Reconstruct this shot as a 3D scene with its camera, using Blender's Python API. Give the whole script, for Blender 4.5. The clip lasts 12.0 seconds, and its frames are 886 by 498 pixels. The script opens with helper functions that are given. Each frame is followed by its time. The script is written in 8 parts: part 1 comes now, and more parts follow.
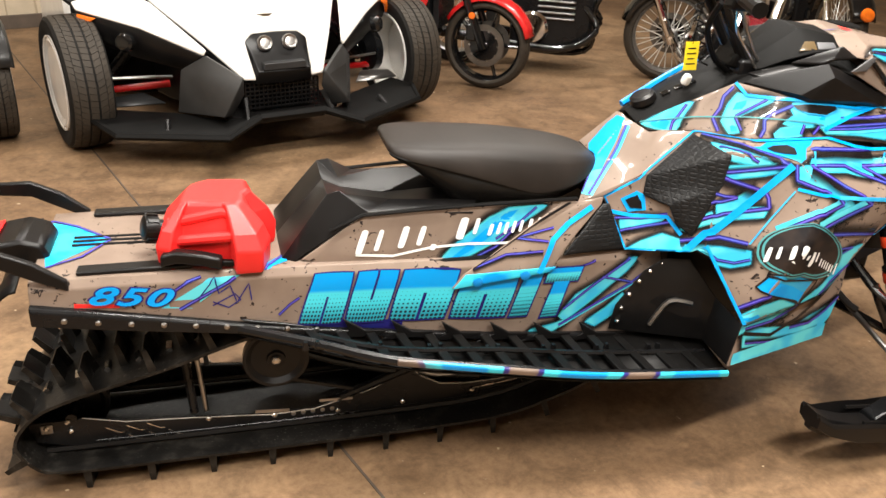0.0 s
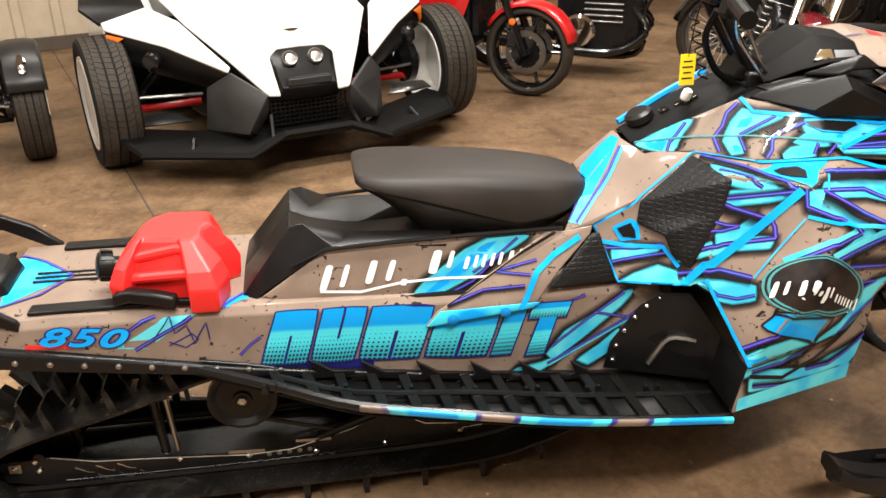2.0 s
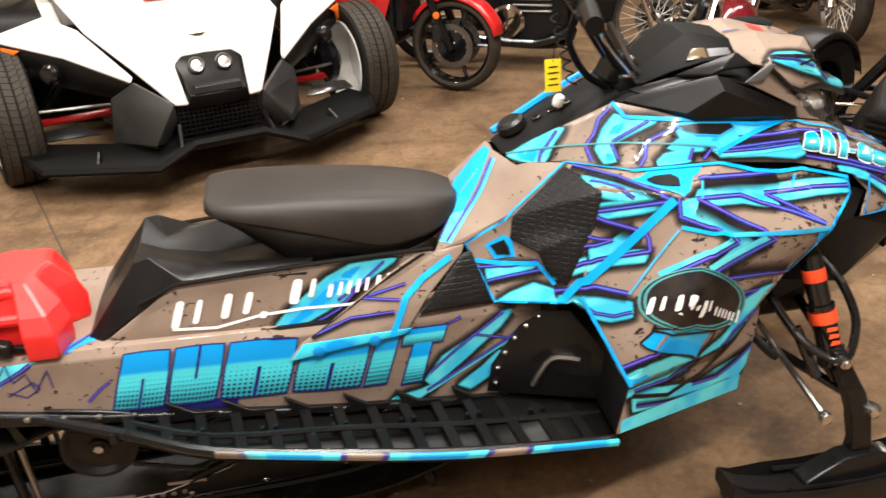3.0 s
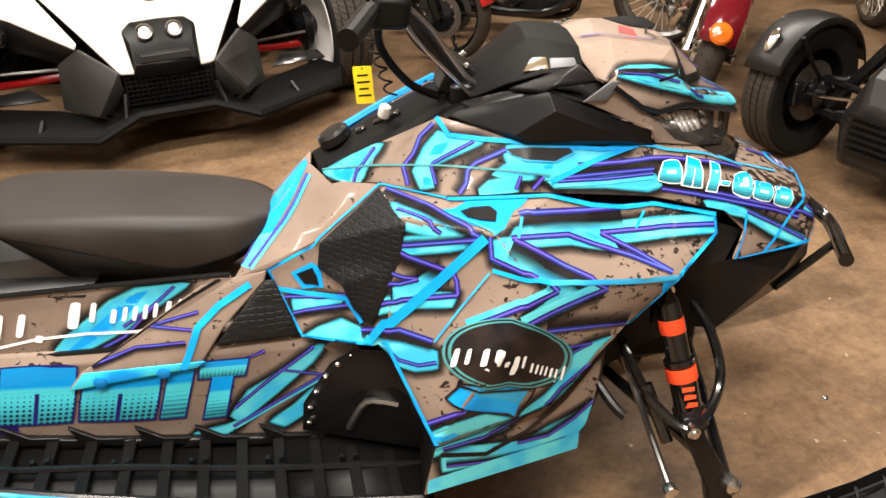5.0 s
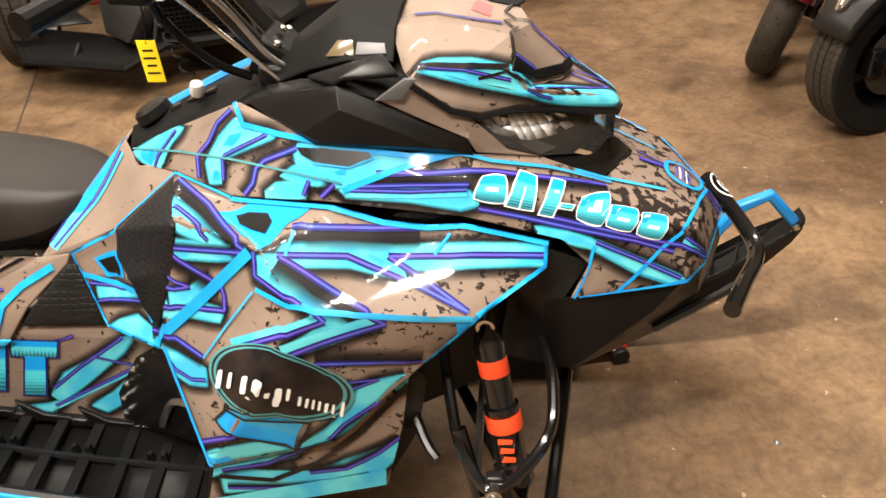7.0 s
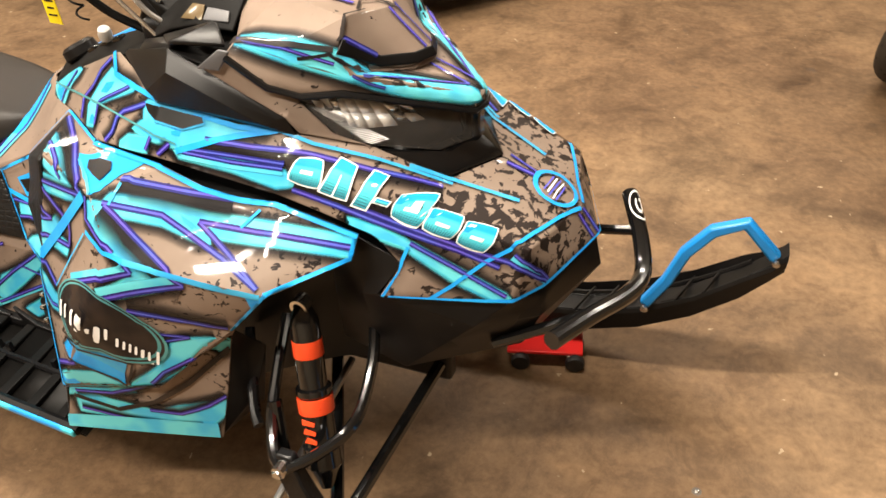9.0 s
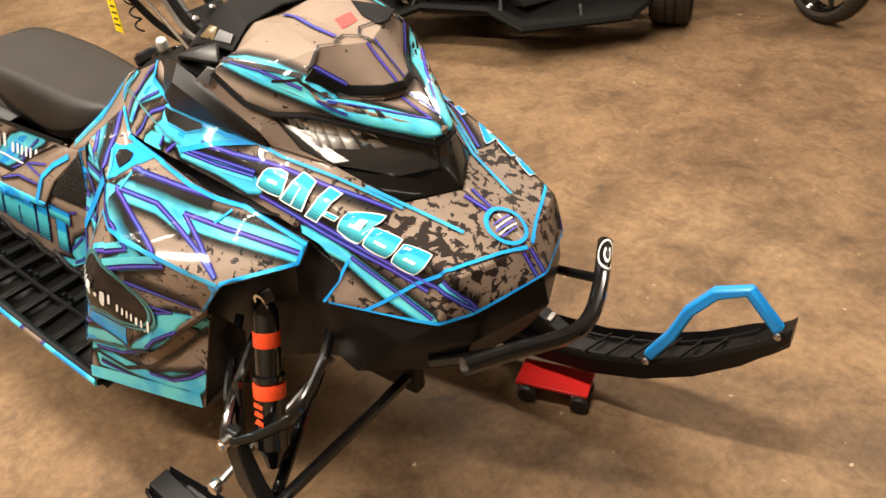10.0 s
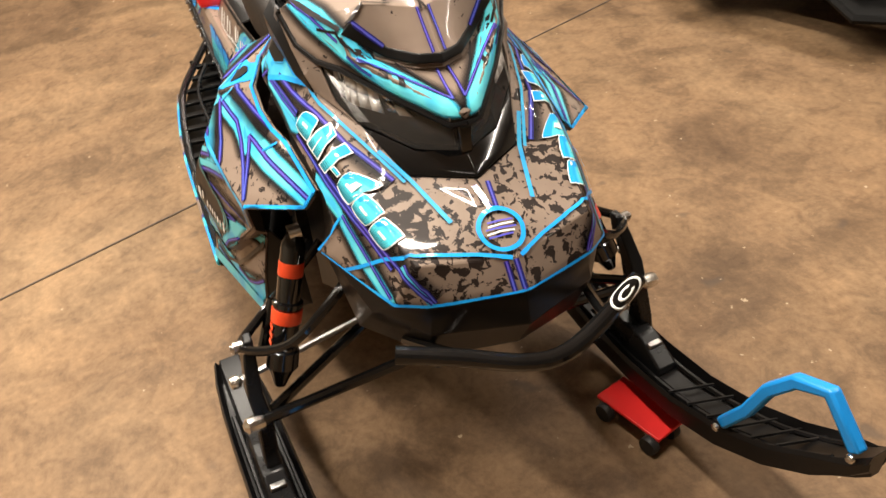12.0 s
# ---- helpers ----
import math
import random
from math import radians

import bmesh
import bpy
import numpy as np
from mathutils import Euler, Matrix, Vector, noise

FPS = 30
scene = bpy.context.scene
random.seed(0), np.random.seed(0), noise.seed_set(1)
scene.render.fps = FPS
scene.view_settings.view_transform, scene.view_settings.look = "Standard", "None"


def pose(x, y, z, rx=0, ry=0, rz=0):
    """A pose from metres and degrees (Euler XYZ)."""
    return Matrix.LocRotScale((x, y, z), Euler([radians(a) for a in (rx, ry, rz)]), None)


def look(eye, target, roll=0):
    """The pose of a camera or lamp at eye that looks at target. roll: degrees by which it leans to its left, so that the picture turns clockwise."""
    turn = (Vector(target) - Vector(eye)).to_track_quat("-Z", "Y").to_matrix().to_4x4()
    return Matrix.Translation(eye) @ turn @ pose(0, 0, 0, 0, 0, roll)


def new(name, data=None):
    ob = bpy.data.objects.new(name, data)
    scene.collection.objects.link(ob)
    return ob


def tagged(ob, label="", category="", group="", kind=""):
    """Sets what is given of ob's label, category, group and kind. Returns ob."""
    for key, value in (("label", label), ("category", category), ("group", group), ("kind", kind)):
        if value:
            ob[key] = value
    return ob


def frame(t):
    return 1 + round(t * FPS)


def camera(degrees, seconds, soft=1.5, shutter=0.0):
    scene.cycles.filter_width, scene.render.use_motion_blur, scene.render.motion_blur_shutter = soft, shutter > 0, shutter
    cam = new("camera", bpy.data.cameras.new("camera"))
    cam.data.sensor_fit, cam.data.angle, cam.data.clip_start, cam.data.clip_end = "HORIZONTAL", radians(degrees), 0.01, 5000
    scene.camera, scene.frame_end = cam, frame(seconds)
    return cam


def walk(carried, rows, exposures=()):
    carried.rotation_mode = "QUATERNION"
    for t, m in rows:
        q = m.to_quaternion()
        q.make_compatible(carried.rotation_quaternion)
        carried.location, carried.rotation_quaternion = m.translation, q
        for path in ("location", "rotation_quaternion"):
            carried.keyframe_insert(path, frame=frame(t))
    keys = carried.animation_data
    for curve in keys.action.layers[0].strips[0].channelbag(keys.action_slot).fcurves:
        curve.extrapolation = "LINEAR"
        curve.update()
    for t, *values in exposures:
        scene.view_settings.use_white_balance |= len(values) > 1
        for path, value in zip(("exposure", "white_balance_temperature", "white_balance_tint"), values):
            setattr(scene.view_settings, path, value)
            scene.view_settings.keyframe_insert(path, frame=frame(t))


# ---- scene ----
from mathutils.bvhtree import BVHTree

cam = camera(56.2, 12.0, shutter=0.4)
METRES, TILT, LEAN, TURN = 3.6, -26.11, -2.26, -13.96
START = (0.0, -1.976, 1.512)
ROWS = [
    (0.0, 0.0, 0.0, 0.0, 0.0, 0.0, -0.0),
    (0.5, 0.0057, 0.011, 0.0057, 0.47, -0.64, 1.44),
    (1.0, 0.0266, 0.0171, 0.0089, 1.55, -0.37, 1.0),
    (1.5, 0.0601, 0.0276, 0.0152, 3.97, 0.14, -0.14),
    (2.0, 0.0698, 0.0428, 0.0212, 5.53, 0.14, 0.35),
    (2.5, 0.0868, 0.0601, 0.0327, 4.76, -0.27, 1.92),
    (3.0, 0.135, 0.0803, 0.0417, 3.62, -0.74, 3.0),
    (5.0, 0.2761, 0.1575, 0.0776, 8.1, -3.62, 0.44),
    (5.5, 0.301, 0.1863, 0.0896, 8.33, -4.89, 1.44),
    (6.0, 0.3417, 0.2138, 0.1021, 9.28, -5.67, 0.83),
    (6.5, 0.3882, 0.2394, 0.1136, 14.04, -7.48, -1.47),
    (8.5, 0.5374, 0.3179, 0.1449, 31.01, -14.01, -8.63),
    (9.0, 0.5734, 0.3459, 0.1582, 34.9, -14.76, -10.44),
    (9.5, 0.6125, 0.37, 0.175, 41.9, -15.38, -12.34),
    (10.0, 0.669, 0.3955, 0.1887, 49.17, -16.21, -15.04),
    (10.5, 0.6909, 0.431, 0.2022, 55.67, -17.31, -16.68),
    (11.0, 0.7031, 0.4708, 0.2225, 62.19, -19.16, -19.74),
    (11.5, 0.7247, 0.5166, 0.2447, 73.35, -25.01, -19.77),
    (12.0, 0.7205, 0.5555, 0.2591, 80.63, -30.16, -20.18),
]
walk(cam, [(t, pose(*START, TILT, LEAN, TURN) @ pose(METRES * x, METRES * y, METRES * z, 90 + pitch, roll, yaw)) for t, x, y, z, yaw, pitch, roll in ROWS],
     [(0.0, -0.03, 6120, 10), (3.0, -0.10, 6150, 11), (6.5, -0.12, 6420, 12), (9.5, -0.15, 6800, 11), (12.0, -0.26, 6600, 11)])

# ---- world and lamps ----
world = bpy.data.worlds.new("world")
world.use_nodes = True
world.node_tree.nodes["Background"].inputs[0].default_value = (1.0, 0.86, 0.68, 1)
world.node_tree.nodes["Background"].inputs[1].default_value = 0.06
scene.world = world
ROOM = 20.0          # the building stands turned by this many degrees to the snowmobile
CEIL = 4.2


def tube_lamp(x, y, length, power):
    lamp = bpy.data.lights.new("ceiling_tube", "AREA")
    lamp.shape, lamp.size, lamp.size_y = "RECTANGLE", length, 0.05
    lamp.energy, lamp.color = power, (1.0, 0.92, 0.80)
    ob = new("ceiling_tube", lamp)
    ob.matrix_world = pose(0, 0, 0, 0, 0, ROOM) @ pose(x, y, CEIL - 0.12)
    return ob


for lx, ly, power in ((-3.2, 3.4, 95), (-3.2, 0.2, 160), (-3.2, -2.6, 110), (0.2, 3.4, 115), (0.75, -0.6, 320), (0.1, -2.6, 300), (3.4, 2.6, 170), (5.6, 2.2, 60), (4.8, -2.6, 8)):
    tube_lamp(lx, ly, 2.4, power)

# ---- materials ----


def nodes(name):
    m = bpy.data.materials.new(name)
    m.use_nodes = True
    t = m.node_tree
    return m, t, t.nodes["Principled BSDF"]


def add(t, kind, **sockets):
    n = t.nodes.new(kind)
    for key, value in sockets.items():
        n.inputs[key.replace("_", " ")].default_value = value
    return n


def coords(t, scale=(1, 1, 1), kind="Object"):
    c = t.nodes.new("ShaderNodeTexCoord")
    mp = t.nodes.new("ShaderNodeMapping")
    mp.inputs["Scale"].default_value = scale
    t.links.new(c.outputs[kind], mp.inputs["Vector"])
    return mp.outputs["Vector"]


def noise_tex(t, vec, scale, detail=4.0, rough=0.55, distort=0.0):
    n = add(t, "ShaderNodeTexNoise", Scale=scale, Detail=detail, Roughness=rough, Distortion=distort)
    t.links.new(vec, n.inputs["Vector"])
    return n.outputs["Fac"]


def ramp(t, fac, stops):
    n = t.nodes.new("ShaderNodeValToRGB")
    e = n.color_ramp.elements
    while len(e) < len(stops):
        e.new(0.5)
    for el, (p, c) in zip(e, stops):
        el.position, el.color = p, (*c, 1) if len(c) == 3 else c
    t.links.new(fac, n.inputs["Fac"])
    return n.outputs["Color"]


def mix(t, fac, a, b, mode="MIX"):
    n = t.nodes.new("ShaderNodeMix")
    n.data_type, n.blend_type = "RGBA", mode
    for sock, v in ((n.inputs[0], fac), (n.inputs[6], a), (n.inputs[7], b)):
        if isinstance(v, (int, float)):
            sock.default_value = v
        elif isinstance(v, tuple):
            sock.default_value = (*v, 1)
        else:
            t.links.new(v, sock)
    return n.outputs[2]


def bump(t, bsdf, height, strength=0.2, dist=0.002):
    n = add(t, "ShaderNodeBump", Strength=strength, Distance=dist)
    t.links.new(height, n.inputs["Height"])
    t.links.new(n.outputs["Normal"], bsdf.inputs["Normal"])


def plain(name, color, rough=0.5, metal=0.0, grain=120.0, relief=0.1, vary=0.25, coat=0.0, spec=0.5):
    """A surface with fine grain, uneven tone and uneven gloss."""
    m, t, b = nodes(name)
    v = coords(t)
    tone = noise_tex(t, v, 9.0, 5.0)
    dark = tuple(c * (1 - vary) for c in color)
    light = tuple(min(1, c * (1 + vary)) for c in color)
    t.links.new(ramp(t, tone, [(0.3, dark), (0.7, light)]), b.inputs["Base Color"])
    g = noise_tex(t, v, grain, 3.0)
    r = t.nodes.new("ShaderNodeMapRange")
    r.inputs["To Min"].default_value, r.inputs["To Max"].default_value = max(0.02, rough - 0.08), min(1, rough + 0.08)
    t.links.new(tone, r.inputs["Value"])
    t.links.new(r.outputs["Result"], b.inputs["Roughness"])
    b.inputs["Metallic"].default_value = metal
    b.inputs["Coat Weight"].default_value = coat
    b.inputs["Coat Roughness"].default_value = 0.08
    b.inputs["Specular IOR Level"].default_value = spec
    if relief:
        bump(t, b, g, relief, 0.001)
    return m


def wrap_material(name, torn=0.855):
    """Printed brown-grey vinyl under a clear laminate; torn dark flecks that grow dense towards the nose."""
    m, t, b = nodes(name)
    v = coords(t)
    tone = ramp(t, noise_tex(t, v, 7.0, 4.0), [(0.3, (0.175, 0.128, 0.100)), (0.7, (0.235, 0.178, 0.140))])
    big = noise_tex(t, v, 7.0, 2.0)
    fleck = noise_tex(t, coords(t, (1.0, 1.0, 1.25)), 52.0, 3.0, 0.6, 0.6)
    sep = t.nodes.new("ShaderNodeSeparateXYZ")
    t.links.new(v, sep.inputs[0])
    along = t.nodes.new("ShaderNodeMapRange")
    for key, value in (("From Min", 1.25), ("From Max", 2.0), ("To Min", 0.0), ("To Max", 0.125)):
        along.inputs[key].default_value = value
    t.links.new(sep.outputs[0], along.inputs["Value"])
    s = t.nodes.new("ShaderNodeMath")
    s.operation = "MULTIPLY_ADD"
    t.links.new(big, s.inputs[0])
    s.inputs[1].default_value = 0.40
    t.links.new(fleck, s.inputs[2])
    u = t.nodes.new("ShaderNodeMath")
    u.operation = "ADD"
    t.links.new(s.outputs[0], u.inputs[0])
    t.links.new(along.outputs["Result"], u.inputs[1])
    mask = ramp(t, u.outputs[0], [(torn, (0, 0, 0)), (torn + 0.013, (1, 1, 1))])
    t.links.new(mix(t, mask, tone, (0.018, 0.012, 0.010)), b.inputs["Base Color"])
    b.inputs["Roughness"].default_value = 0.45
    b.inputs["Specular IOR Level"].default_value = 0.14
    b.inputs["Coat Weight"].default_value = 0.28
    b.inputs["Coat Roughness"].default_value = 0.035
    bump(t, b, noise_tex(t, v, 18.0, 2.0), 0.05, 0.002)
    return m


def ink(name, a, bcol, scale=14.0):
    """Printed ink that drifts between two colours, under the same laminate."""
    m, t, b = nodes(name)
    f = noise_tex(t, coords(t), scale, 2.0)
    t.links.new(ramp(t, f, [(0.42, a), (0.6, bcol)]), b.inputs["Base Color"])
    b.inputs["Roughness"].default_value = 0.45
    b.inputs["Specular IOR Level"].default_value = 0.14
    b.inputs["Coat Weight"].default_value = 0.28
    b.inputs["Coat Roughness"].default_value = 0.035
    return m


CYAN, SKY = (0.05, 0.53, 0.68), (0.005, 0.27, 0.70)
wrap = wrap_material("printed_wrap")
cowl_wrap = wrap_material("printed_cowl_wrap", 0.955)
ink_cyan = ink("cyan_ink", (0.11, 0.56, 0.64), (0.04, 0.39, 0.63), 11.0)
ink_blue = ink("blue_ink", SKY, (0.01, 0.33, 0.75))
ink_mixed = ink("cyan_blue_ink", CYAN, SKY, 10.0)
ink_violet = ink("violet_ink", (0.018, 0.012, 0.125), (0.014, 0.018, 0.15))
ink_black = ink("black_ink", (0.006, 0.005, 0.006), (0.02, 0.014, 0.012))
ink_white = ink("white_ink", (0.75, 0.75, 0.73), (0.82, 0.82, 0.8))
ink_teal = ink("teal_ink", (0.05, 0.2, 0.22), (0.07, 0.26, 0.27))
black_plastic = plain("black_plastic", (0.0055, 0.005, 0.005), 0.34, grain=260, relief=0.12, spec=0.24)
gloss_black = plain("gloss_black_paint", (0.005, 0.005, 0.0052), 0.12, coat=0.3, relief=0.0)
dark_metal = plain("black_anodised_metal", (0.0055, 0.0055, 0.006), 0.28, 0.0, relief=0.05, spec=0.3)
rubber = plain("black_rubber", (0.0045, 0.0042, 0.004), 0.42, grain=90, relief=0.3, spec=0.13)
seat_vinyl = plain("seat_vinyl", (0.016, 0.0125, 0.0105), 0.5, grain=420, relief=0.3, spec=0.28)
seat_side = plain("seat_side_vinyl", (0.007, 0.0065, 0.006), 0.4, grain=380, relief=0.9, spec=0.3)
red_plastic = plain("red_plastic", (0.78, 0.022, 0.02), 0.38, grain=180, relief=0.1, vary=0.08)
blue_plastic = plain("blue_plastic", (0.006, 0.24, 0.66), 0.35, vary=0.08, relief=0.05)
steel = plain("bright_steel", (0.6, 0.58, 0.55), 0.25, 1.0, relief=0.05)
dark_disc = plain("browned_steel", (0.16, 0.14, 0.12), 0.4, 0.8, relief=0.1)
wire_steel = plain("bright_wire", (0.62, 0.60, 0.56), 0.35, 0.35, relief=0.0)
chrome = plain("chrome", (0.75, 0.74, 0.72), 0.08, 1.0, relief=0.0)
alloy = plain("grey_aluminium", (0.35, 0.34, 0.33), 0.35, 1.0, relief=0.1)
cheek_grey = plain("cheek_grey_plastic", (0.022, 0.021, 0.020), 0.55, relief=0.1)
satin_grey = plain("dark_grey_satin_plastic", (0.012, 0.011, 0.0105), 0.36, relief=0.08, spec=0.35)
tyre_rubber = plain("tyre_rubber", (0.008, 0.007, 0.006), 0.75, grain=60, relief=0.3, spec=0.2)
tread_rubber = plain("worn_tread_rubber", (0.032, 0.025, 0.018), 0.65, grain=60, relief=0.4, spec=0.3)
white_paint = plain("white_paint", (0.78, 0.76, 0.72), 0.18, coat=0.5, relief=0.0, vary=0.03)
red_paint = plain("red_paint", (0.55, 0.012, 0.012), 0.2, coat=0.6, relief=0.0, vary=0.1)
maroon_paint = plain("maroon_paint", (0.13, 0.006, 0.012), 0.12, coat=0.8, relief=0.0, vary=0.15)
orange_lens = plain("orange_lens", (0.8, 0.16, 0.01), 0.15, coat=0.5, relief=0.0)
orange_paint = plain("orange_paint", (0.85, 0.075, 0.02), 0.3, relief=0.0, vary=0.05)
yellow_card = plain("yellow_card", (0.85, 0.66, 0.01), 0.5, relief=0.0, vary=0.05)
matte_black = plain("matte_black_plastic", (0.0042, 0.004, 0.0038), 0.6, grain=260, relief=0.2, spec=0.12)
grey_plastic = plain("grey_plastic", (0.015, 0.015, 0.0155), 0.5, grain=260, relief=0.2)
# pod screen: the amber-brown base colour is a painted reflection
smoked = plain("screen_with_amber_reflection", (0.10, 0.07, 0.035), 0.2, coat=0.4, relief=0.0)
light_grey = plain("light_grey_plastic", (0.10, 0.10, 0.105), 0.45, relief=0.05)
lamp_inner = plain("smoked_lamp_inner", (0.055, 0.05, 0.045), 0.3, 0.6, relief=0.0)
chrome_facet = plain("bright_reflector", (0.85, 0.83, 0.80), 0.16, 1.0, relief=0.0)
# barely metallic: its pale colour stands in for ceiling tubes mirrored in the reflector
painted_glare = plain("silver_with_painted_glare", (0.8, 0.78, 0.75), 0.3, 0.25, relief=0.0)


def glass_material():
    """A thin hard lens: mostly see-through, with a sharp gloss."""
    m, t, b = nodes("clear_lens")
    b.inputs["Base Color"].default_value = (0.25, 0.24, 0.23, 1)
    b.inputs["Alpha"].default_value = 0.09
    b.inputs["Roughness"].default_value = 0.03
    b.inputs["Coat Weight"].default_value = 0.6
    b.inputs["Coat Roughness"].default_value = 0.02
    return m


clear = glass_material()



def edge_material():
    """Slanting cyan, violet and brown stripes."""
    m, t, b = nodes("striped_edge_print")
    v = coords(t, (1.0, 0.0, 4.0))
    w = add(t, "ShaderNodeTexWave", Scale=1.0, Distortion=2.5, Detail=1.0)
    t.links.new(v, w.inputs["Vector"])
    c = ramp(t, w.outputs["Fac"], [(0.0, (0.19, 0.14, 0.11)), (0.12, (0.17, 0.125, 0.10)), (0.16, (0.02, 0.014, 0.14)), (0.24, (0.02, 0.02, 0.16)), (0.28, CYAN), (0.62, CYAN), (0.70, SKY), (0.9, SKY)])
    sep = t.nodes.new("ShaderNodeSeparateXYZ")
    t.links.new(coords(t), sep.inputs[0])
    t.links.new(mix(t, ramp(t, sep.outputs[0], [(0.34, (1, 1, 1)), (0.44, (0, 0, 0))]), c, (0.10, 0.075, 0.06)), b.inputs["Base Color"])
    b.inputs["Roughness"].default_value = 0.33
    return m


def quilt_material():
    """Black knee-pad foam with pressed hexagonal cells."""
    m, t, b = nodes("quilted_foam")
    v = t.nodes.new("ShaderNodeTexVoronoi")
    v.feature = "DISTANCE_TO_EDGE"
    v.inputs["Scale"].default_value = 55.0
    v.inputs["Randomness"].default_value = 0.25
    t.links.new(coords(t, (1.0, 1.0, 1.6)), v.inputs["Vector"])
    b.inputs["Base Color"].default_value = (0.006, 0.006, 0.0063, 1)
    b.inputs["Specular IOR Level"].default_value = 0.25
    b.inputs["Roughness"].default_value = 0.48
    f = ramp(t, v.outputs["Distance"], [(0.0, (0, 0, 0)), (0.25, (1, 1, 1))])
    bump(t, b, f, 0.35, 0.003)
    return m


quilt = quilt_material()
edge_print = edge_material()


def track_material():
    """Black rubber with dried slush: pale specks and streaks."""
    m, t, b = nodes("muddy_track_rubber")
    v = coords(t)
    clean = ramp(t, noise_tex(t, v, 9.0, 5.0), [(0.3, (0.004, 0.0038, 0.0036)), (0.7, (0.009, 0.008, 0.007))])
    specks = ramp(t, noise_tex(t, v, 140.0, 2.0), [(0.62, (0, 0, 0)), (0.72, (1, 1, 1))])
    where = ramp(t, noise_tex(t, v, 7.0, 4.0), [(0.45, (0, 0, 0)), (0.65, (1, 1, 1))])
    film = ramp(t, noise_tex(t, v, 22.0, 6.0, 0.7), [(0.5, (0, 0, 0)), (0.8, (0.22, 0.22, 0.22))])
    dust = mix(t, mix(t, 1.0, specks, where, "MULTIPLY"), film, (0.8, 0.8, 0.8))
    t.links.new(mix(t, dust, clean, (0.16, 0.145, 0.125)), b.inputs["Base Color"])
    b.inputs["Roughness"].default_value = 0.38
    b.inputs["Specular IOR Level"].default_value = 0.25
    bump(t, b, noise_tex(t, v, 60.0, 4.0), 0.4, 0.002)
    return m


def concrete_material():
    m, t, b = nodes("stained_concrete")
    v = coords(t)
    large = noise_tex(t, v, 0.55, 5.0, 0.6, 0.6)
    mid = noise_tex(t, v, 2.6, 6.0, 0.65, 0.4)
    fine_grain = noise_tex(t, v, 40.0, 5.0, 0.7)
    base = ramp(t, large, [(0.32, (0.138, 0.083, 0.046)), (0.5, (0.20, 0.126, 0.070)), (0.68, (0.262, 0.174, 0.100))])
    stain = ramp(t, mid, [(0.34, (0.52, 0.50, 0.48)), (0.5, (0.97, 0.96, 0.94)), (0.68, (1.2, 1.18, 1.14))])
    c = mix(t, 0.9, base, stain, "MULTIPLY")
    blot = noise_tex(t, v, 9.0, 6.0, 0.7, 0.8)
    c = mix(t, 0.62, c, ramp(t, blot, [(0.34, (0.55, 0.52, 0.5)), (0.52, (1.0, 1.0, 1.0)), (0.7, (1.22, 1.2, 1.16))]), "MULTIPLY")
    c = mix(t, 0.6, c, ramp(t, fine_grain, [(0.3, (0.6, 0.57, 0.55)), (0.7, (1.25, 1.25, 1.25))]), "MULTIPLY")
    spots = noise_tex(t, v, 7.5, 2.0, 0.5, 0.2)
    c = mix(t, ramp(t, spots, [(0.70, (0, 0, 0)), (0.78, (0.6, 0.6, 0.6))]), c, (0.06, 0.045, 0.035))
    chips = noise_tex(t, v, 30.0, 2.0, 0.5, 0.3)
    c = mix(t, ramp(t, chips, [(0.735, (0, 0, 0)), (0.765, (0.75, 0.75, 0.75))]), c, (0.46, 0.36, 0.24))
    scratch = noise_tex(t, coords(t, (3.0, 40.0, 1.0)), 2.2, 6.0, 0.75, 1.5)
    c = mix(t, ramp(t, scratch, [(0.69, (0, 0, 0)), (0.74, (0.35, 0.35, 0.35))]), c, (0.42, 0.36, 0.28))
    t.links.new(c, b.inputs["Base Color"])
    t.links.new(ramp(t, mid, [(0.3, (0.5, 0.5, 0.5)), (0.7, (0.72, 0.72, 0.72))]), b.inputs["Roughness"])
    b.inputs["Specular IOR Level"].default_value = 0.25
    bump(t, b, fine_grain, 0.12, 0.002)
    return m


concrete = concrete_material()
wall_paint = plain("beige_panel_paint", (0.48, 0.40, 0.29), 0.5, grain=40, relief=0.1, vary=0.08)
track_rubber = track_material()
joint_dark = plain("joint_filler", (0.075, 0.055, 0.04), 0.75)
ceiling_paint = plain("ceiling_paint", (0.5, 0.44, 0.36), 0.8, vary=0.06)

# ---- mesh kit ----


def thing(name, label, category, m=None, group="", kind=""):
    ob = new(name)
    ob.empty_display_size = 0.1
    if m is not None:
        ob.matrix_basis = m
    return tagged(ob, label, category, group, kind)


def link(name, bm, material, parent=None, label="", smooth=25.0, bevel=0.0, solid=0.0, recalc=True):
    if recalc:
        bmesh.ops.recalc_face_normals(bm, faces=bm.faces)
    me = bpy.data.meshes.new(name)
    bm.to_mesh(me)
    bm.free()
    for x in material if isinstance(material, (list, tuple)) else (material,):
        me.materials.append(x)
    if smooth:
        me.shade_smooth()
        me.set_sharp_from_angle(angle=radians(smooth))
    ob = new(name, me)
    if parent is not None:
        ob.parent = parent
    if solid:
        s = ob.modifiers.new("thickness", "SOLIDIFY")
        s.thickness, s.offset = solid, -1.0
    if bevel:
        b = ob.modifiers.new("edge", "BEVEL")
        b.width, b.segments, b.limit_method, b.angle_limit = bevel, 2, "ANGLE", radians(28)
        b.harden_normals = False
    if label:
        tagged(ob, label)
    return ob


def part(name, bm, material, parent, label="", **how):
    return link(name, bm, material, parent, label, **how)


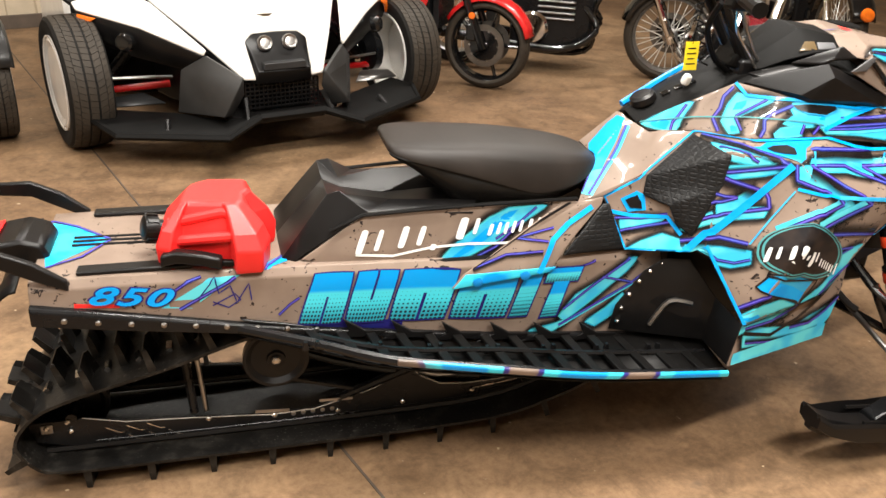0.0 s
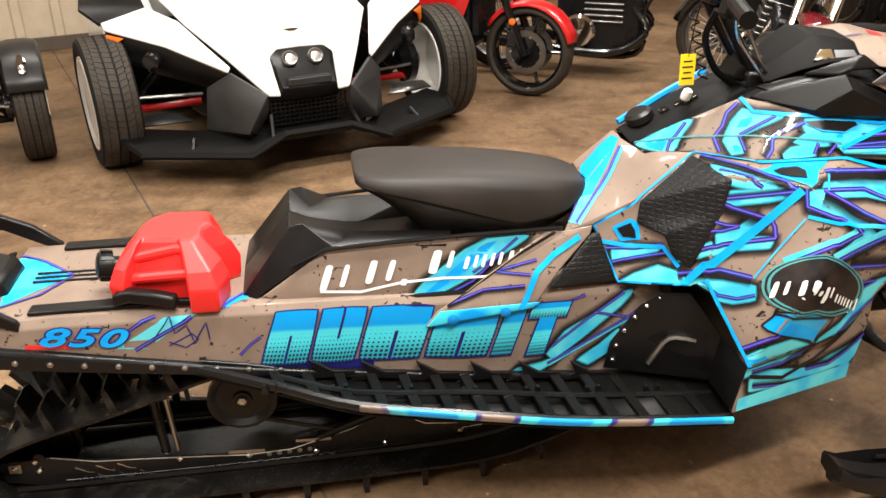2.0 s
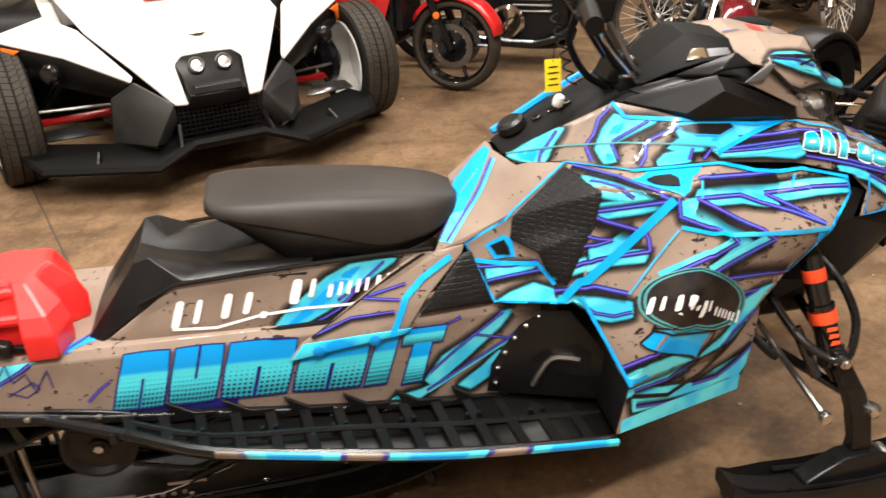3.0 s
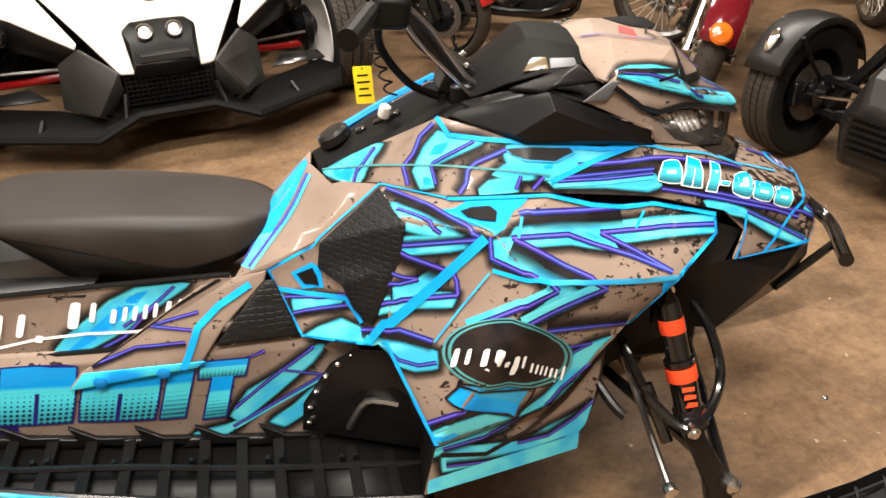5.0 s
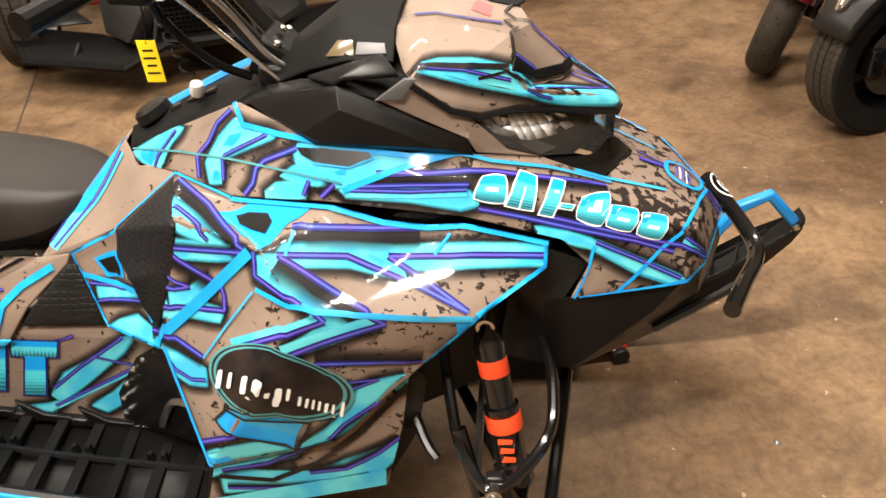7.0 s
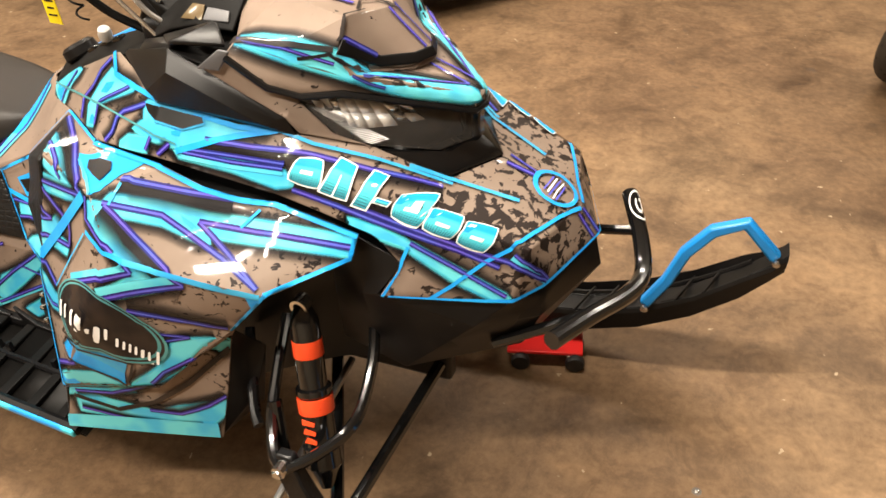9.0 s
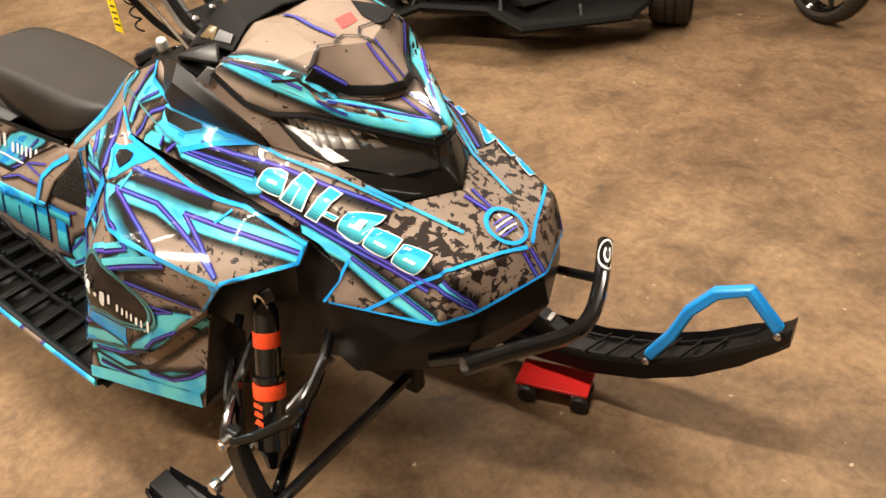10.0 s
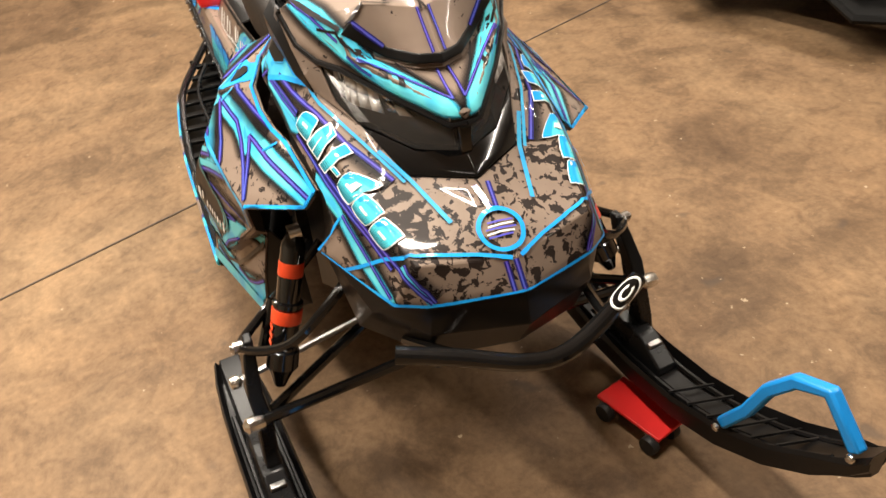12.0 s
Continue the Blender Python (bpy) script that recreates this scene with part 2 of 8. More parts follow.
def facets(verts, faces, mirror=False, across=(1, -1)):
    """A faceted sheet from named corners; with mirror the other half is added across the middle plane and welded."""
    bm = bmesh.new()
    for sign in (1, -1) if mirror else (1,):
        made = {k: bm.verts.new((x if sign == 1 else x * across[0], y if sign == 1 else y * across[1], z)) for k, (x, y, z) in verts.items()}
        for f in faces:
            row = [made[k] for k in f.split()]
            bm.faces.new(row if sign == 1 else row[::-1])
    if mirror:
        bmesh.ops.remove_doubles(bm, verts=bm.verts, dist=0.0005)
    return bm


def fine(bm, cuts=3):
    """Divides a sheet so that it bends softly when smoothed."""
    bmesh.ops.subdivide_edges(bm, edges=bm.edges, cuts=cuts, use_grid_fill=True, smooth=0.0)
    return bm


def outward(bm):
    """Turns every face of an open panel away from the machine's middle."""
    bm.normal_update()
    for f in bm.faces:
        c = f.calc_center_median()
        if f.normal.dot(c - Vector((c.x, 0, 0.45))) < 0:
            f.normal_flip()
    return bm


def box(x0, x1, y0, y1, z0, z1, bm=None, m=None):
    bm = bm or bmesh.new()
    r = bmesh.ops.create_cube(bm, size=1)
    mm = Matrix.LocRotScale(((x0 + x1) / 2, (y0 + y1) / 2, (z0 + z1) / 2), None, (abs(x1 - x0), abs(y1 - y0), abs(z1 - z0)))
    bmesh.ops.transform(bm, matrix=(m or Matrix()) @ mm, verts=r["verts"])
    return bm


def prism(outline, a, b, axis="y", bm=None, inset=0.0):
    """An outline of (u, v) drawn in the plane across axis, pushed from a to b. inset shrinks the far end."""
    bm = bm or bmesh.new()
    cu = sum(p[0] for p in outline) / len(outline)
    cv = sum(p[1] for p in outline) / len(outline)

    def at(u, v, w):
        return {"y": (u, w, v), "x": (w, u, v), "z": (u, v, w)}[axis]
    one = [bm.verts.new(at(u, v, a)) for u, v in outline]
    two = [bm.verts.new(at(u + (cu - u) * inset, v + (cv - v) * inset, b)) for u, v in outline]
    bm.faces.new(one[::-1])
    bm.faces.new(two)
    n = len(one)
    for i in range(n):
        bm.faces.new((one[i], one[(i + 1) % n], two[(i + 1) % n], two[i]))
    return bm


def smooth_path(points, steps=6):
    """Catmull-Rom through the points."""
    p = [Vector(q) for q in points]
    if steps <= 1 or len(p) < 3:
        return p
    out = []
    for i in range(len(p) - 1):
        a, b, c, d = p[max(i - 1, 0)], p[i], p[i + 1], p[min(i + 2, len(p) - 1)]
        for k in range(steps):
            s = k / steps
            out.append(0.5 * (2 * b + (c - a) * s + (2 * a - 5 * b + 4 * c - d) * s * s + (3 * b - a - 3 * c + d) * s ** 3))
    return out + [p[-1]]


def tube(points, radius, sides=10, steps=6, bm=None, flat=1.0, cap=True):
    """A round bar along a smooth line; radius may be one number or one for each point."""
    bm = bm or bmesh.new()
    path = smooth_path(points, steps)
    radii = [radius] * len(path) if isinstance(radius, (int, float)) else [float(r) for r in np.interp(np.linspace(0, 1, len(path)), np.linspace(0, 1, len(radius)), radius)]
    rings, up = [], Vector((0, 0, 1))
    for i, q in enumerate(path):
        d = (path[min(i + 1, len(path) - 1)] - path[max(i - 1, 0)]).normalized()
        side = d.cross(up)
        if side.length < 0.05:
            side = d.cross(Vector((0, 1, 0)))
        side.normalize()
        top = side.cross(d).normalized()
        rings.append([bm.verts.new(q + radii[i] * (math.cos(a) * side + flat * math.sin(a) * top)) for a in [2 * math.pi * k / sides for k in range(sides)]])
    for r0, r1 in zip(rings, rings[1:]):
        for k in range(sides):
            bm.faces.new((r0[k], r0[(k + 1) % sides], r1[(k + 1) % sides], r1[k]))
    if cap:
        bm.faces.new(rings[0][::-1])
        bm.faces.new(rings[-1])
    return bm


def lathe(profile, m=None, sides=32, bm=None, closed=False):
    """A profile of (radius, height) turned round z, then posed by m."""
    bm = bm or bmesh.new()
    m = m or Matrix()
    rings = []
    for r, h in profile:
        rings.append([bm.verts.new(m @ Vector((r * math.cos(2 * math.pi * k / sides), r * math.sin(2 * math.pi * k / sides), h))) for k in range(sides)])
    pairs = list(zip(rings, rings[1:])) + ([(rings[-1], rings[0])] if closed else [])
    for r0, r1 in pairs:
        for k in range(sides):
            bm.faces.new((r0[k], r0[(k + 1) % sides], r1[(k + 1) % sides], r1[k]))
    if not closed:
        bm.faces.new(rings[0][::-1])
        bm.faces.new(rings[-1])
    return bm


def ball(x, y, z, r, bm=None):
    bm = bm or bmesh.new()
    bmesh.ops.create_icosphere(bm, subdivisions=2, radius=r, matrix=Matrix.Translation((x, y, z)))
    return bm


def loft(rings, bm=None, closed=True, caps=True):
    """Skins rings of equally many points."""
    bm = bm or bmesh.new()
    rows = [[bm.verts.new(p) for p in r] for r in rings]
    n = len(rows[0])
    for r0, r1 in zip(rows, rows[1:]):
        for k in range(n if closed else n - 1):
            bm.faces.new((r0[k], r0[(k + 1) % n], r1[(k + 1) % n], r1[k]))
    if caps and closed:
        bm.faces.new(rows[0][::-1])
        bm.faces.new(rows[-1])
    return bm


AXLE = pose(0, 0, 0, 90, 0, 0)      # turns a lathe so that its axle lies along y

# ---- structure ----
bm = bmesh.new()
bmesh.ops.create_grid(bm, x_segments=8, y_segments=8, size=12.0, matrix=pose(1.0, 2.0, 0, 0, 0, ROOM))
floor = tagged(link("floor", bm, concrete, smooth=0), "stained brown polished concrete showroom floor", "floor", kind="structure")
turned = pose(0, 0, 0, 0, 0, ROOM)
bm = box(0.1515, 0.1585, -9.0, 6.4, 0.002, 0.004)
tagged(link("floor_joint", bm, joint_dark, smooth=0), "dark filled saw-cut joint in the concrete floor", "floor joint", kind="structure").matrix_basis = turned


def ribbed_wall(name, length, m):
    """Painted metal cladding with standing ribs."""
    out, n = [], int(length / 0.3)
    for i in range(n + 1):
        u = -length / 2 + i * 0.3
        out += [(u, 0.0), (u + 0.2, 0.0), (u + 0.215, -0.022), (u + 0.275, -0.022), (u + 0.29, 0.0)]
    bm = bmesh.new()
    lo = [bm.verts.new((u, v, 0.0)) for u, v in out]
    hi = [bm.verts.new((u, v, CEIL)) for u, v in out]
    for i in range(len(out) - 1):
        bm.faces.new((lo[i], lo[i + 1], hi[i + 1], hi[i]))
    ob = tagged(link(name, bm, wall_paint, smooth=0, solid=0.0), "beige ribbed metal wall cladding", "wall", kind="structure")
    back = part("wall_backing", box(-length / 2, length / 2, 0.03, 0.15, 0, CEIL), wall_paint, ob)
    ob.matrix_basis = m
    return ob


wall_north = ribbed_wall("wall_north", 18.0, turned @ pose(1.5, 5.85, 0))
base = tagged(link("baseboard", box(-7.5, 10.5, 5.80, 5.824, 0, 0.11), joint_dark, bevel=0.004), "dark rubber base strip along the clad wall", "baseboard", kind="structure")
base.matrix_basis = turned
for name, m in (("wall_south", pose(1.5, -6.5, 0, 0, 0, 180)), ("wall_east", pose(10.4, 0, 0, 0, 0, -90)), ("wall_west", pose(-7.4, 0, 0, 0, 0, 90))):
    ribbed_wall(name, 18.0, turned @ m)
ceil = tagged(link("ceiling", box(-7.6, 10.6, -6.7, 6.1, CEIL, CEIL + 0.12), ceiling_paint, smooth=0), "plain pale painted ceiling", "ceiling", kind="structure")
ceil.matrix_basis = turned

# ---- snowmobile ----
sled = thing("snowmobile", "mountain snowmobile with brown, cyan and violet printed wrap on black chassis", "snowmobile")


# tunnel
TUN = [(-0.47, 0.600, 0.520), (-0.30, 0.602, 0.492), (0.08, 0.592, 0.438), (0.60, 0.575, 0.366), (1.08, 0.562, 0.315)]


def tunnel_low(x):
    return float(np.interp(x, [r[0] for r in TUN], [r[2] for r in TUN]))


rings = []
for x, top, low in TUN:
    rings.append([(x, -0.215, low), (x, -0.206, top - 0.02), (x, -0.192, top), (x, 0.192, top), (x, 0.206, top - 0.02), (x, 0.215, low),
                  (x, 0.205, low), (x, 0.196, top - 0.03), (x, -0.196, top - 0.03), (x, -0.205, low)])
tunnel = part("tunnel", loft(rings), wrap, sled, "aluminium tunnel in brown printed wrap", bevel=0.003)
for s in (-1, 1):
    rows = []
    for x, top, low in TUN:
        h = float(np.interp(x, (-0.47, -0.1, 0.06, 0.3), (0.034, 0.026, 0.008, 0.002)))
        rows.append([(x, s * 0.208, low - 0.012), (x, s * 0.232, low - 0.012), (x, s * 0.230, low + h * 0.7), (x, s * 0.224, low + h), (x, s * 0.208, low + h)])
    part("tunnel_rail", loft(rows), dark_metal, sled, bevel=0.003)
    for i in range(9):
        x = -0.4 + i * 0.07
        part("bolt", lathe([(0.007, 0), (0.007, 0.004), (0.004, 0.006)], pose(x, s * 0.231, tunnel_low(x) + 0.008, 90 * (1 if s < 0 else -1)), 8), alloy, sled)
    part("tunnel_edge_guard", box(-0.37, -0.12, s * 0.165 - 0.02, s * 0.165 + 0.02, 0.602, 0.612), black_plastic, sled, bevel=0.004)
for y in (-0.022, 0.0, 0.022):
    part("tunnel_ridge", tube([(-0.40, y, 0.604), (0.06, y, 0.597)], 0.004, 6, 1), black_plastic, sled)

# rear grab bar, tail lamp and flap
for s in (-1, 1):
    bm = loft([[(x, s * (y + d), z + h) for d, h in ((0, -hh), (0.018, -hh), (0.018, hh), (0, hh))]
               for x, y, z, hh in ((-0.385, 0.192, 0.590, 0.012), (-0.45, 0.196, 0.632, 0.022), (-0.52, 0.196, 0.668, 0.02), (-0.60, 0.19, 0.674, 0.016))])
    part("grab_bar_arm", bm, black_plastic, sled, bevel=0.004)
part("grab_bar", tube([(-0.60, -0.205, 0.674), (-0.615, -0.1, 0.676), (-0.615, 0.1, 0.676), (-0.60, 0.205, 0.674)], 0.014, 10), black_plastic, sled)
bm = prism([(-0.44, 0.600), (-0.455, 0.634), (-0.50, 0.650), (-0.56, 0.640), (-0.575, 0.60), (-0.55, 0.575), (-0.46, 0.575)], -0.075, 0.075)
tail = part("tail_lamp", bm, black_plastic, sled, bevel=0.01)
part("lamp_lens", prism([(-0.555, 0.646), (-0.585, 0.636), (-0.592, 0.60), (-0.572, 0.59)], -0.07, 0.07), red_plastic, tail, "red lens", bevel=0.004)
bm = loft([[(-0.50 - 0.09 * k, y, 0.585 - 0.11 * k * k + 0.006 * math.sin(y * 40)) for y in np.linspace(-0.19, 0.19, 12)] for k in np.linspace(0, 1.0, 7)], closed=False)
part("snow_flap", bm, rubber, sled, solid=0.006)

# running boards
EDGE = [(-0.04, 0.225, 0.462), (0.16, 0.315, 0.446), (0.33, 0.385, 0.425), (0.60, 0.422, 0.392), (0.85, 0.432, 0.352), (1.19, 0.436, 0.318)]
for s in (-1, 1):
    board = part("running_board", tube([(x, s * (y - 0.012), z - 0.010) for x, y, z in EDGE], 0.012, 8, 4), dark_metal, sled)
    rows = [[(x, s * y, z + 0.005), (x, s * (y + 0.007), z - 0.001), (x, s * (y + 0.005), z - 0.015), (x, s * (y - 0.004), z - 0.018)] for x, y, z in smooth_path(EDGE[2:], 5)]
    part("board_edge", loft(rows), edge_print, sled, "cyan and brown printed board edge", bevel=0.003)
    pan = loft([[(x, s * 0.214, tunnel_low(x) - 0.022), (x, s * (y - 0.018), z - 0.034)] for x, y, z in smooth_path(EDGE, 5)], closed=False)
    part("board_pan", pan, rubber, sled, "black pan beneath the board", solid=0.004)
    xs = np.arange(0.14, 1.12, 0.075)
    for i, x in enumerate(xs):
        yo = float(np.interp(x, [e[0] for e in EDGE], [e[1] for e in EDGE])) - 0.012
        zo = float(np.interp(x, [e[0] for e in EDGE], [e[2] for e in EDGE])) - 0.012
        zi = tunnel_low(x) - 0.004
        bm = loft([[(x + dx, s * 0.215, zi + dz) for dx, dz in ((-0.012, -0.008), (0.012, -0.008), (0.012, 0.004), (-0.012, 0.004))],
                   [(x + 0.02 + dx, s * yo, zo + dz) for dx, dz in ((-0.012, -0.008), (0.012, -0.008), (0.012, 0.004), (-0.012, 0.004))]])
        part("board_rung", bm, rubber, sled, bevel=0.002)
        if i % 2 == 0:
            for dx in (-0.014, 0.014):
                part("grip_tooth", prism([(x + dx - 0.008, zi), (x + dx + 0.008, zi), (x + dx + 0.004, zi + 0.022), (x + dx - 0.004, zi + 0.022)], s * 0.30, s * 0.31), dark_metal, sled)
    mid = [(x, s * (0.26 + 0.06 * (i > 0)), z - 0.012) for i, (x, y, z) in enumerate(EDGE[1:])]
    part("board_rail", tube(mid, 0.007, 6, 3), dark_metal, sled)
    for x in (0.30, 0.42, 0.55, 0.68, 0.80, 0.93):
        z = tunnel_low(x) - 0.008
        fin = prism([(x - 0.11, z), (x + 0.02, z), (x + 0.035, z + 0.012), (x - 0.02, z + 0.018), (x - 0.075, z + 0.055), (x - 0.06, z + 0.02)], s * 0.222, s * 0.232)
        part("boot_grip", fin, black_plastic, sled, bevel=0.002)

# seat base and seat
for s in (-1, 1):
    v = {"a": (0.085, s * 0.150, 0.588), "b": (0.205, s * 0.120, 0.742), "c": (0.235, s * 0.115, 0.748), "d": (0.30, s * 0.150, 0.700), "e": (0.13, s * 0.168, 0.600),
         "f": (0.56, s * 0.168, 0.690), "g": (0.60, s * 0.178, 0.575), "h": (0.36, s * 0.108, 0.715), "i": (0.58, s * 0.12, 0.705), "j": (0.085, 0, 0.592), "k": (0.205, 0, 0.735),
         "l": (0.25, s * 0.06, 0.715), "m": (0.25, 0, 0.712), "n": (0.36, 0, 0.690), "o": (0.58, 0, 0.70), "p": (0.36, s * 0.06, 0.692), "q": (0.10, s * 0.17, 0.575)}
    bm = facets(v, ["a b k j", "a e b", "e d c b", "c d h l", "b c l", "k b l m", "m l p n", "l h p", "d f i h", "h i p", "n p i o", "a q e"])
    part("seat_base", bm, black_plastic, sled, "black moulded seat base", solid=0.004, bevel=0.006)
    w = {"a": (0.135, s * 0.1725, 0.598), "b": (0.285, s * 0.156, 0.694), "c": (0.42, s * 0.160, 0.700), "d": (0.60, s * 0.162, 0.705), "e": (0.84, s * 0.150, 0.700), "f": (0.84, s * 0.17, 0.64), "g": (0.60, s * 0.184, 0.577), "h": (0.20, s * 0.180, 0.577)}
    seat_panel = part("seat_panel", outward(fine(facets(w, ["a b h", "b c g h", "c d g", "d e f g"]), 2)), wrap, sled, "brown printed side panel under the seat", recalc=False, solid=0.005, bevel=0.002)
    if s < 0:
        SEAT_PANEL = seat_panel

SEAT = [(0.362, 0.072, 0.826, 0.841, 0.072, 0.832), (0.374, 0.100, 0.818, 0.846, 0.098, 0.826), (0.42, 0.122, 0.792, 0.847, 0.114, 0.814), (0.472, 0.130, 0.750, 0.845, 0.120, 0.801), (0.545, 0.135, 0.694, 0.842, 0.124, 0.781), (0.60, 0.137, 0.690, 0.839, 0.127, 0.764),
        (0.66, 0.138, 0.688, 0.834, 0.129, 0.744), (0.735, 0.136, 0.686, 0.825, 0.128, 0.722), (0.80, 0.129, 0.693, 0.815, 0.120, 0.724), (0.86, 0.114, 0.712, 0.803, 0.106, 0.736), (0.902, 0.090, 0.740, 0.792, 0.084, 0.754), (0.930, 0.060, 0.762, 0.780, 0.056, 0.767)]
rings, low = [], []
keys = [smooth_path([(r[0], r[i], 0) for r in SEAT], 4) for i in (1, 2, 3, 4, 5)]
for pw, pl, ph, pb, ps in zip(*keys):
    x, wt, lo, hi, wl, seam = pw.x, pw.y, pl.y, ph.y, pb.y, ps.y
    d = hi - seam
    half = [(x, wt * a, hi - b * d) for a, b in ((0.0, 0.0), (0.45, 0.01), (0.72, 0.045), (0.86, 0.13), (0.945, 0.32), (1.0, 0.62), (1.03, 0.9), (1.03, 1.02))]
    half += [(x, wl * 1.05, seam - 0.004), (x, wl * 0.96, (seam + lo) / 2), (x, wl * 0.90, lo)]
    rings.append([(px, -py, pz) for px, py, pz in half[::-1]] + half[1:])
    low.append([(x, wl * 1.05 + 0.0015, seam - 0.004), (x, wl * 0.975 + 0.002, (seam + lo) / 2), (x, wl * 0.91 + 0.002, lo - 0.001)])
seat = part("seat", loft(rings), seat_vinyl, sled, "dark grey vinyl saddle", smooth=50)
for s in (-1, 1):
    part("seat_skirt", loft([[(x, s * y, z) for x, y, z in row] for row in low[2:]], closed=False), seat_side, sled, "carbon-textured seat side", solid=0.002)
    part("seat_seam", tube([(r[0][0], s * (r[0][1] + 0.001), r[0][2] + 0.002) for r in low[1:-1]], 0.0022, 5, 1), rubber, sled)
    part("seam_strip", tube([(0.135, s * 0.180, 0.580), (0.21, s * 0.185, 0.574), (0.42, s * 0.189, 0.573), (0.63, s * 0.190, 0.574)], 0.0065, 6, 1), rubber, sled)
    part("seam_strip", tube([(0.205, s * 0.166, 0.666), (0.285, s * 0.162, 0.699), (0.42, s * 0.166, 0.706), (0.60, s * 0.168, 0.711), (0.84, s * 0.156, 0.706)], 0.005, 6, 1), rubber, sled)

# tank cover between seat and dash
v = {"a": (0.845, 0.150, 0.690), "b": (0.915, 0.156, 0.709), "c": (1.014, 0.154, 0.762), "d": (1.055, 0.085, 0.852), "e": (1.012, 0.03, 0.876), "f": (0.925, 0.06, 0.785), "g": (1.012, 0, 0.880), "h": (0.92, 0, 0.785), "i": (1.08, 0.10, 0.862), "k": (1.15, 0.141, 0.868)}
tank_cover = part("tank_cover", outward(fine(facets(v, ["a b c", "a c f", "c d f", "d e f", "e g h f", "c i d", "c k i"], True), 2)), wrap, sled, "wrapped fuel tank cover", recalc=False, solid=0.005, bevel=0.003)

# inner black hull that closes the engine bay
rings = []
for x, w, lo, hi in ((0.90, 0.12, 0.40, 0.68), (1.02, 0.13, 0.36, 0.80), (1.15, 0.12, 0.34, 0.84), (1.30, 0.19, 0.33, 0.83), (1.5, 0.23, 0.38, 0.83), (1.68, 0.20, 0.46, 0.83), (1.80, 0.19, 0.50, 0.76)):
    rings.append([(x, -w, lo), (x, -w, hi - 0.04), (x, -w + 0.06, hi), (x, w - 0.06, hi), (x, w, hi - 0.04), (x, w, lo)])
part("inner_hull", loft(rings), black_plastic, sled)

# wrapped side panels
SIDE = {"X": (1.149, 0.141, 0.868), "A": (1.272, 0.216, 0.862), "K": (1.187, 0.263, 0.851), "L": (1.106, 0.272, 0.619), "B": (1.342, 0.330, 0.840), "N0": (1.462, 0.270, 0.880), "N": (1.530, 0.274, 0.859), "N1": (1.595, 0.268, 0.846),
        "C": (1.652, 0.257, 0.842), "D": (1.787, 0.245, 0.802), "D2": (1.783, 0.272, 0.768), "E": (1.680, 0.369, 0.743), "S": (1.405, 0.390, 0.765), "G": (1.132, 0.316, 0.622),
        "O": (1.335, 0.429, 0.652), "P": (1.590, 0.358, 0.641), "Q": (1.212, 0.424, 0.445), "R": (1.185, 0.436, 0.333), "T": (1.506, 0.370, 0.350), "U": (1.543, 0.355, 0.493), "W": (1.60, 0.255, 0.53), "Y": (1.575, 0.235, 0.355), "V": (1.44, 0.408, 0.505), "Q2": (1.214, 0.414, 0.444), "V2": (1.435, 0.384, 0.492), "P2": (1.560, 0.330, 0.606),
        "e2": (1.013, 0.154, 0.759), "e1": (1.000, 0.173, 0.668), "a6": (0.912, 0.154, 0.709), "b12": (0.968, 0.204, 0.573), "l2": (1.11, 0.29, 0.595)}
FACES = ["X K A", "K B A", "A B N0", "B S N0", "N0 S N", "N S N1", "N1 S C", "C S E", "C E D2 D", "K L G", "K G B", "B G O S", "G Q O", "O Q V", "O V P", "S O P E", "Q2 R T V2", "V2 T U", "V2 U P2", "Q V V2 Q2", "V P P2 V2",
         "X e2 K", "e2 e1 L K", "a6 e1 e2", "a6 b12 e1", "b12 l2 L e1", "L l2 G"]
panels = []
for s in (-1, 1):
    v = {k: (x, s * y, z) for k, (x, y, z) in SIDE.items()}
    panels.append(part("side_panel", outward(fine(facets(v, FACES), 3)), wrap, sled, "wrapped side panel with cyan and violet zigzags", solid=0.005, bevel=0.0025, recalc=False))
    v = {"P": v["P2"], "U": v["U"], "T": v["T"], "W": (1.585, s * 0.28, 0.53), "Y": (1.54, s * 0.27, 0.36), "Z": (1.565, s * 0.315, 0.43)}
    v = {k: (x - 0.004, y * 0.99, z) for k, (x, y, z) in v.items()}
    part("panel_return", facets(v, ["P U W", "U Z W", "U T Z", "T Y Z", "Z Y W"]), black_plastic, sled, "black inner edge of the side panel", solid=0.004, bevel=0.004)

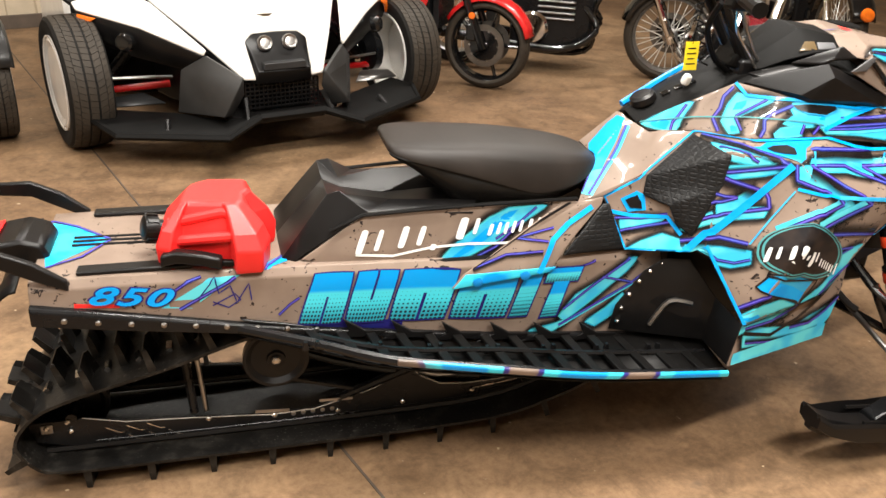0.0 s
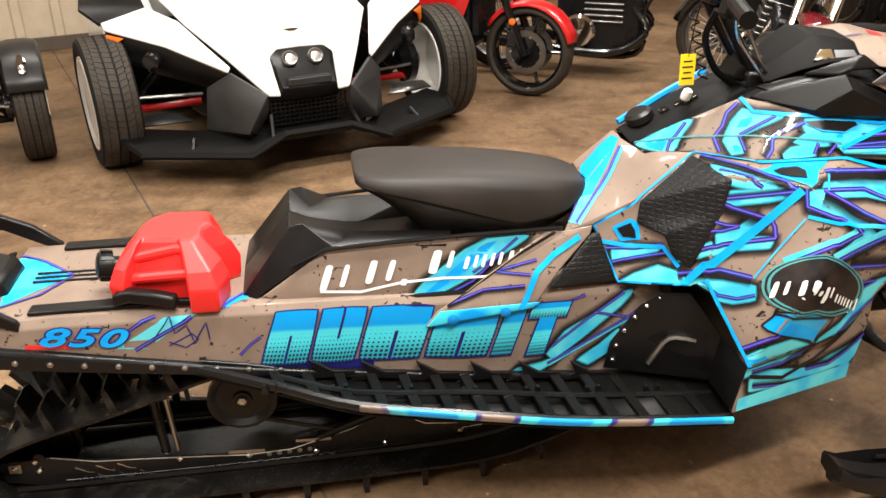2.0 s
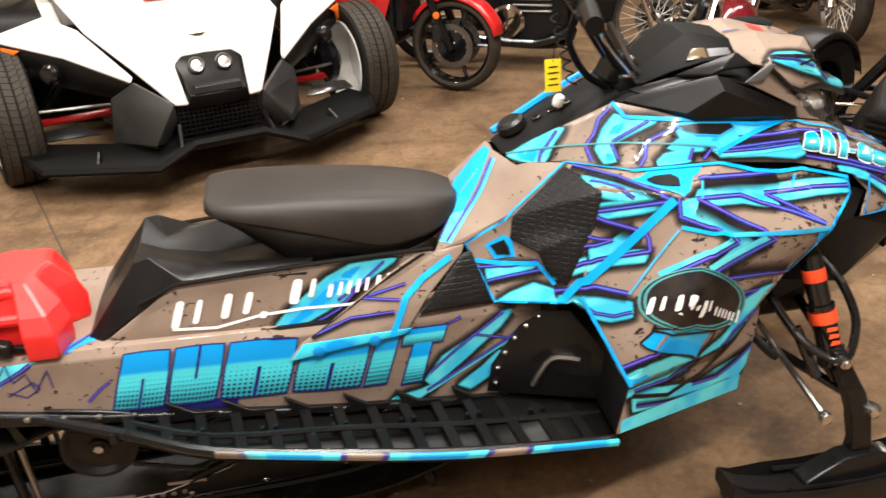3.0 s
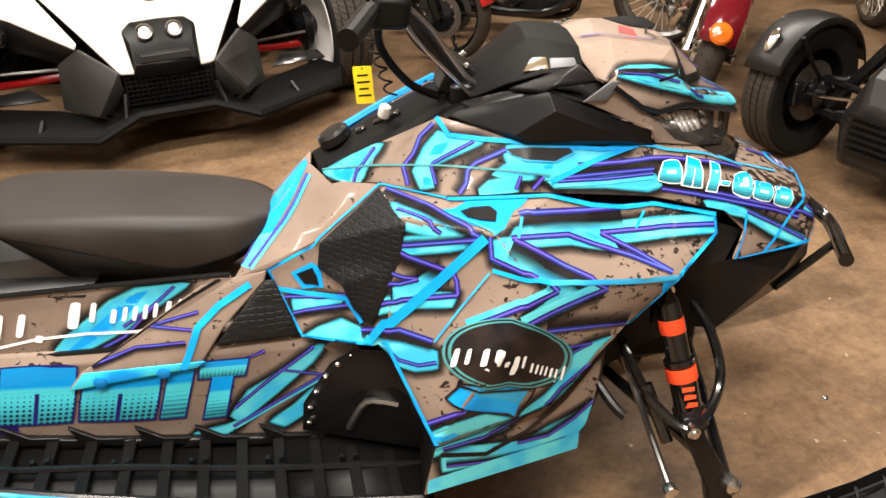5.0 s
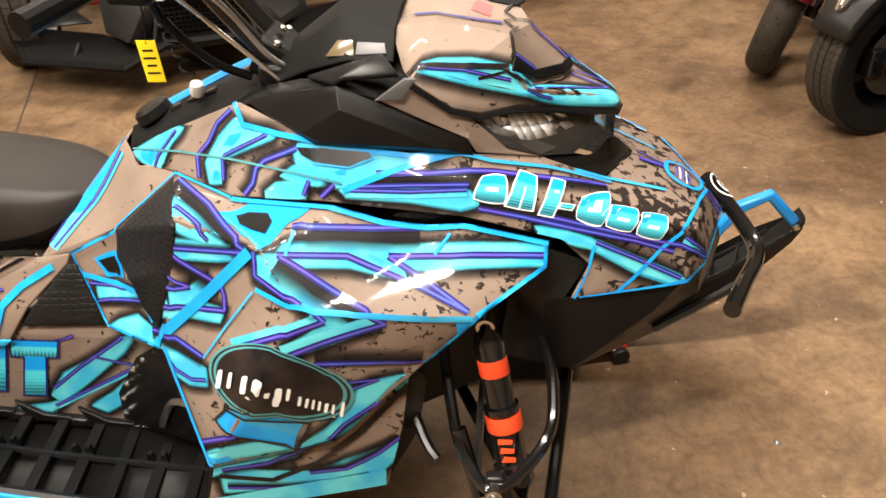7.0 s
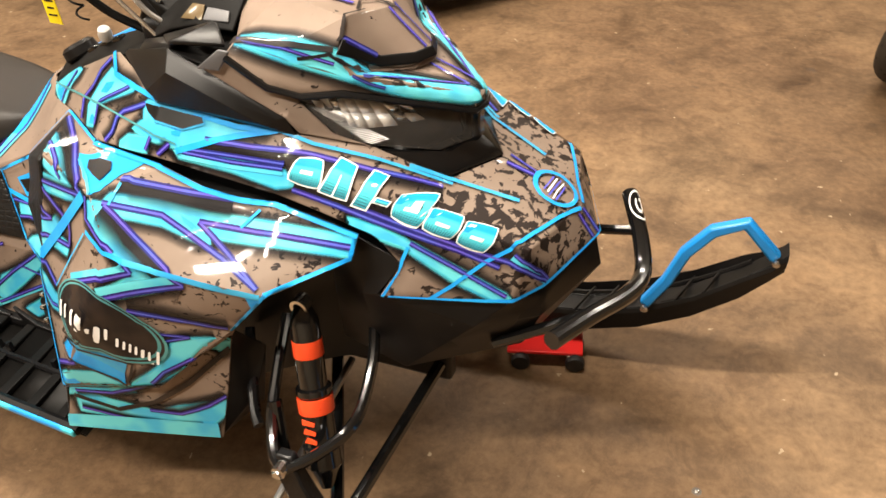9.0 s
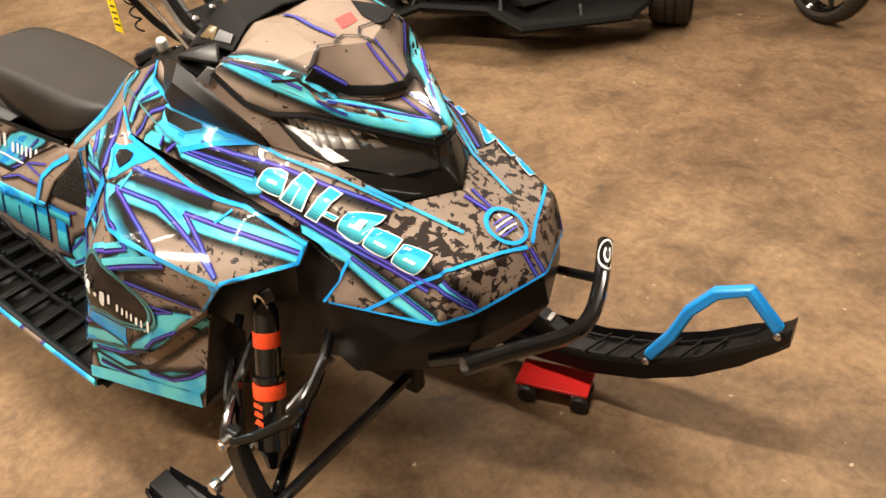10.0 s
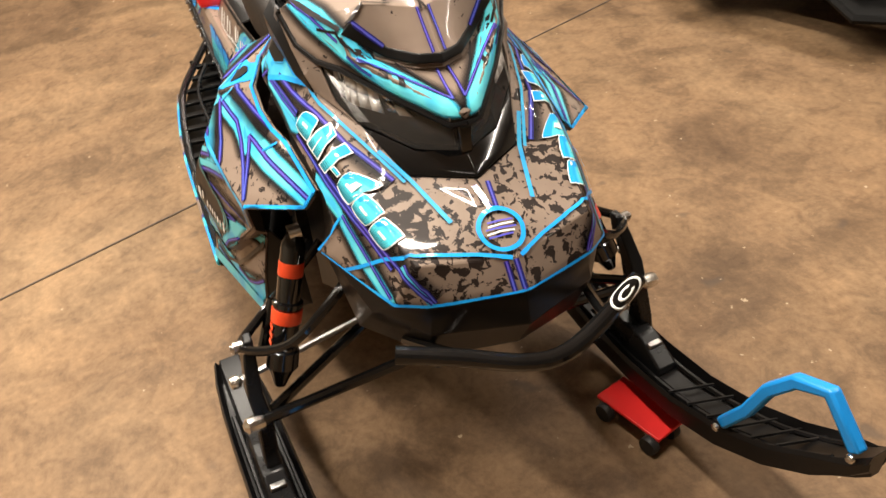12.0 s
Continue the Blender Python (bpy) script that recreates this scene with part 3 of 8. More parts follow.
# hood
HOOD = {"Au": (1.035, 0.050, 0.870), "Am": (1.04, 0.064, 0.864), "Al": (1.05, 0.080, 0.856), "Bu": (1.141, 0.086, 0.927), "Bm": (1.145, 0.115, 0.902), "Bl": (1.15, 0.141, 0.870),
        "Cu": (1.272, 0.107, 0.985), "Cm": (1.28, 0.175, 0.912), "Cl": (1.27, 0.214, 0.866), "Du": (1.42, 0.196, 0.958), "Dm": (1.42, 0.222, 0.920), "Dl": (1.43, 0.245, 0.875),
        "Eu": (1.674, 0.190, 0.931), "Em": (1.66, 0.226, 0.900), "El": (1.65, 0.248, 0.850), "Fu": (1.778, 0.146, 0.901), "Fm": (1.80, 0.203, 0.862), "Fl": (1.81, 0.238, 0.800),
        "Gu": (1.883, 0.103, 0.836), "Gm": (1.91, 0.188, 0.818), "Gl": (1.855, 0.243, 0.755), "Hu": (1.941, 0.0, 0.829), "Hm": (2.035, 0.160, 0.764), "Hl": (2.020, 0.200, 0.686),
        "Ti": (1.826, 0.272, 0.707), "Cc": (2.033, 0.0, 0.785), "Se": (2.080, 0.0, 0.754), "Tp": (2.113, 0.0, 0.706), "Tq": (2.06, 0.150, 0.692)}
HF = ["Au Bu Bm Am", "Am Bm Bl Al", "Bu Cu Cm Bm", "Bm Cm Cl Bl", "Cu Du Dm Cm", "Cm Dm Dl Cl", "Du Eu Em Dm", "Dm Em El Dl", "Eu Fu Fm Em", "Em Fm Fl El", "Fu Gu Gm Fm", "Fm Gm Gl Fl",
      "Gu Hu Cc", "Gu Cc Hm Gm", "Cc Se Hm", "Gm Hm Hl Gl", "Gl Hl Ti", "Se Tp Tq Hm", "Hm Tq Hl"]
hood = part("hood", outward(fine(facets(HOOD, HF, True), 3)), wrap, sled, "wrapped hood with dark torn flecks", recalc=False, solid=0.005, bevel=0.003)

# black belly pan and nose
v = {"a": (1.815, 0.262, 0.700), "b": (2.015, 0.193, 0.680), "c": (2.055, 0.146, 0.686), "d": (2.108, 0, 0.700), "e": (2.120, 0, 0.640), "f": (2.055, 0.155, 0.630), "g": (1.965, 0.226, 0.642),
     "h": (1.835, 0.228, 0.510), "i": (2.02, 0.14, 0.545), "j": (2.07, 0, 0.560), "k": (1.80, 0, 0.480), "l": (1.72, 0.225, 0.80), "m": (1.855, 0.232, 0.752), "n": (1.70, 0.20, 0.52), "p": (1.72, 0.235, 0.66)}
bm = facets(v, ["a b g", "b c f g", "c d e f", "a g h", "g f i h", "f e j i", "h i j k", "l m a p", "p a h n", "n h k"], True)
part("belly_pan", fine(bm, 2), black_plastic, sled, "black plastic belly pan and nose", solid=0.004, bevel=0.006)

# dash, air intakes, upper cowl and head lamps
v = {"a": (1.018, 0, 0.888), "b": (1.030, 0.053, 0.869), "c": (1.15, 0, 0.952), "d": (1.147, 0.088, 0.930), "e": (1.31, 0, 1.000), "f": (1.308, 0.114, 0.992), "g": (1.463, 0, 1.010), "h": (1.463, 0.11, 1.035), "i": (1.463, 0.192, 1.046),
     "j": (1.56, 0, 1.075), "k": (1.57, 0.145, 1.045), "l": (1.66, 0.185, 0.985), "m": (1.68, 0.17, 0.96)}
part("dash", fine(facets(v, ["a b d c", "c d f e", "e f h g", "f i h", "g h k j", "h i l k", "k l m"], True), 2), matte_black, sled, "black moulded dash", solid=0.006, bevel=0.006)
for s in (-1, 1):
    v = {"a": (1.290, s * 0.112, 0.985), "b": (1.308, s * 0.118, 0.998), "c": (1.463, s * 0.196, 1.050), "d": (1.660, s * 0.200, 0.962), "e": (1.670, s * 0.196, 0.930), "f": (1.42, s * 0.206, 0.955), "g": (1.40, s * 0.200, 0.972), "h": (1.47, s * 0.222, 1.022), "i": (1.62, s * 0.212, 0.950), "j": (1.43, s * 0.212, 0.962)}
    part("air_intake", fine(facets(v, ["a b g", "b c h g", "c d i h", "d e i", "a g j f", "g h j", "h i j", "f j i e"]), 2), black_plastic, sled, "black faceted air intake cover", solid=0.006, bevel=0.004)
    v = {"a": (1.455, s * 0.185, 1.048), "b": (1.40, s * 0.13, 1.04), "c": (1.47, s * 0.20, 1.065), "d": (1.53, s * 0.15, 1.085), "e": (1.56, s * 0.18, 1.06)}
    part("dash_wing", facets(v, ["a b d c", "c d e"]), black_plastic, sled, solid=0.01, bevel=0.004)
v = {"a": (1.315, 0.050, 1.018), "b": (1.448, 0.062, 1.112), "c": (1.470, 0.066, 1.112), "d": (1.545, 0.088, 1.098), "e": (1.545, 0.135, 1.062), "f": (1.470, 0.128, 1.062), "g": (1.400, 0.110, 1.040), "h": (1.345, 0.088, 1.012), "k": (1.315, 0, 1.022), "l": (1.448, 0, 1.120), "m": (1.545, 0, 1.108), "n": (1.455, 0.094, 1.086)}
pod = part("gauge_pod", facets(v, ["a b l k", "b c m l", "c d m", "a g n b", "b n c", "n f e d c", "g f n", "a h g"], True), matte_black, sled, "black faceted instrument pod", solid=0.006, bevel=0.004)
for s in (-1, 1):
    part("pod_window", facets({"a": (1.432, s * 0.114, 1.0640), "b": (1.452, s * 0.100, 1.0860), "c": (1.478, s * 0.104, 1.0865), "d": (1.480, s * 0.122, 1.0680)}, ["a b c d"]), smoked, pod, "pod screen with an amber-brown reflection in its colour", solid=0.003, bevel=0.001)
    part("pod_plate", facets({"a": (1.482, s * 0.1225, 1.0690), "b": (1.484, s * 0.106, 1.0850), "c": (1.530, s * 0.113, 1.0850), "d": (1.534, s * 0.127, 1.0720)}, ["a b c d"]), light_grey, pod, "pale grey pod plate", solid=0.004, bevel=0.002)
    part("dash_vane", facets({"a": (1.315, s * 0.080, 1.002), "b": (1.390, s * 0.118, 1.030), "c": (1.440, s * 0.142, 1.040), "d": (1.445, s * 0.160, 1.036), "e": (1.330, s * 0.118, 1.000)}, ["a b e", "b c d e"]), black_plastic, pod, "black dash vane", solid=0.005, bevel=0.002)
COWL = {"a0": (1.520, 0, 1.088), "a1": (1.535, 0.072, 1.094), "a2": (1.560, 0.150, 1.056), "b0": (1.60, 0, 1.094), "b1": (1.61, 0.078, 1.106), "b2": (1.589, 0.188, 1.076), "c0": (1.70, 0, 1.080), "c1": (1.726, 0.096, 1.088), "c2": (1.660, 0.168, 1.062),
        "d0": (1.757, 0, 1.072), "h": (1.731, 0.124, 1.064), "j": (1.727, 0.142, 1.046), "k": (1.766, 0.074, 1.020), "m": (1.806, 0.036, 1.014), "e0": (1.820, 0, 1.012), "k1": (1.768, 0.082, 1.004), "m1": (1.812, 0.042, 0.998), "e1": (1.828, 0, 0.996),
        "k2": (1.762, 0.082, 0.997), "m2": (1.803, 0.042, 0.990), "e2": (1.818, 0, 0.987), "r0": (1.755, 0.138, 1.016), "r1": (1.826, 0.083, 0.984), "r2": (1.893, 0.028, 0.953), "r3": (1.897, 0, 0.953),
        "u1": (1.580, 0.210, 1.060), "u2": (1.637, 0.200, 1.014), "u": (1.680, 0.178, 0.994), "w": (1.738, 0.153, 0.996), "z": (1.818, 0.097, 0.966), "t": (1.905, 0.026, 0.940), "t0": (1.910, 0, 0.940), "y": (1.905, 0.026, 0.926), "y0": (1.910, 0, 0.926)}
CF = ["a0 a1 b1 b0", "a1 a2 b2 b1", "b0 b1 c1 c0", "b1 b2 c2 c1", "c0 c1 d0", "c1 c2 j h", "c1 h k", "c1 k m d0", "d0 m e0", "h j k1 k", "k k1 m1 m", "m m1 e1 e0", "k1 k2 m2 m1", "m1 m2 e2 e1",
      "j r0 k2 k1", "k2 r0 r1 m2", "m2 r1 r2 r3 e2", "b2 u1 u2 c2", "c2 u2 u w", "c2 w r0 j", "r0 w z r1", "r1 z t r2", "r2 t t0 r3", "t y y0 t0", "z y t", "a2 u1 b2"]
cowl = part("upper_cowl", outward(fine(facets(COWL, CF, True), 3)), cowl_wrap, sled, "wrapped upper cowl and low visor", recalc=False, solid=0.005, bevel=0.003, smooth=13)
for s in (-1, 1):
    bm = tube([(1.580, s * 0.212, 1.056), (1.637, s * 0.202, 1.010), (1.680, s * 0.180, 0.990), (1.738, s * 0.155, 0.991), (1.818, s * 0.099, 0.960), (1.905, s * 0.028, 0.922), (1.912, 0, 0.922)], 0.0055, 6, 1)
    part("cowl_trim", bm, black_plastic, sled)
    v = {"a": (1.666, s * 0.173, 0.984), "b": (1.735, s * 0.150, 0.988), "c": (1.816, s * 0.094, 0.957), "d": (1.898, s * 0.012, 0.920), "e": (1.903, s * 0.010, 0.868), "f": (1.86, s * 0.078, 0.870), "g": (1.775, s * 0.148, 0.903), "h": (1.722, s * 0.168, 0.928), "i": (1.842, s * 0.070, 0.910)}
    lens = part("head_lamp", facets(v, ["a b g h", "b c i g", "c d i", "d e f i", "g i f"]), clear, sled, "clear faceted head lamp lens", solid=0.003, bevel=0.003)
    back = {k: (x - 0.03, y * 0.93, z - 0.004) for k, (x, y, z) in v.items()}
    part("lamp_bowl", facets(back, ["a b g h", "b c i g", "c d i", "d e f i", "g i f"]), lamp_inner, lens, "smoked lamp bowl", solid=0.003)
    lens.visible_shadow = False
    upper = [Vector(p) for p in ((1.684, 0.157, 0.972), (1.735, 0.138, 0.975), (1.812, 0.085, 0.948))]
    lower = [Vector(p) for p in ((1.702, 0.160, 0.948), (1.756, 0.138, 0.930), (1.834, 0.068, 0.915))]
    rnd = random.Random(31)
    for k in range(9):
        for row in range(2):
            four = []
            for f, g in ((k, row), (k + 1, row), (k + 1, row + 1), (k, row + 1)):
                f, g = f / 4.5, g / 2
                n = min(int(f), 1)
                a, b = upper[n].lerp(upper[n + 1], f - n), lower[n].lerp(lower[n + 1], f - n)
                p = a.lerp(b, g) + (Vector((0.004, 0.008, 0)) * g if 3 <= k <= 6 else Vector((rnd.uniform(-0.003, 0.003), rnd.uniform(-0.004, 0.002), rnd.uniform(-0.003, 0.003))))
                four.append((p.x, s * p.y, p.z))
            # the pale facets carry the reflected brightness in their colour
            part("reflector", facets(dict(zip("abcd", four)), ["a b c d"]), painted_glare if 3 <= k <= 6 or k < 2 or (k + row) % 3 == 0 else chrome_facet, lens, "silver reflector facet", solid=0.002)
    for k in range(26):
        f = k / 25
        part("lens_flute", tube([(1.680 + 0.092 * f, s * (0.169 - 0.020 * f), 0.972 - 0.066 * f), (1.706 + 0.092 * f, s * (0.158 - 0.024 * f), 0.962 - 0.050 * f)], 0.0006, 4, 1), alloy, lens)
    v = {"t": (1.527, s * 0.206, 1.030), "u": (1.578, s * 0.206, 1.055), "v": (1.637, s * 0.198, 1.008), "a": (1.668, s * 0.175, 0.984), "h": (1.722, s * 0.170, 0.928), "g": (1.778, s * 0.150, 0.902), "e": (1.674, s * 0.194, 0.934), "p": (1.662, s * 0.204, 0.964), "q": (1.600, s * 0.207, 0.994)}
    part("lamp_surround", fine(facets(v, ["t u v q", "v a p q", "a h e p", "h g e"]), 2), cowl_wrap, sled, "brown wrapped rim beside the head lamp", solid=0.004, bevel=0.002)
    v = {"a": (1.522, s * 0.212, 1.031), "b": (1.572, s * 0.214, 1.068), "c": (1.590, s * 0.213, 1.066), "d": (1.566, s * 0.215, 1.033)}
    part("cowl_tip", facets(v, ["a b c d"]), light_grey, sled, "grey plastic cowl tip", solid=0.005, bevel=0.002)
    v = {"a": (1.775, s * 0.146, 0.898), "b": (1.86, s * 0.078, 0.868), "c": (1.902, 0, 0.866), "d": (1.942, 0, 0.832), "e": (1.884, s * 0.103, 0.840), "f": (1.90, s * 0.05, 0.845), "g": (1.925, 0, 0.848)}
    part("lamp_bezel", facets(v, ["a b f e", "b c g f", "f g d e"]), gloss_black, sled, solid=0.004, bevel=0.004)
v = {"a": (1.640, 0.084, 1.104), "b": (1.690, 0.056, 1.092), "c": (1.735, 0.048, 1.086), "d": (1.748, 0.060, 1.090), "e": (1.734, 0.100, 1.096), "f": (1.690, 0.094, 1.102)}
part("deflector", facets(v, ["a b f", "b c e f", "c d e"]), matte_black, sled, "black wind deflector lip", solid=0.004, bevel=0.002)
LIP = {k: (COWL[k][0] + 0.003, COWL[k][1], COWL[k][2] + 0.002) for k in ("h", "j", "k", "k1", "m", "m1", "e0", "e1")}
part("visor_lip", fine(facets(LIP, ["h j k1 k", "k k1 m1 m", "m m1 e1 e0"], True), 2), black_plastic, sled, "black visor lip", solid=0.004, bevel=0.002)
part("nose_badge", prism([(1.888, 0.930), (1.905, 0.912), (1.905, 0.862), (1.889, 0.862)], -0.012, 0.012), gloss_black, sled, bevel=0.003)

# front bumper
BUMP = [(2.096, -0.231, 0.655), (2.135, -0.14, 0.640), (2.178, -0.045, 0.622), (2.190, 0.02, 0.620), (2.170, 0.10, 0.634), (2.126, 0.203, 0.660)]
bumper = part("bumper", tube(BUMP, 0.0155, 14, 5), gloss_black, sled, "gloss black tubular front bumper")
for y, x in ((-0.12, 2.145), (0.12, 2.155)):
    part("bumper_strut", tube([(x, y, 0.637), (2.06, y * 1.25, 0.60), (1.98, y * 1.5, 0.57)], 0.010, 8, 3), gloss_black, bumper)
# oval badge printed round the bumper's end
badge_a, badge_b = Vector((2.158, 0.128, 0.643)), Vector((2.128, 0.198, 0.6592))
bm = bmesh.new()
axis = (badge_b - badge_a).normalized()
facing = Vector((0.75, -0.35, 0.75))
facing = (facing - axis * facing.dot(axis)).normalized()
side = axis.cross(facing)
for shape in ([(math.cos(a), math.sin(a), 0.86, 1.0) for a in np.linspace(0, 2 * math.pi, 33)], [(0.55 * math.cos(a), 0.42 * math.sin(a), 0.62, 1.0) for a in np.linspace(0.3, 5.6, 20)]):
    rows = []
    for u, v, lo, hi in shape:
        row = []
        for k in (lo, hi):
            p = badge_a.lerp(badge_b, 0.5 + 0.5 * u * k)
            a = 1.25 * v * k
            row.append(bm.verts.new(p + 0.0162 * (facing * math.cos(a) + side * math.sin(a))))
        rows.append(row)
    for r, s in zip(rows, rows[1:]):
        bm.faces.new((r[0], r[1], s[1], s[0]))
part("bumper_badge", bm, ink_white, bumper, "white oval badge print", solid=0.0004)

# front suspension
for s in (-1, 1):
    ball_at = (1.787, s * 0.466, 0.309)
    arm = part("lower_arm", tube([(1.839, s * 0.079, 0.390), (1.820, s * 0.225, 0.360), ball_at], 0.0125, 10, 1), gloss_black, sled)
    part("arm_leg", tube([(1.62, s * 0.12, 0.361), (1.70, s * 0.28, 0.341), (1.775, s * 0.43, 0.318)], 0.0125, 10, 1), gloss_black, arm)
    part("ball_joint", lathe([(0.006, -0.026), (0.017, -0.018), (0.019, 0.0), (0.017, 0.016), (0.006, 0.024)], pose(1.79, s * 0.473, 0.311, 80, 0, 10), 12), steel, arm)
    part("arm_bracket", box(1.60, 1.86, s * 0.06, s * 0.095, 0.345, 0.50), black_plastic, sled, bevel=0.01)
    upper = part("upper_arm", tube([(1.775, s * 0.215, 0.590), (1.798, s * 0.285, 0.545), (1.790, s * 0.370, 0.482), (1.705, s * 0.452, 0.445), (1.648, s * 0.39, 0.466), (1.622, s * 0.31, 0.515), (1.605, s * 0.23, 0.570)], 0.0105, 10, 6), gloss_black, sled)
    part("arm_bolt", lathe([(0.012, -0.014), (0.013, 0.012), (0.009, 0.014), (0.008, 0.018), (0.002, 0.018)], look((1.703, s * 0.456, 0.447), (1.703, s * 0.0, 0.44)), 12), steel, upper)
    top, low = Vector((1.686, s * 0.290, 0.662)), Vector((1.745, s * 0.400, 0.350))
    d = (low - top)
    m = Matrix.Translation(top) @ d.to_track_quat("Z", "Y").to_matrix().to_4x4()
    n = d.length
    shock = part("shock_absorber", lathe([(0.008, -0.012), (0.012, -0.006), (0.024, 0.02), (0.025, 0.03), (0.025, n * 0.42), (0.031, n * 0.43), (0.031, n * 0.46), (0.028, n * 0.47), (0.028, n * 0.74), (0.033, n * 0.75), (0.034, n * 0.86), (0.024, n * 0.9), (0.012, n)], m, 20), gloss_black, sled, "gloss black and orange shock absorber")
    part("shock_eye", lathe([(0.010, -0.012), (0.016, -0.012), (0.016, 0.012), (0.010, 0.012)], Matrix.Translation(top) @ pose(0, 0, 0.004, 90, 0, 0), 16, closed=True), steel, shock)
    part("shock_band", lathe([(0.0254, n * 0.17), (0.0260, n * 0.175), (0.0260, n * 0.255), (0.0254, n * 0.26)], m, 20), orange_paint, shock, "orange printed band")
    part("shock_band", lathe([(0.0312, n * 0.475), (0.0316, n * 0.48), (0.0316, n * 0.555), (0.0312, n * 0.56)], m, 20), orange_paint, shock, "orange printed band")
    for k, z0 in enumerate((0.58, 0.63, 0.68)):
        bars = prism([(-0.012 + 0.003 * k, n * z0), (0.013, n * z0 + 0.004), (0.011, n * (z0 + 0.035)), (-0.013, n * (z0 + 0.03))], 0.0282, 0.0292)
        bmesh.ops.transform(bars, matrix=m @ pose(0, 0, 0, 0, 0, 90 + 60 * s), verts=bars.verts)
        part("shock_print", bars, orange_paint, shock)
    part("reservoir", tube([(1.64, s * 0.36, 0.49), (1.675, s * 0.415, 0.385)], 0.013, 10, 1), gloss_black, shock)
    rod = part("tie_rod", tube([(1.669, s * 0.142, 0.396), (1.664, s * 0.47, 0.325)], 0.0075, 8, 1), alloy, sled)
    part("rod_end", lathe([(0.004, -0.014), (0.014, -0.010), (0.016, 0.0), (0.014, 0.010), (0.004, 0.014)], pose(1.663, s * 0.485, 0.322, 90, 0, 0), 12), steel, rod)
    part("sway_link", tube([(1.52, s * 0.24, 0.52), (1.575, s * 0.34, 0.44), (1.60, s * 0.37, 0.42)], 0.010, 8, 3), dark_metal, sled)
    bm = loft([[(x + dx * w, s * y + dy * w, z) for dx, dy in ((-0.022, -0.014), (0.022, -0.014), (0.022, 0.014), (-0.022, 0.014))]
               for x, y, z, w in ((1.703, 0.436, 0.465, 0.7), (1.715, 0.445, 0.42, 1.0), (1.745, 0.455, 0.36, 1.15), (1.772, 0.452, 0.30, 1.2), (1.785, 0.462, 0.22, 1.15), (1.79, 0.460, 0.13, 1.5))])
    part("spindle", bm, dark_metal, sled, bevel=0.004)


def ski(m):
    """Local x runs from tail to tip, the saddle stands at the origin; the keel's lowest line is at z = 0."""
    ob = part("ski", bmesh.new(), black_plastic, sled, "black plastic ski with raised lips", smooth=40, bevel=0.003)
    rows = []
    for x, w, z in ((-0.352, 0.046, 0.078), (-0.31, 0.062, 0.052), (-0.22, 0.072, 0.020), (-0.12, 0.076, 0.006), (0.05, 0.078, 0.0), (0.20, 0.078, 0.010), (0.34, 0.076, 0.048), (0.46, 0.070, 0.106), (0.56, 0.058, 0.176), (0.622, 0.042, 0.234), (0.648, 0.026, 0.264)):
        w, z, lip = w * 0.74, z - 0.034, 0.072 if -0.3 < x < 0.6 else 0.050
        rows.append([(x, -w, z + lip), (x, -w - 0.006, z + lip - 0.012), (x, -w - 0.003, z + 0.010), (x, -0.012, z), (x, -0.010, z - 0.012), (x, 0.010, z - 0.012), (x, 0.012, z), (x, w + 0.003, z + 0.010), (x, w + 0.006, z + lip - 0.012), (x, w, z + lip),
                     (x, w - 0.008, z + 0.034), (x, 0.030, z + 0.032), (x, 0.024, z + 0.050), (x, -0.024, z + 0.050), (x, -0.030, z + 0.032), (x, -w + 0.008, z + 0.034)])
    bm = loft(rows)
    bmesh.ops.recalc_face_normals(bm, faces=bm.faces)
    bm.to_mesh(ob.data)
    bm.free()
    ob.data.shade_smooth()
    ob.data.set_sharp_from_angle(angle=radians(35))
    ob.matrix_basis = m
    bm = bmesh.new()
    pts = [Vector(p) for p in ((0.350, -0.054, 0.102), (0.396, -0.042, 0.174), (0.428, -0.032, 0.254), (0.480, -0.028, 0.320), (0.548, -0.026, 0.350), (0.622, -0.024, 0.266))]
    rows = []
    for i, p in enumerate(pts):
        d = (pts[min(i + 1, 5)] - pts[max(i - 1, 0)]).normalized()
        nrm = Vector((-d.z, 0, d.x))
        w = Vector((0, 1, 0))
        rows.append([p + a * nrm + b * w for a, b in ((-0.014, -0.012), (-0.014, 0.014), (0.014, 0.014), (0.014, -0.012))])
    loop = part("ski_loop", loft(rows), blue_plastic, ob, "bright blue moulded ski loop", bevel=0.006)
    for p in ((0.352, -0.072, 0.100), (0.622, -0.040, 0.262)):
        part("bolt", lathe([(0.009, 0), (0.009, 0.006), (0.005, 0.009)], pose(*p, 90, 0, 0), 12), steel, ob)
    part("ski_saddle", loft([[(x, -0.036, 0.02), (x, -0.024, h), (x, 0.024, h), (x, 0.036, 0.02)] for x, h in ((-0.15, 0.04), (-0.05, 0.088), (0.04, 0.088), (0.12, 0.04))]), dark_metal, ob, bevel=0.004)
    part("saddle_clip", box(0.060, 0.076, -0.018, 0.018, 0.058, 0.078), alloy, ob, bevel=0.003)
    for y in (-0.036, 0.036):
        part("ski_rail", tube([(-0.20, y, 0.045), (0.0, y, 0.022), (0.20, y, 0.032), (0.38, y, 0.084), (0.50, y * 0.9, 0.150), (0.58, y * 0.7, 0.212)], 0.006, 6, 3), black_plastic, ob)
    for x in np.linspace(0.2, 0.5, 6):
        z = float(np.interp(x, (0.20, 0.34, 0.46, 0.56), (0.036, 0.072, 0.128, 0.196)))
        part("ski_rib", tube([(x - 0.02, -0.048, z), (x + 0.02, 0.048, z + 0.006)], 0.004, 5, 1), black_plastic, ob)
    return ob


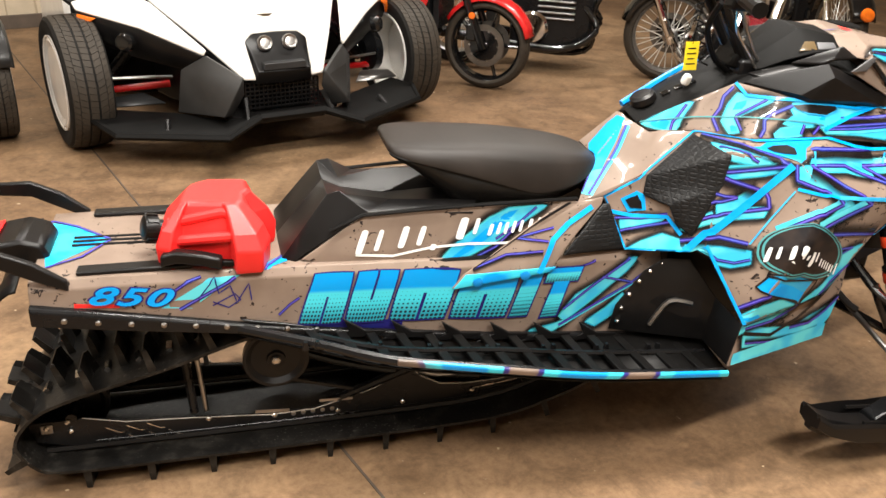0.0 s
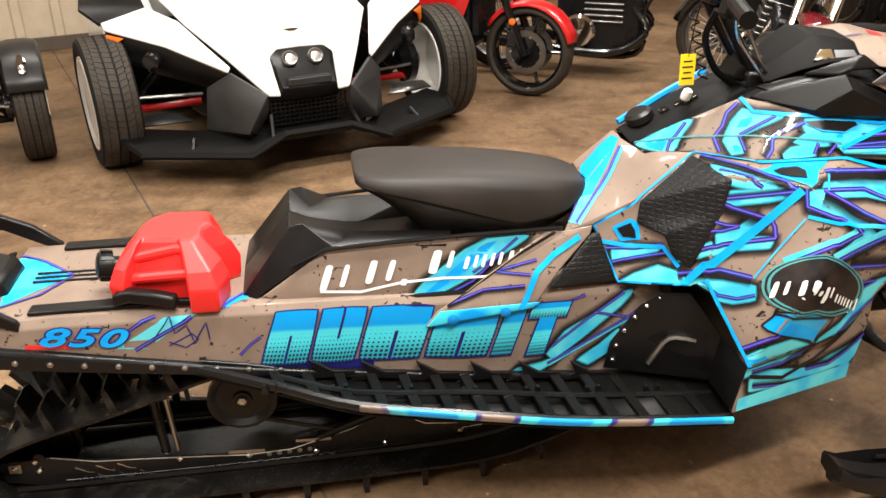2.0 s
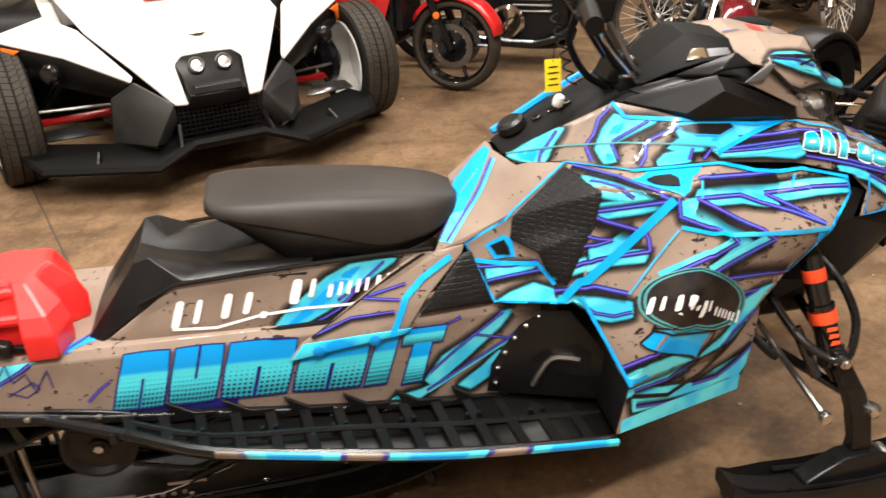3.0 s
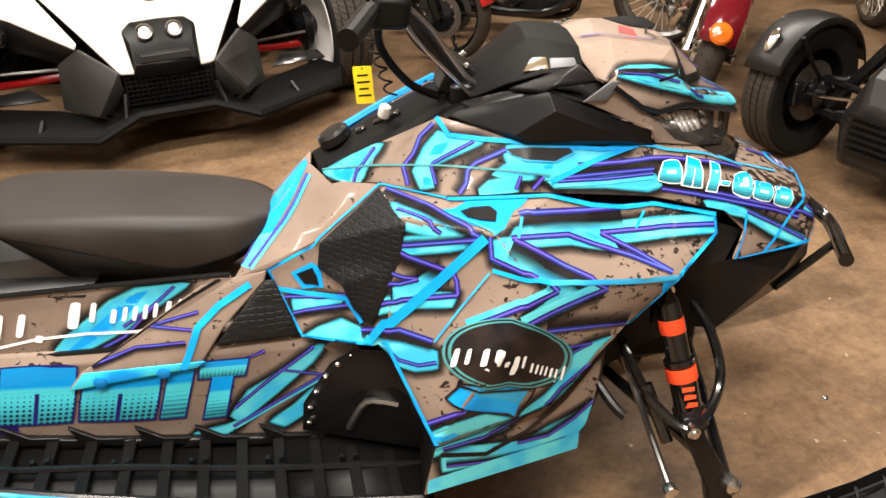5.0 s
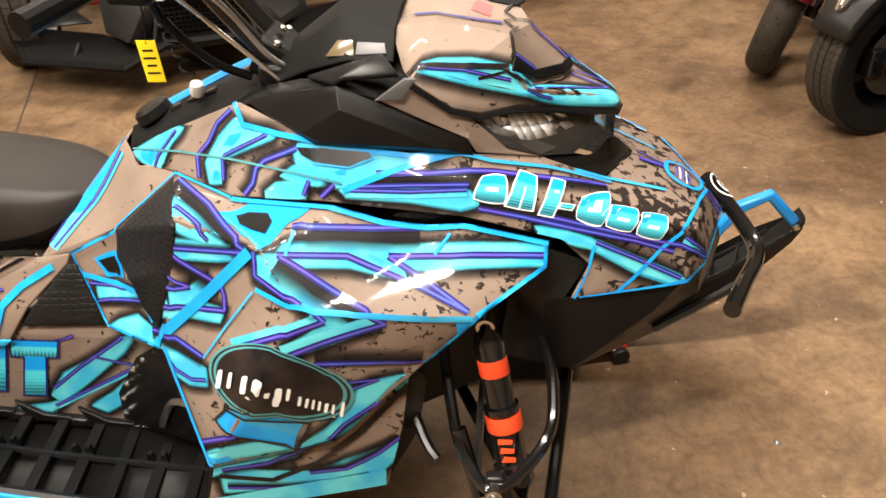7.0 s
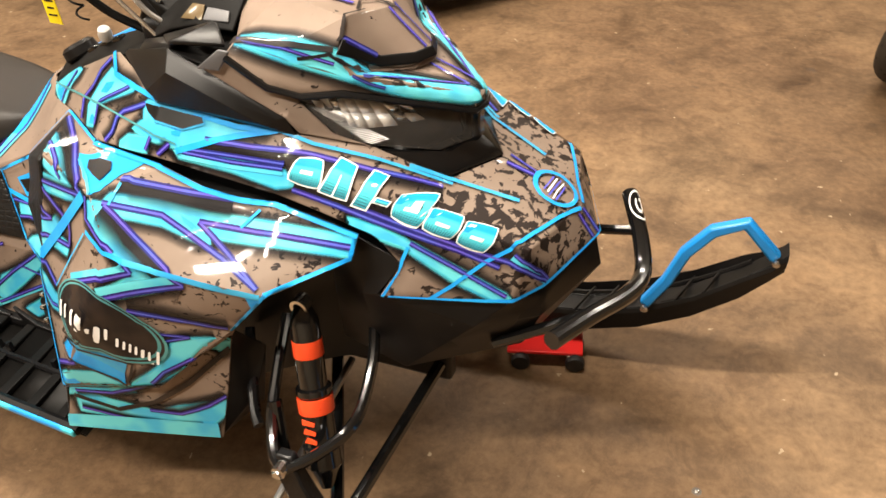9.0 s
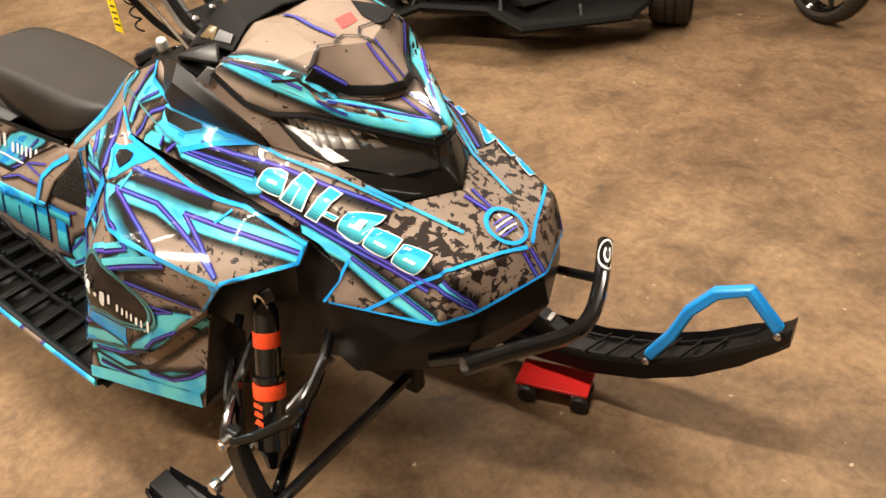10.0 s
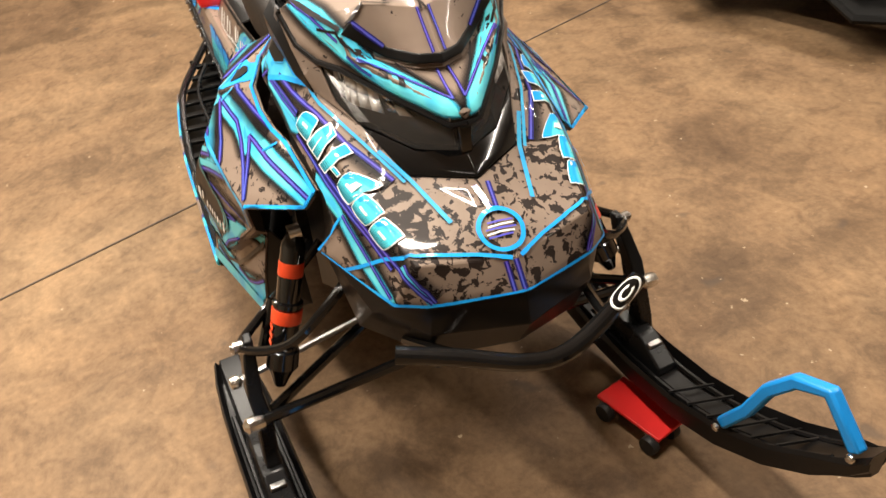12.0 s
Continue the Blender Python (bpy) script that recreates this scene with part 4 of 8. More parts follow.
ski(pose(1.785, -0.470, 0.108, 0, 0, 2.5))
ski(pose(1.80, 0.442, 0.112, 0, 0, 4.5))

# handlebar
post = part("steering_post", tube([(1.345, -0.035, 1.00), (1.285, -0.045, 1.08), (1.215, -0.055, 1.185)], 0.015, 10, 4), dark_metal, sled)
part("post_arm", tube([(1.35, 0.035, 1.00), (1.29, 0.03, 1.08), (1.22, 0.025, 1.185)], 0.015, 10, 4), dark_metal, post)
part("post_clamp", box(1.30, 1.37, -0.07, 0.07, 0.985, 1.03), dark_metal, post, bevel=0.008)
handlebar = part("handlebar", tube([(1.115, -0.365, 1.215), (1.15, -0.24, 1.222), (1.205, -0.10, 1.208), (1.21, 0.06, 1.205), (1.17, 0.24, 1.222), (1.14, 0.365, 1.215)], 0.012, 10, 5), dark_metal, sled, "black handlebar")
for s in (-1, 1):
    part("grip", tube([(1.112 if s < 0 else 1.138, s * 0.375, 1.215), (1.15 if s < 0 else 1.17, s * 0.245, 1.222)], 0.018, 12, 1), rubber, handlebar)
part("control_block", prism([(1.145, 1.185), (1.215, 1.18), (1.225, 1.235), (1.16, 1.245)], -0.220, -0.165), rubber, handlebar, bevel=0.012)
part("brake_reservoir", prism([(1.15, 1.19), (1.22, 1.19), (1.22, 1.24), (1.16, 1.245)], 0.15, 0.24), black_plastic, handlebar, bevel=0.01)
part("pad", prism([(1.18, 1.19), (1.245, 1.185), (1.25, 1.225), (1.20, 1.245)], -0.07, 0.07), black_plastic, handlebar, bevel=0.012)
part("riser_block", prism([(1.275, 1.01), (1.355, 0.985), (1.372, 1.035), (1.31, 1.075)], -0.050, 0.045), rubber, post, bevel=0.008)
for y, z in ((-0.05, 0.0), (0.0, 0.01), (0.04, -0.004)):
    part("clamp_bolt", lathe([(0.007, 0), (0.007, 0.006), (0.004, 0.008)], pose(1.335, y * 0.9, 1.058 + z, 0, 35, 0), 8), steel, post)
part("brake_hose", tube([(1.22, -0.12, 1.20), (1.27, -0.085, 1.14), (1.325, -0.075, 1.055), (1.36, -0.06, 1.02)], 0.005, 8, 6), alloy, handlebar)
part("throttle_cable", tube([(1.20, -0.15, 1.20), (1.245, -0.10, 1.12), (1.31, -0.085, 1.045), (1.34, -0.08, 1.01)], 0.004, 8, 6), steel, handlebar)
part("wiring_loom", tube([(1.17, -0.13, 1.19), (1.17, -0.09, 1.12), (1.22, -0.06, 1.04), (1.28, -0.04, 1.0)], 0.008, 8, 6), rubber, handlebar)
cord = tube([(1.14 + 0.01 * math.cos(a) + 0.0012 * a, -0.075 + 0.008 * math.sin(a), 1.18 - 0.0042 * a) for a in np.linspace(0, 12 * math.pi, 90)], 0.0022, 5, 1)
part("tether_cord", cord, rubber, handlebar)
part("tether_cap", lathe([(0.008, -0.016), (0.012, -0.012), (0.013, 0.0), (0.011, 0.010), (0.005, 0.014)], pose(1.172, -0.028, 0.975, 12, 14, 0), 14), ink_white, sled, "white tether cap")
part("fuel_cap", lathe([(0.034, 0.0), (0.036, 0.004), (0.034, 0.020), (0.026, 0.026), (0.012, 0.027)], pose(1.072, 0.0, 0.908, 0, -26, 0), 24), black_plastic, sled)
for i in range(3):
    part("switch", prism([(-0.012, -0.008), (0.012, -0.008), (0.010, 0.012), (-0.010, 0.012)], 0, 0.012, "z"), gloss_black, sled, bevel=0.003).matrix_basis = pose(1.125 + 0.035 * i, -0.018, 0.928 + 0.014 * i, 0, -22, 0)

# footwells
for s in (-1, 1):
    v = {"a": (0.945, s * 0.222, 0.345), "b": (0.955, s * 0.225, 0.42), "c": (1.02, s * 0.23, 0.52), "d": (1.07, s * 0.235, 0.555), "e": (1.13, s * 0.26, 0.56), "f": (1.205, s * 0.30, 0.46), "g": (1.19, s * 0.30, 0.33), "h": (1.185, s * 0.43, 0.335), "i": (1.213, s * 0.42, 0.445)}
    well = part("footwell", facets(v, ["a b c d e f g", "f i h g"]), black_plastic, sled, "black footwell", solid=0.004, bevel=0.003)
    for x, z in ((0.962, 0.375), (0.968, 0.415), (0.985, 0.455), (1.008, 0.492), (1.035, 0.520), (1.065, 0.540)):
        part("bolt", lathe([(0.0065, 0), (0.0065, 0.006), (0.003, 0.009)], pose(x, s * 0.234, z, 90 * (1 if s < 0 else -1)), 8), steel, well)
    bar = tube([(1.045, s * 0.262, 0.37), (1.075, s * 0.268, 0.43), (1.10, s * 0.272, 0.445), (1.15, s * 0.28, 0.435)], 0.008, 6, 2)
    part("toe_bar", bar, alloy, well)
    v = {"a": (0.90, s * 0.216, 0.330), "b": (1.21, s * 0.216, 0.318), "c": (1.205, s * 0.424, 0.300), "d": (0.90, s * 0.418, 0.322)}
    part("toe_floor", facets(v, ["a b c d"]), rubber, well, "black toe-hold floor", solid=0.004)

# knee pads
for s in (-1, 1):
    v = {"a": (1.020, s * 0.166, 0.764), "b": (1.146, s * 0.148, 0.866), "c": (1.185, s * 0.274, 0.848), "d": (1.170, s * 0.285, 0.77), "e": (1.110, s * 0.284, 0.635), "f": (1.075, s * 0.252, 0.66), "g": (1.058, s * 0.236, 0.705), "h": (1.012, s * 0.178, 0.715)}
    part("knee_pad", fine(facets(v, ["a b c", "a c d h", "h d g", "d e f g"]), 2), quilt, sled, "black quilted knee pad", solid=0.008, bevel=0.004)
    v = {"a": (0.795, s * 0.212, 0.572), "b": (0.905, s * 0.172, 0.692), "c": (0.925, s * 0.174, 0.696), "d": (0.966, s * 0.208, 0.578), "e": (0.83, s * 0.205, 0.615)}
    part("lower_knee_pad", fine(facets(v, ["a e d", "e b c d"]), 2), quilt, sled, "black quilted lower knee pad", solid=0.008, bevel=0.004)
    v = {"a": (0.80, s * 0.160, 0.700), "b": (0.845, s * 0.158, 0.698), "c": (0.912, s * 0.160, 0.709), "d": (0.905, s * 0.168, 0.690), "e": (0.82, s * 0.203, 0.615), "f": (0.76, s * 0.222, 0.535), "g": (0.50, s * 0.222, 0.508), "h": (0.53, s * 0.218, 0.545), "i": (0.60, s * 0.200, 0.58)}
    brace = part("side_brace", outward(fine(facets(v, ["a b i", "b c d e i", "i e f h", "h f g"]), 2)), wrap, sled, "wrapped diagonal side brace", recalc=False, solid=0.006, bevel=0.003)
    if s < 0:
        BRACE = brace
    v = {"a": (0.502, s * 0.2245, 0.507), "b": (0.535, s * 0.2225, 0.545), "c": (0.775, s * 0.2235, 0.548), "d": (0.757, s * 0.2245, 0.534)}
    part("brace_foot", facets(v, ["a b c d"]), ink_mixed, brace, solid=0.004, bevel=0.002)
    for x, z in ((0.565, 0.525), (0.69, 0.533)):
        part("bolt", lathe([(0.013, 0), (0.013, 0.004), (0.007, 0.006)], pose(x, s * 0.226, z, 90 * (1 if s < 0 else -1)), 14), blue_plastic, brace)

# track, rails and wheels
LOOP = [(-0.47, 0.062), (-0.2, 0.058), (0.2, 0.058), (0.62, 0.066), (0.80, 0.105), (0.96, 0.175), (1.07, 0.27), (1.10, 0.37), (1.04, 0.45), (0.92, 0.475), (0.6, 0.455), (0.2, 0.43), (0.02, 0.415), (-0.2, 0.345), (-0.42, 0.285), (-0.52, 0.24), (-0.572, 0.165), (-0.54, 0.09)]
closed = smooth_path([(x, 0, z) for x, z in LOOP + LOOP[:3]], 8)
k0 = 8
path = closed[k0:k0 + 8 * len(LOOP) + 1]
dist = [0.0]
for a, b in zip(path, path[1:]):
    dist.append(dist[-1] + (b - a).length)
total = dist[-1]


def on_track(u):
    u %= total
    i = min(int(np.searchsorted(dist, u)), len(path) - 1)
    a, b = path[max(i - 1, 0)], path[i] if i > 0 else path[1]
    f = (u - dist[max(i - 1, 0)]) / max(1e-6, (b - a).length)
    d = (b - a).normalized()
    return a + (b - a) * f, d, Vector((d.z, 0, -d.x))


rows = []
for i, p in enumerate(path[:-1]):
    d = (path[i + 1] - path[i - 1 if i else -2]).normalized()
    nrm = Vector((d.z, 0, -d.x))
    rows.append([p + Vector((0, y, 0)) + nrm * h for y, h in ((-0.2, 0), (0.2, 0), (0.2, -0.008), (-0.2, -0.008))])
rows.append(rows[0])
track = part("track", loft(rows, caps=False), track_rubber, sled, "black rubber track with tall paddle lugs", smooth=40)
lug_bm = loft([[(-0.012 + 0.004 * h, -0.052 + 0.006 * h, 0.06 * h), (0.0, -0.030, 0.06 * h + 0.003 * h), (0.0, 0.030, 0.06 * h + 0.003 * h), (-0.012 + 0.004 * h, 0.052 - 0.006 * h, 0.06 * h), (0.008 - 0.003 * h, 0.052 - 0.006 * h, 0.06 * h), (0.014 - 0.004 * h, 0.0, 0.06 * h), (0.008 - 0.003 * h, -0.052 + 0.006 * h, 0.06 * h)] for h in (0.0, 0.55, 1.0)])
bmesh.ops.recalc_face_normals(lug_bm, faces=lug_bm.faces)
lug_mesh = bpy.data.meshes.new("lug")
lug_bm.to_mesh(lug_mesh)
lug_mesh.materials.append(track_rubber)
pitch = total / 48
clip_bm = box(-0.008, 0.006, -0.018, 0.018, 0.0, 0.010)
clip_mesh = bpy.data.meshes.new("track_clip")
clip_bm.to_mesh(clip_mesh)
clip_mesh.materials.append(steel)
for i in range(48):
    p, d, nrm = on_track(i * pitch + 0.01)
    m = Matrix((d, Vector((0, -1, 0)), nrm)).transposed().to_4x4()
    m.translation = p
    for k in ((-0.145, 0.0, 0.145) if i % 2 else (-0.075, 0.075)):
        lug = new("lug", lug_mesh)
        lug.parent = track
        lug.matrix_basis = m @ Matrix.Translation((0, k, -0.002))
    for k in (-0.11, 0.11):
        clip = new("track_clip", clip_mesh)
        clip.parent = track
        clip.matrix_basis = m @ Matrix.Translation((pitch / 2, k, 0.0)) @ pose(0, 0, 0, 0, 24 if i % 3 else -10, 6 * (i % 2))
for s in (-1, 1):
    out = [(-0.555, 0.165), (-0.545, 0.172), (-0.425, 0.172), (-0.323, 0.147), (-0.173, 0.136), (0.044, 0.116), (0.157, 0.119), (0.318, 0.164), (0.400, 0.211), (0.416, 0.217), (0.430, 0.209), (0.450, 0.188), (0.505, 0.156), (0.577, 0.147), (0.679, 0.150), (0.773, 0.162), (0.84, 0.195), (0.87, 0.190), (0.80, 0.135), (0.62, 0.095), (0.2, 0.085), (-0.45, 0.088), (-0.54, 0.11)]
    rail = part("slide_rail", prism(out, s * 0.128, s * 0.116), dark_metal, sled, "black anodised slide rail", bevel=0.003)
    part("rail_edge", tube([(x, s * 0.1275, z + 0.0005) for x, z in out[2:16]], 0.0021, 5, 1), steel, rail, "worn bright rail edge")
    part("rail_groove", tube([(-0.40, s * 0.129, 0.100), (0.1, s * 0.129, 0.094), (0.55, s * 0.129, 0.106), (0.76, s * 0.129, 0.140)], 0.0016, 4, 4), dark_metal, rail)
    for i in range(9):
        x = 0.02 + 0.028 * i
        part("rail_notch", prism([(x, 0.098), (x + 0.010, 0.091), (x + 0.018, 0.091), (x + 0.026, 0.098), (x + 0.018, 0.0935), (x + 0.010, 0.0935)], s * 0.1285, s * 0.1296), alloy, rail)
    for x0, x1, z in ((0.60, 0.66, 0.128), (0.67, 0.73, 0.136)):
        part("slot_edge", prism([(x0, z), (x1, z + 0.006), (x1 + 0.01, z + 0.016), (x1 - 0.004, z + 0.010), (x0, z + 0.003)], s * 0.1285, s * 0.1296), steel, rail)
    part("rail_brace", prism([(0.10, 0.215), (0.30, 0.150), (0.31, 0.158), (0.11, 0.224)], s * 0.126, s * 0.120), dark_metal, rail, bevel=0.002)
    part("slider", tube([(-0.52, s * 0.122, 0.082), (0.2, s * 0.122, 0.078), (0.62, s * 0.122, 0.088), (0.82, s * 0.122, 0.14)], 0.010, 6, 4), black_plastic, rail)
    for i in range(3):
        for j in range(2):
            x = -0.375 + 0.050 * i + 0.052 * j
            slot = prism([(x, 0.136 - 0.028 * j), (x + 0.004, 0.137 - 0.028 * j), (x + 0.034 - 0.01 * j, 0.118 - 0.026 * j), (x + 0.044 - 0.01 * j, 0.118 - 0.026 * j), (x + 0.044 - 0.01 * j, 0.1155 - 0.026 * j), (x + 0.032 - 0.01 * j, 0.1155 - 0.026 * j)], s * 0.1285, s * 0.1295)
            part("slot_edge", slot, steel, rail)
    for x, z in ((-0.51, 0.155), (-0.46, 0.168), (-0.455, 0.14), (-0.12, 0.13), (0.05, 0.118), (0.22, 0.108), (0.4, 0.112), (0.6, 0.125), (0.78, 0.165)):
        part("bolt", lathe([(0.0075, 0), (0.0075, 0.005), (0.004, 0.008)], pose(x, s * 0.129, z, 90 * (1 if s < 0 else -1)), 8), steel, rail)
    for i in range(5):
        part("rail_hole", lathe([(0.0065, 0), (0.0065, 0.0016), (0.004, 0.002)], pose(0.10 + 0.026 * i, s * 0.1285, 0.112 + 0.0006 * i, 90 * (1 if s < 0 else -1)), 8), alloy, rail)
    part("adjuster_plate", box(-0.525, -0.495, s * 0.130 - 0.002, s * 0.130 + 0.002, 0.138, 0.164), alloy, rail, bevel=0.002)
    part("slide_strip", prism([(0.0, 0.128), (0.09, 0.122), (0.09, 0.131), (0.0, 0.138)], s * 0.129, s * 0.131), alloy, rail)
    part("slide_strip", prism([(0.17, 0.142), (0.26, 0.138), (0.26, 0.146), (0.17, 0.150)], s * 0.129, s * 0.131), alloy, rail)
    for x, z, r, y in ((0.06, 0.335, 0.082, 0.185), (-0.45, 0.175, 0.085, 0.06)):
        m = pose(x, s * y, z, 90 * (1 if s < 0 else -1))
        wheel = part("idler_wheel", lathe([(0.012, 0.012), (0.022, 0.014), (0.024, 0.005), (r * 0.75, 0.0), (r * 0.9, 0.010), (r, 0.010), (r, -0.014), (r * 0.9, -0.014)], m, 32), black_plastic, sled, "black plastic idler wheel")
        part("wheel_bolt", lathe([(0.011, 0), (0.011, 0.019), (0.006, 0.022)], m, 6), steel, wheel)
    part("pivot_arm", prism([(-0.02, 0.475), (0.02, 0.45), (0.24, 0.395), (0.26, 0.405), (0.09, 0.452)], s * 0.224, s * 0.214), dark_metal, sled, bevel=0.003)
    part("rear_strut", tube([(-0.165, s * 0.105, 0.30), (-0.155, s * 0.108, 0.14)], 0.012, 8, 1), dark_metal, sled)
    part("rear_strut", tube([(-0.135, s * 0.105, 0.30), (-0.125, s * 0.108, 0.14)], 0.007, 8, 1), alloy, sled)
    part("swing_arm", tube([(0.05, s * 0.12, 0.34), (0.22, s * 0.12, 0.26), (0.42, s * 0.12, 0.20), (0.62, s * 0.12, 0.165)], 0.010, 8, 3), dark_metal, sled)
    part("front_arm", tube([(0.74, s * 0.14, 0.345), (0.55, s * 0.13, 0.26), (0.41, s * 0.125, 0.215), (0.22, s * 0.12, 0.14)], 0.012, 8, 3), dark_metal, sled)
    part("limiter_rod", tube([(0.42, s * 0.125, 0.225), (0.50, s * 0.125, 0.185), (0.66, s * 0.12, 0.19), (0.80, s * 0.12, 0.225)], 0.006, 8, 4), alloy, sled)
part("cross_shaft", tube([(0.06, -0.2, 0.335), (0.06, 0.2, 0.335)], 0.014, 10, 1), dark_metal, sled)
part("cross_shaft", tube([(-0.45, -0.13, 0.175), (-0.45, 0.13, 0.175)], 0.014, 10, 1), dark_metal, sled)
part("cross_shaft", tube([(0.42, -0.13, 0.21), (0.42, 0.13, 0.21)], 0.014, 10, 1), dark_metal, sled)
part("rear_shock", tube([(0.02, 0.0, 0.36), (0.30, 0.0, 0.20)], 0.028, 14, 1), dark_metal, sled)

# ---- fuel can on the tunnel ----
can = thing("fuel_can", "red plastic fuel can strapped on the wrapped tunnel", "fuel can", pose(-0.064, -0.060, 0.602, 0, 0, -9) @ Matrix.Scale(1.06, 4))
LOW = [(-0.112, -0.05), (-0.118, 0.02), (-0.098, 0.07), (-0.035, 0.115), (0.08, 0.115), (0.090, 0.068), (0.134, 0.030), (0.094, -0.006), (0.130, -0.060), (0.122, -0.132), (0.066, -0.140), (0.046, -0.088), (-0.055, -0.088), (-0.072, -0.126), (-0.104, -0.112)]
HIGH = [(-0.066, -0.046), (-0.066, 0.02), (-0.058, 0.052), (-0.024, 0.084), (0.066, 0.088), (0.074, 0.05), (0.084, 0.022), (0.074, -0.008), (0.080, -0.045), (0.072, -0.078), (0.045, -0.082), (0.035, -0.066), (-0.045, -0.066), (-0.048, -0.078), (-0.062, -0.070)]
rings = []
for z, f, g in ((-0.010, 0.0, 0.98), (0.004, 0.0, 1.01), (0.046, 0.0, 1.03), (0.080, 0.22, 1.0), (0.122, 0.95, 0.98), (0.131, 1.0, 0.88)):
    rings.append([((a[0] + (b[0] - a[0]) * f) * g, (a[1] + (b[1] - a[1]) * f) * g, z) for a, b in zip(LOW, HIGH)])
part("can_body", loft(rings), red_plastic, can, "moulded red plastic body", smooth=16, bevel=0.006)
for way in ([(-0.082, -0.080, 0.088), (0.03, -0.068, 0.108), (0.062, -0.074, 0.106)], [(-0.075, -0.092, 0.050), (0.07, -0.098, 0.066)]):
    part("can_rib", tube(way, 0.012, 10, 1), red_plastic, can)
cap_m = pose(-0.112, -0.062, 0.068, 0, -78, 25)
part("can_cap", lathe([(0.020, -0.012), (0.020, 0.0), (0.031, 0.002), (0.032, 0.016), (0.028, 0.030), (0.018, 0.034)], cap_m, 18), black_plastic, can, "black screw cap")
for i in range(9):
    part("cap_ridge", box(0.029, 0.034, -0.004, 0.004, 0.004, 0.026), black_plastic, can).matrix_basis = cap_m @ pose(0, 0, 0, 0, 0, 40 * i)
part("can_handle", loft([[(x, -0.128 + a, z + b) for a, b in ((-0.014, -0.014), (0.014, -0.014), (0.014, 0.014), (-0.014, 0.014))] for x, z in ((-0.095, 0.022), (-0.06, 0.032), (-0.01, 0.026), (0.035, 0.016))]), black_plastic, can, "black strap buckle", bevel=0.006)
part("can_strap", box(-0.09, 0.07, -0.120, -0.105, 0.0, 0.014), rubber, can, bevel=0.003)

# ---- price tag ----
tag = thing("price_tag", "yellow card tag with handwriting hanging from the handlebar", "price tag", pose(1.134, -0.094, 1.052, 0, -2, -8))
part("card", prism([(-0.0175, -0.036), (0.0175, -0.036), (0.0175, 0.036), (-0.0175, 0.036)], -0.0006, 0.0006), yellow_card, tag)
part("far_trim", tube([(1.035, 0.055, 0.888), (1.10, 0.075, 0.915), (1.18, 0.10, 0.948), (1.29, 0.135, 0.985)], 0.009, 6, 3), blue_plastic, sled, "blue edge trim of the hood")
for i, w in enumerate((0.010, 0.012, 0.009, 0.012)):
    part("writing", prism([(-w, 0.017 - 0.013 * i), (w, 0.0175 - 0.013 * i), (w, 0.021 - 0.013 * i), (-w, 0.0205 - 0.013 * i)], -0.0010, -0.0007), ink_black, tag)
part("string", tube([(0, 0, 0.030), (0.006, 0.004, 0.07), (0.012, 0.0, 0.12), (0.02, 0, 0.15)], 0.0016, 5, 3), rubber, tag)

# ---- ski dolly ----
dolly = thing("ski_dolly", "red steel ski dolly on small swivel casters", "dolly", pose(1.928, 0.384, 0, 0, 0, 15))
part("deck", prism([(-0.105, 0.042), (0.088, 0.042), (0.088, 0.052), (-0.105, 0.052)], -0.048, 0.048), red_plastic, dolly, "red painted deck", bevel=0.003)
for x in (-0.076, 0.062):
    for y in (-0.036, 0.036):
        c = part("caster", prism([(x - 0.012, 0.026), (x + 0.014, 0.026), (x + 0.018, 0.044), (x - 0.018, 0.044)], y - 0.014, y + 0.014), steel, dolly, bevel=0.003)
        part("caster_wheel", lathe([(0.006, -0.011), (0.022, -0.011), (0.024, -0.006), (0.024, 0.006), (0.022, 0.011), (0.006, 0.011)], pose(x + 0.006, y - 0.018, 0.024, 90), 18), grey_plastic, c)

# ---- anchor sunk in the floor ----
anchor = thing("floor_anchor", "small worn steel anchor head sunk in the concrete floor", "floor anchor", pose(2.354, 0.077, 0))
part("head", lathe([(0.006, -0.002), (0.006, 0.001), (0.004, 0.003), (0.001, 0.0035)], pose(0, 0, 0), 14), steel, anchor)
part("washer", lathe([(0.011, -0.002), (0.011, 0.0006), (0.006, 0.001)], pose(0, 0, 0), 18), dark_disc, anchor)

# ---- printed graphics, laid on the panels ----


def fading(name, color, stops):
    """Ink that thins out across a band, as an airbrush leaves it."""
    m, t, b = nodes(name)
    uv = t.nodes.new("ShaderNodeUVMap")
    sep = t.nodes.new("ShaderNodeSeparateXYZ")
    t.links.new(uv.outputs["UV"], sep.inputs[0])
    n = noise_tex(t, coords(t), 30.0, 2.0)
    w = t.nodes.new("ShaderNodeMath")
    w.operation = "MULTIPLY_ADD"
    t.links.new(n, w.inputs[0])
    w.inputs[1].default_value = 0.12
    t.links.new(sep.outputs[1], w.inputs[2])
    o = t.nodes.new("ShaderNodeMath")
    o.operation = "SUBTRACT"
    t.links.new(w.outputs[0], o.inputs[0])
    o.inputs[1].default_value = 0.06
    t.links.new(ramp(t, o.outputs[0], [(p, (a, a, a)) for p, a in stops]), b.inputs["Alpha"])
    t.links.new(ramp(t, noise_tex(t, coords(t), 14.0, 2.0), [(0.4, color[0]), (0.62, color[1])]), b.inputs["Base Color"])
    b.inputs["Roughness"].default_value = 0.45
    b.inputs["Specular IOR Level"].default_value = 0.14
    b.inputs["Coat Weight"].default_value = 0.28
    b.inputs["Coat Roughness"].default_value = 0.035
    return m


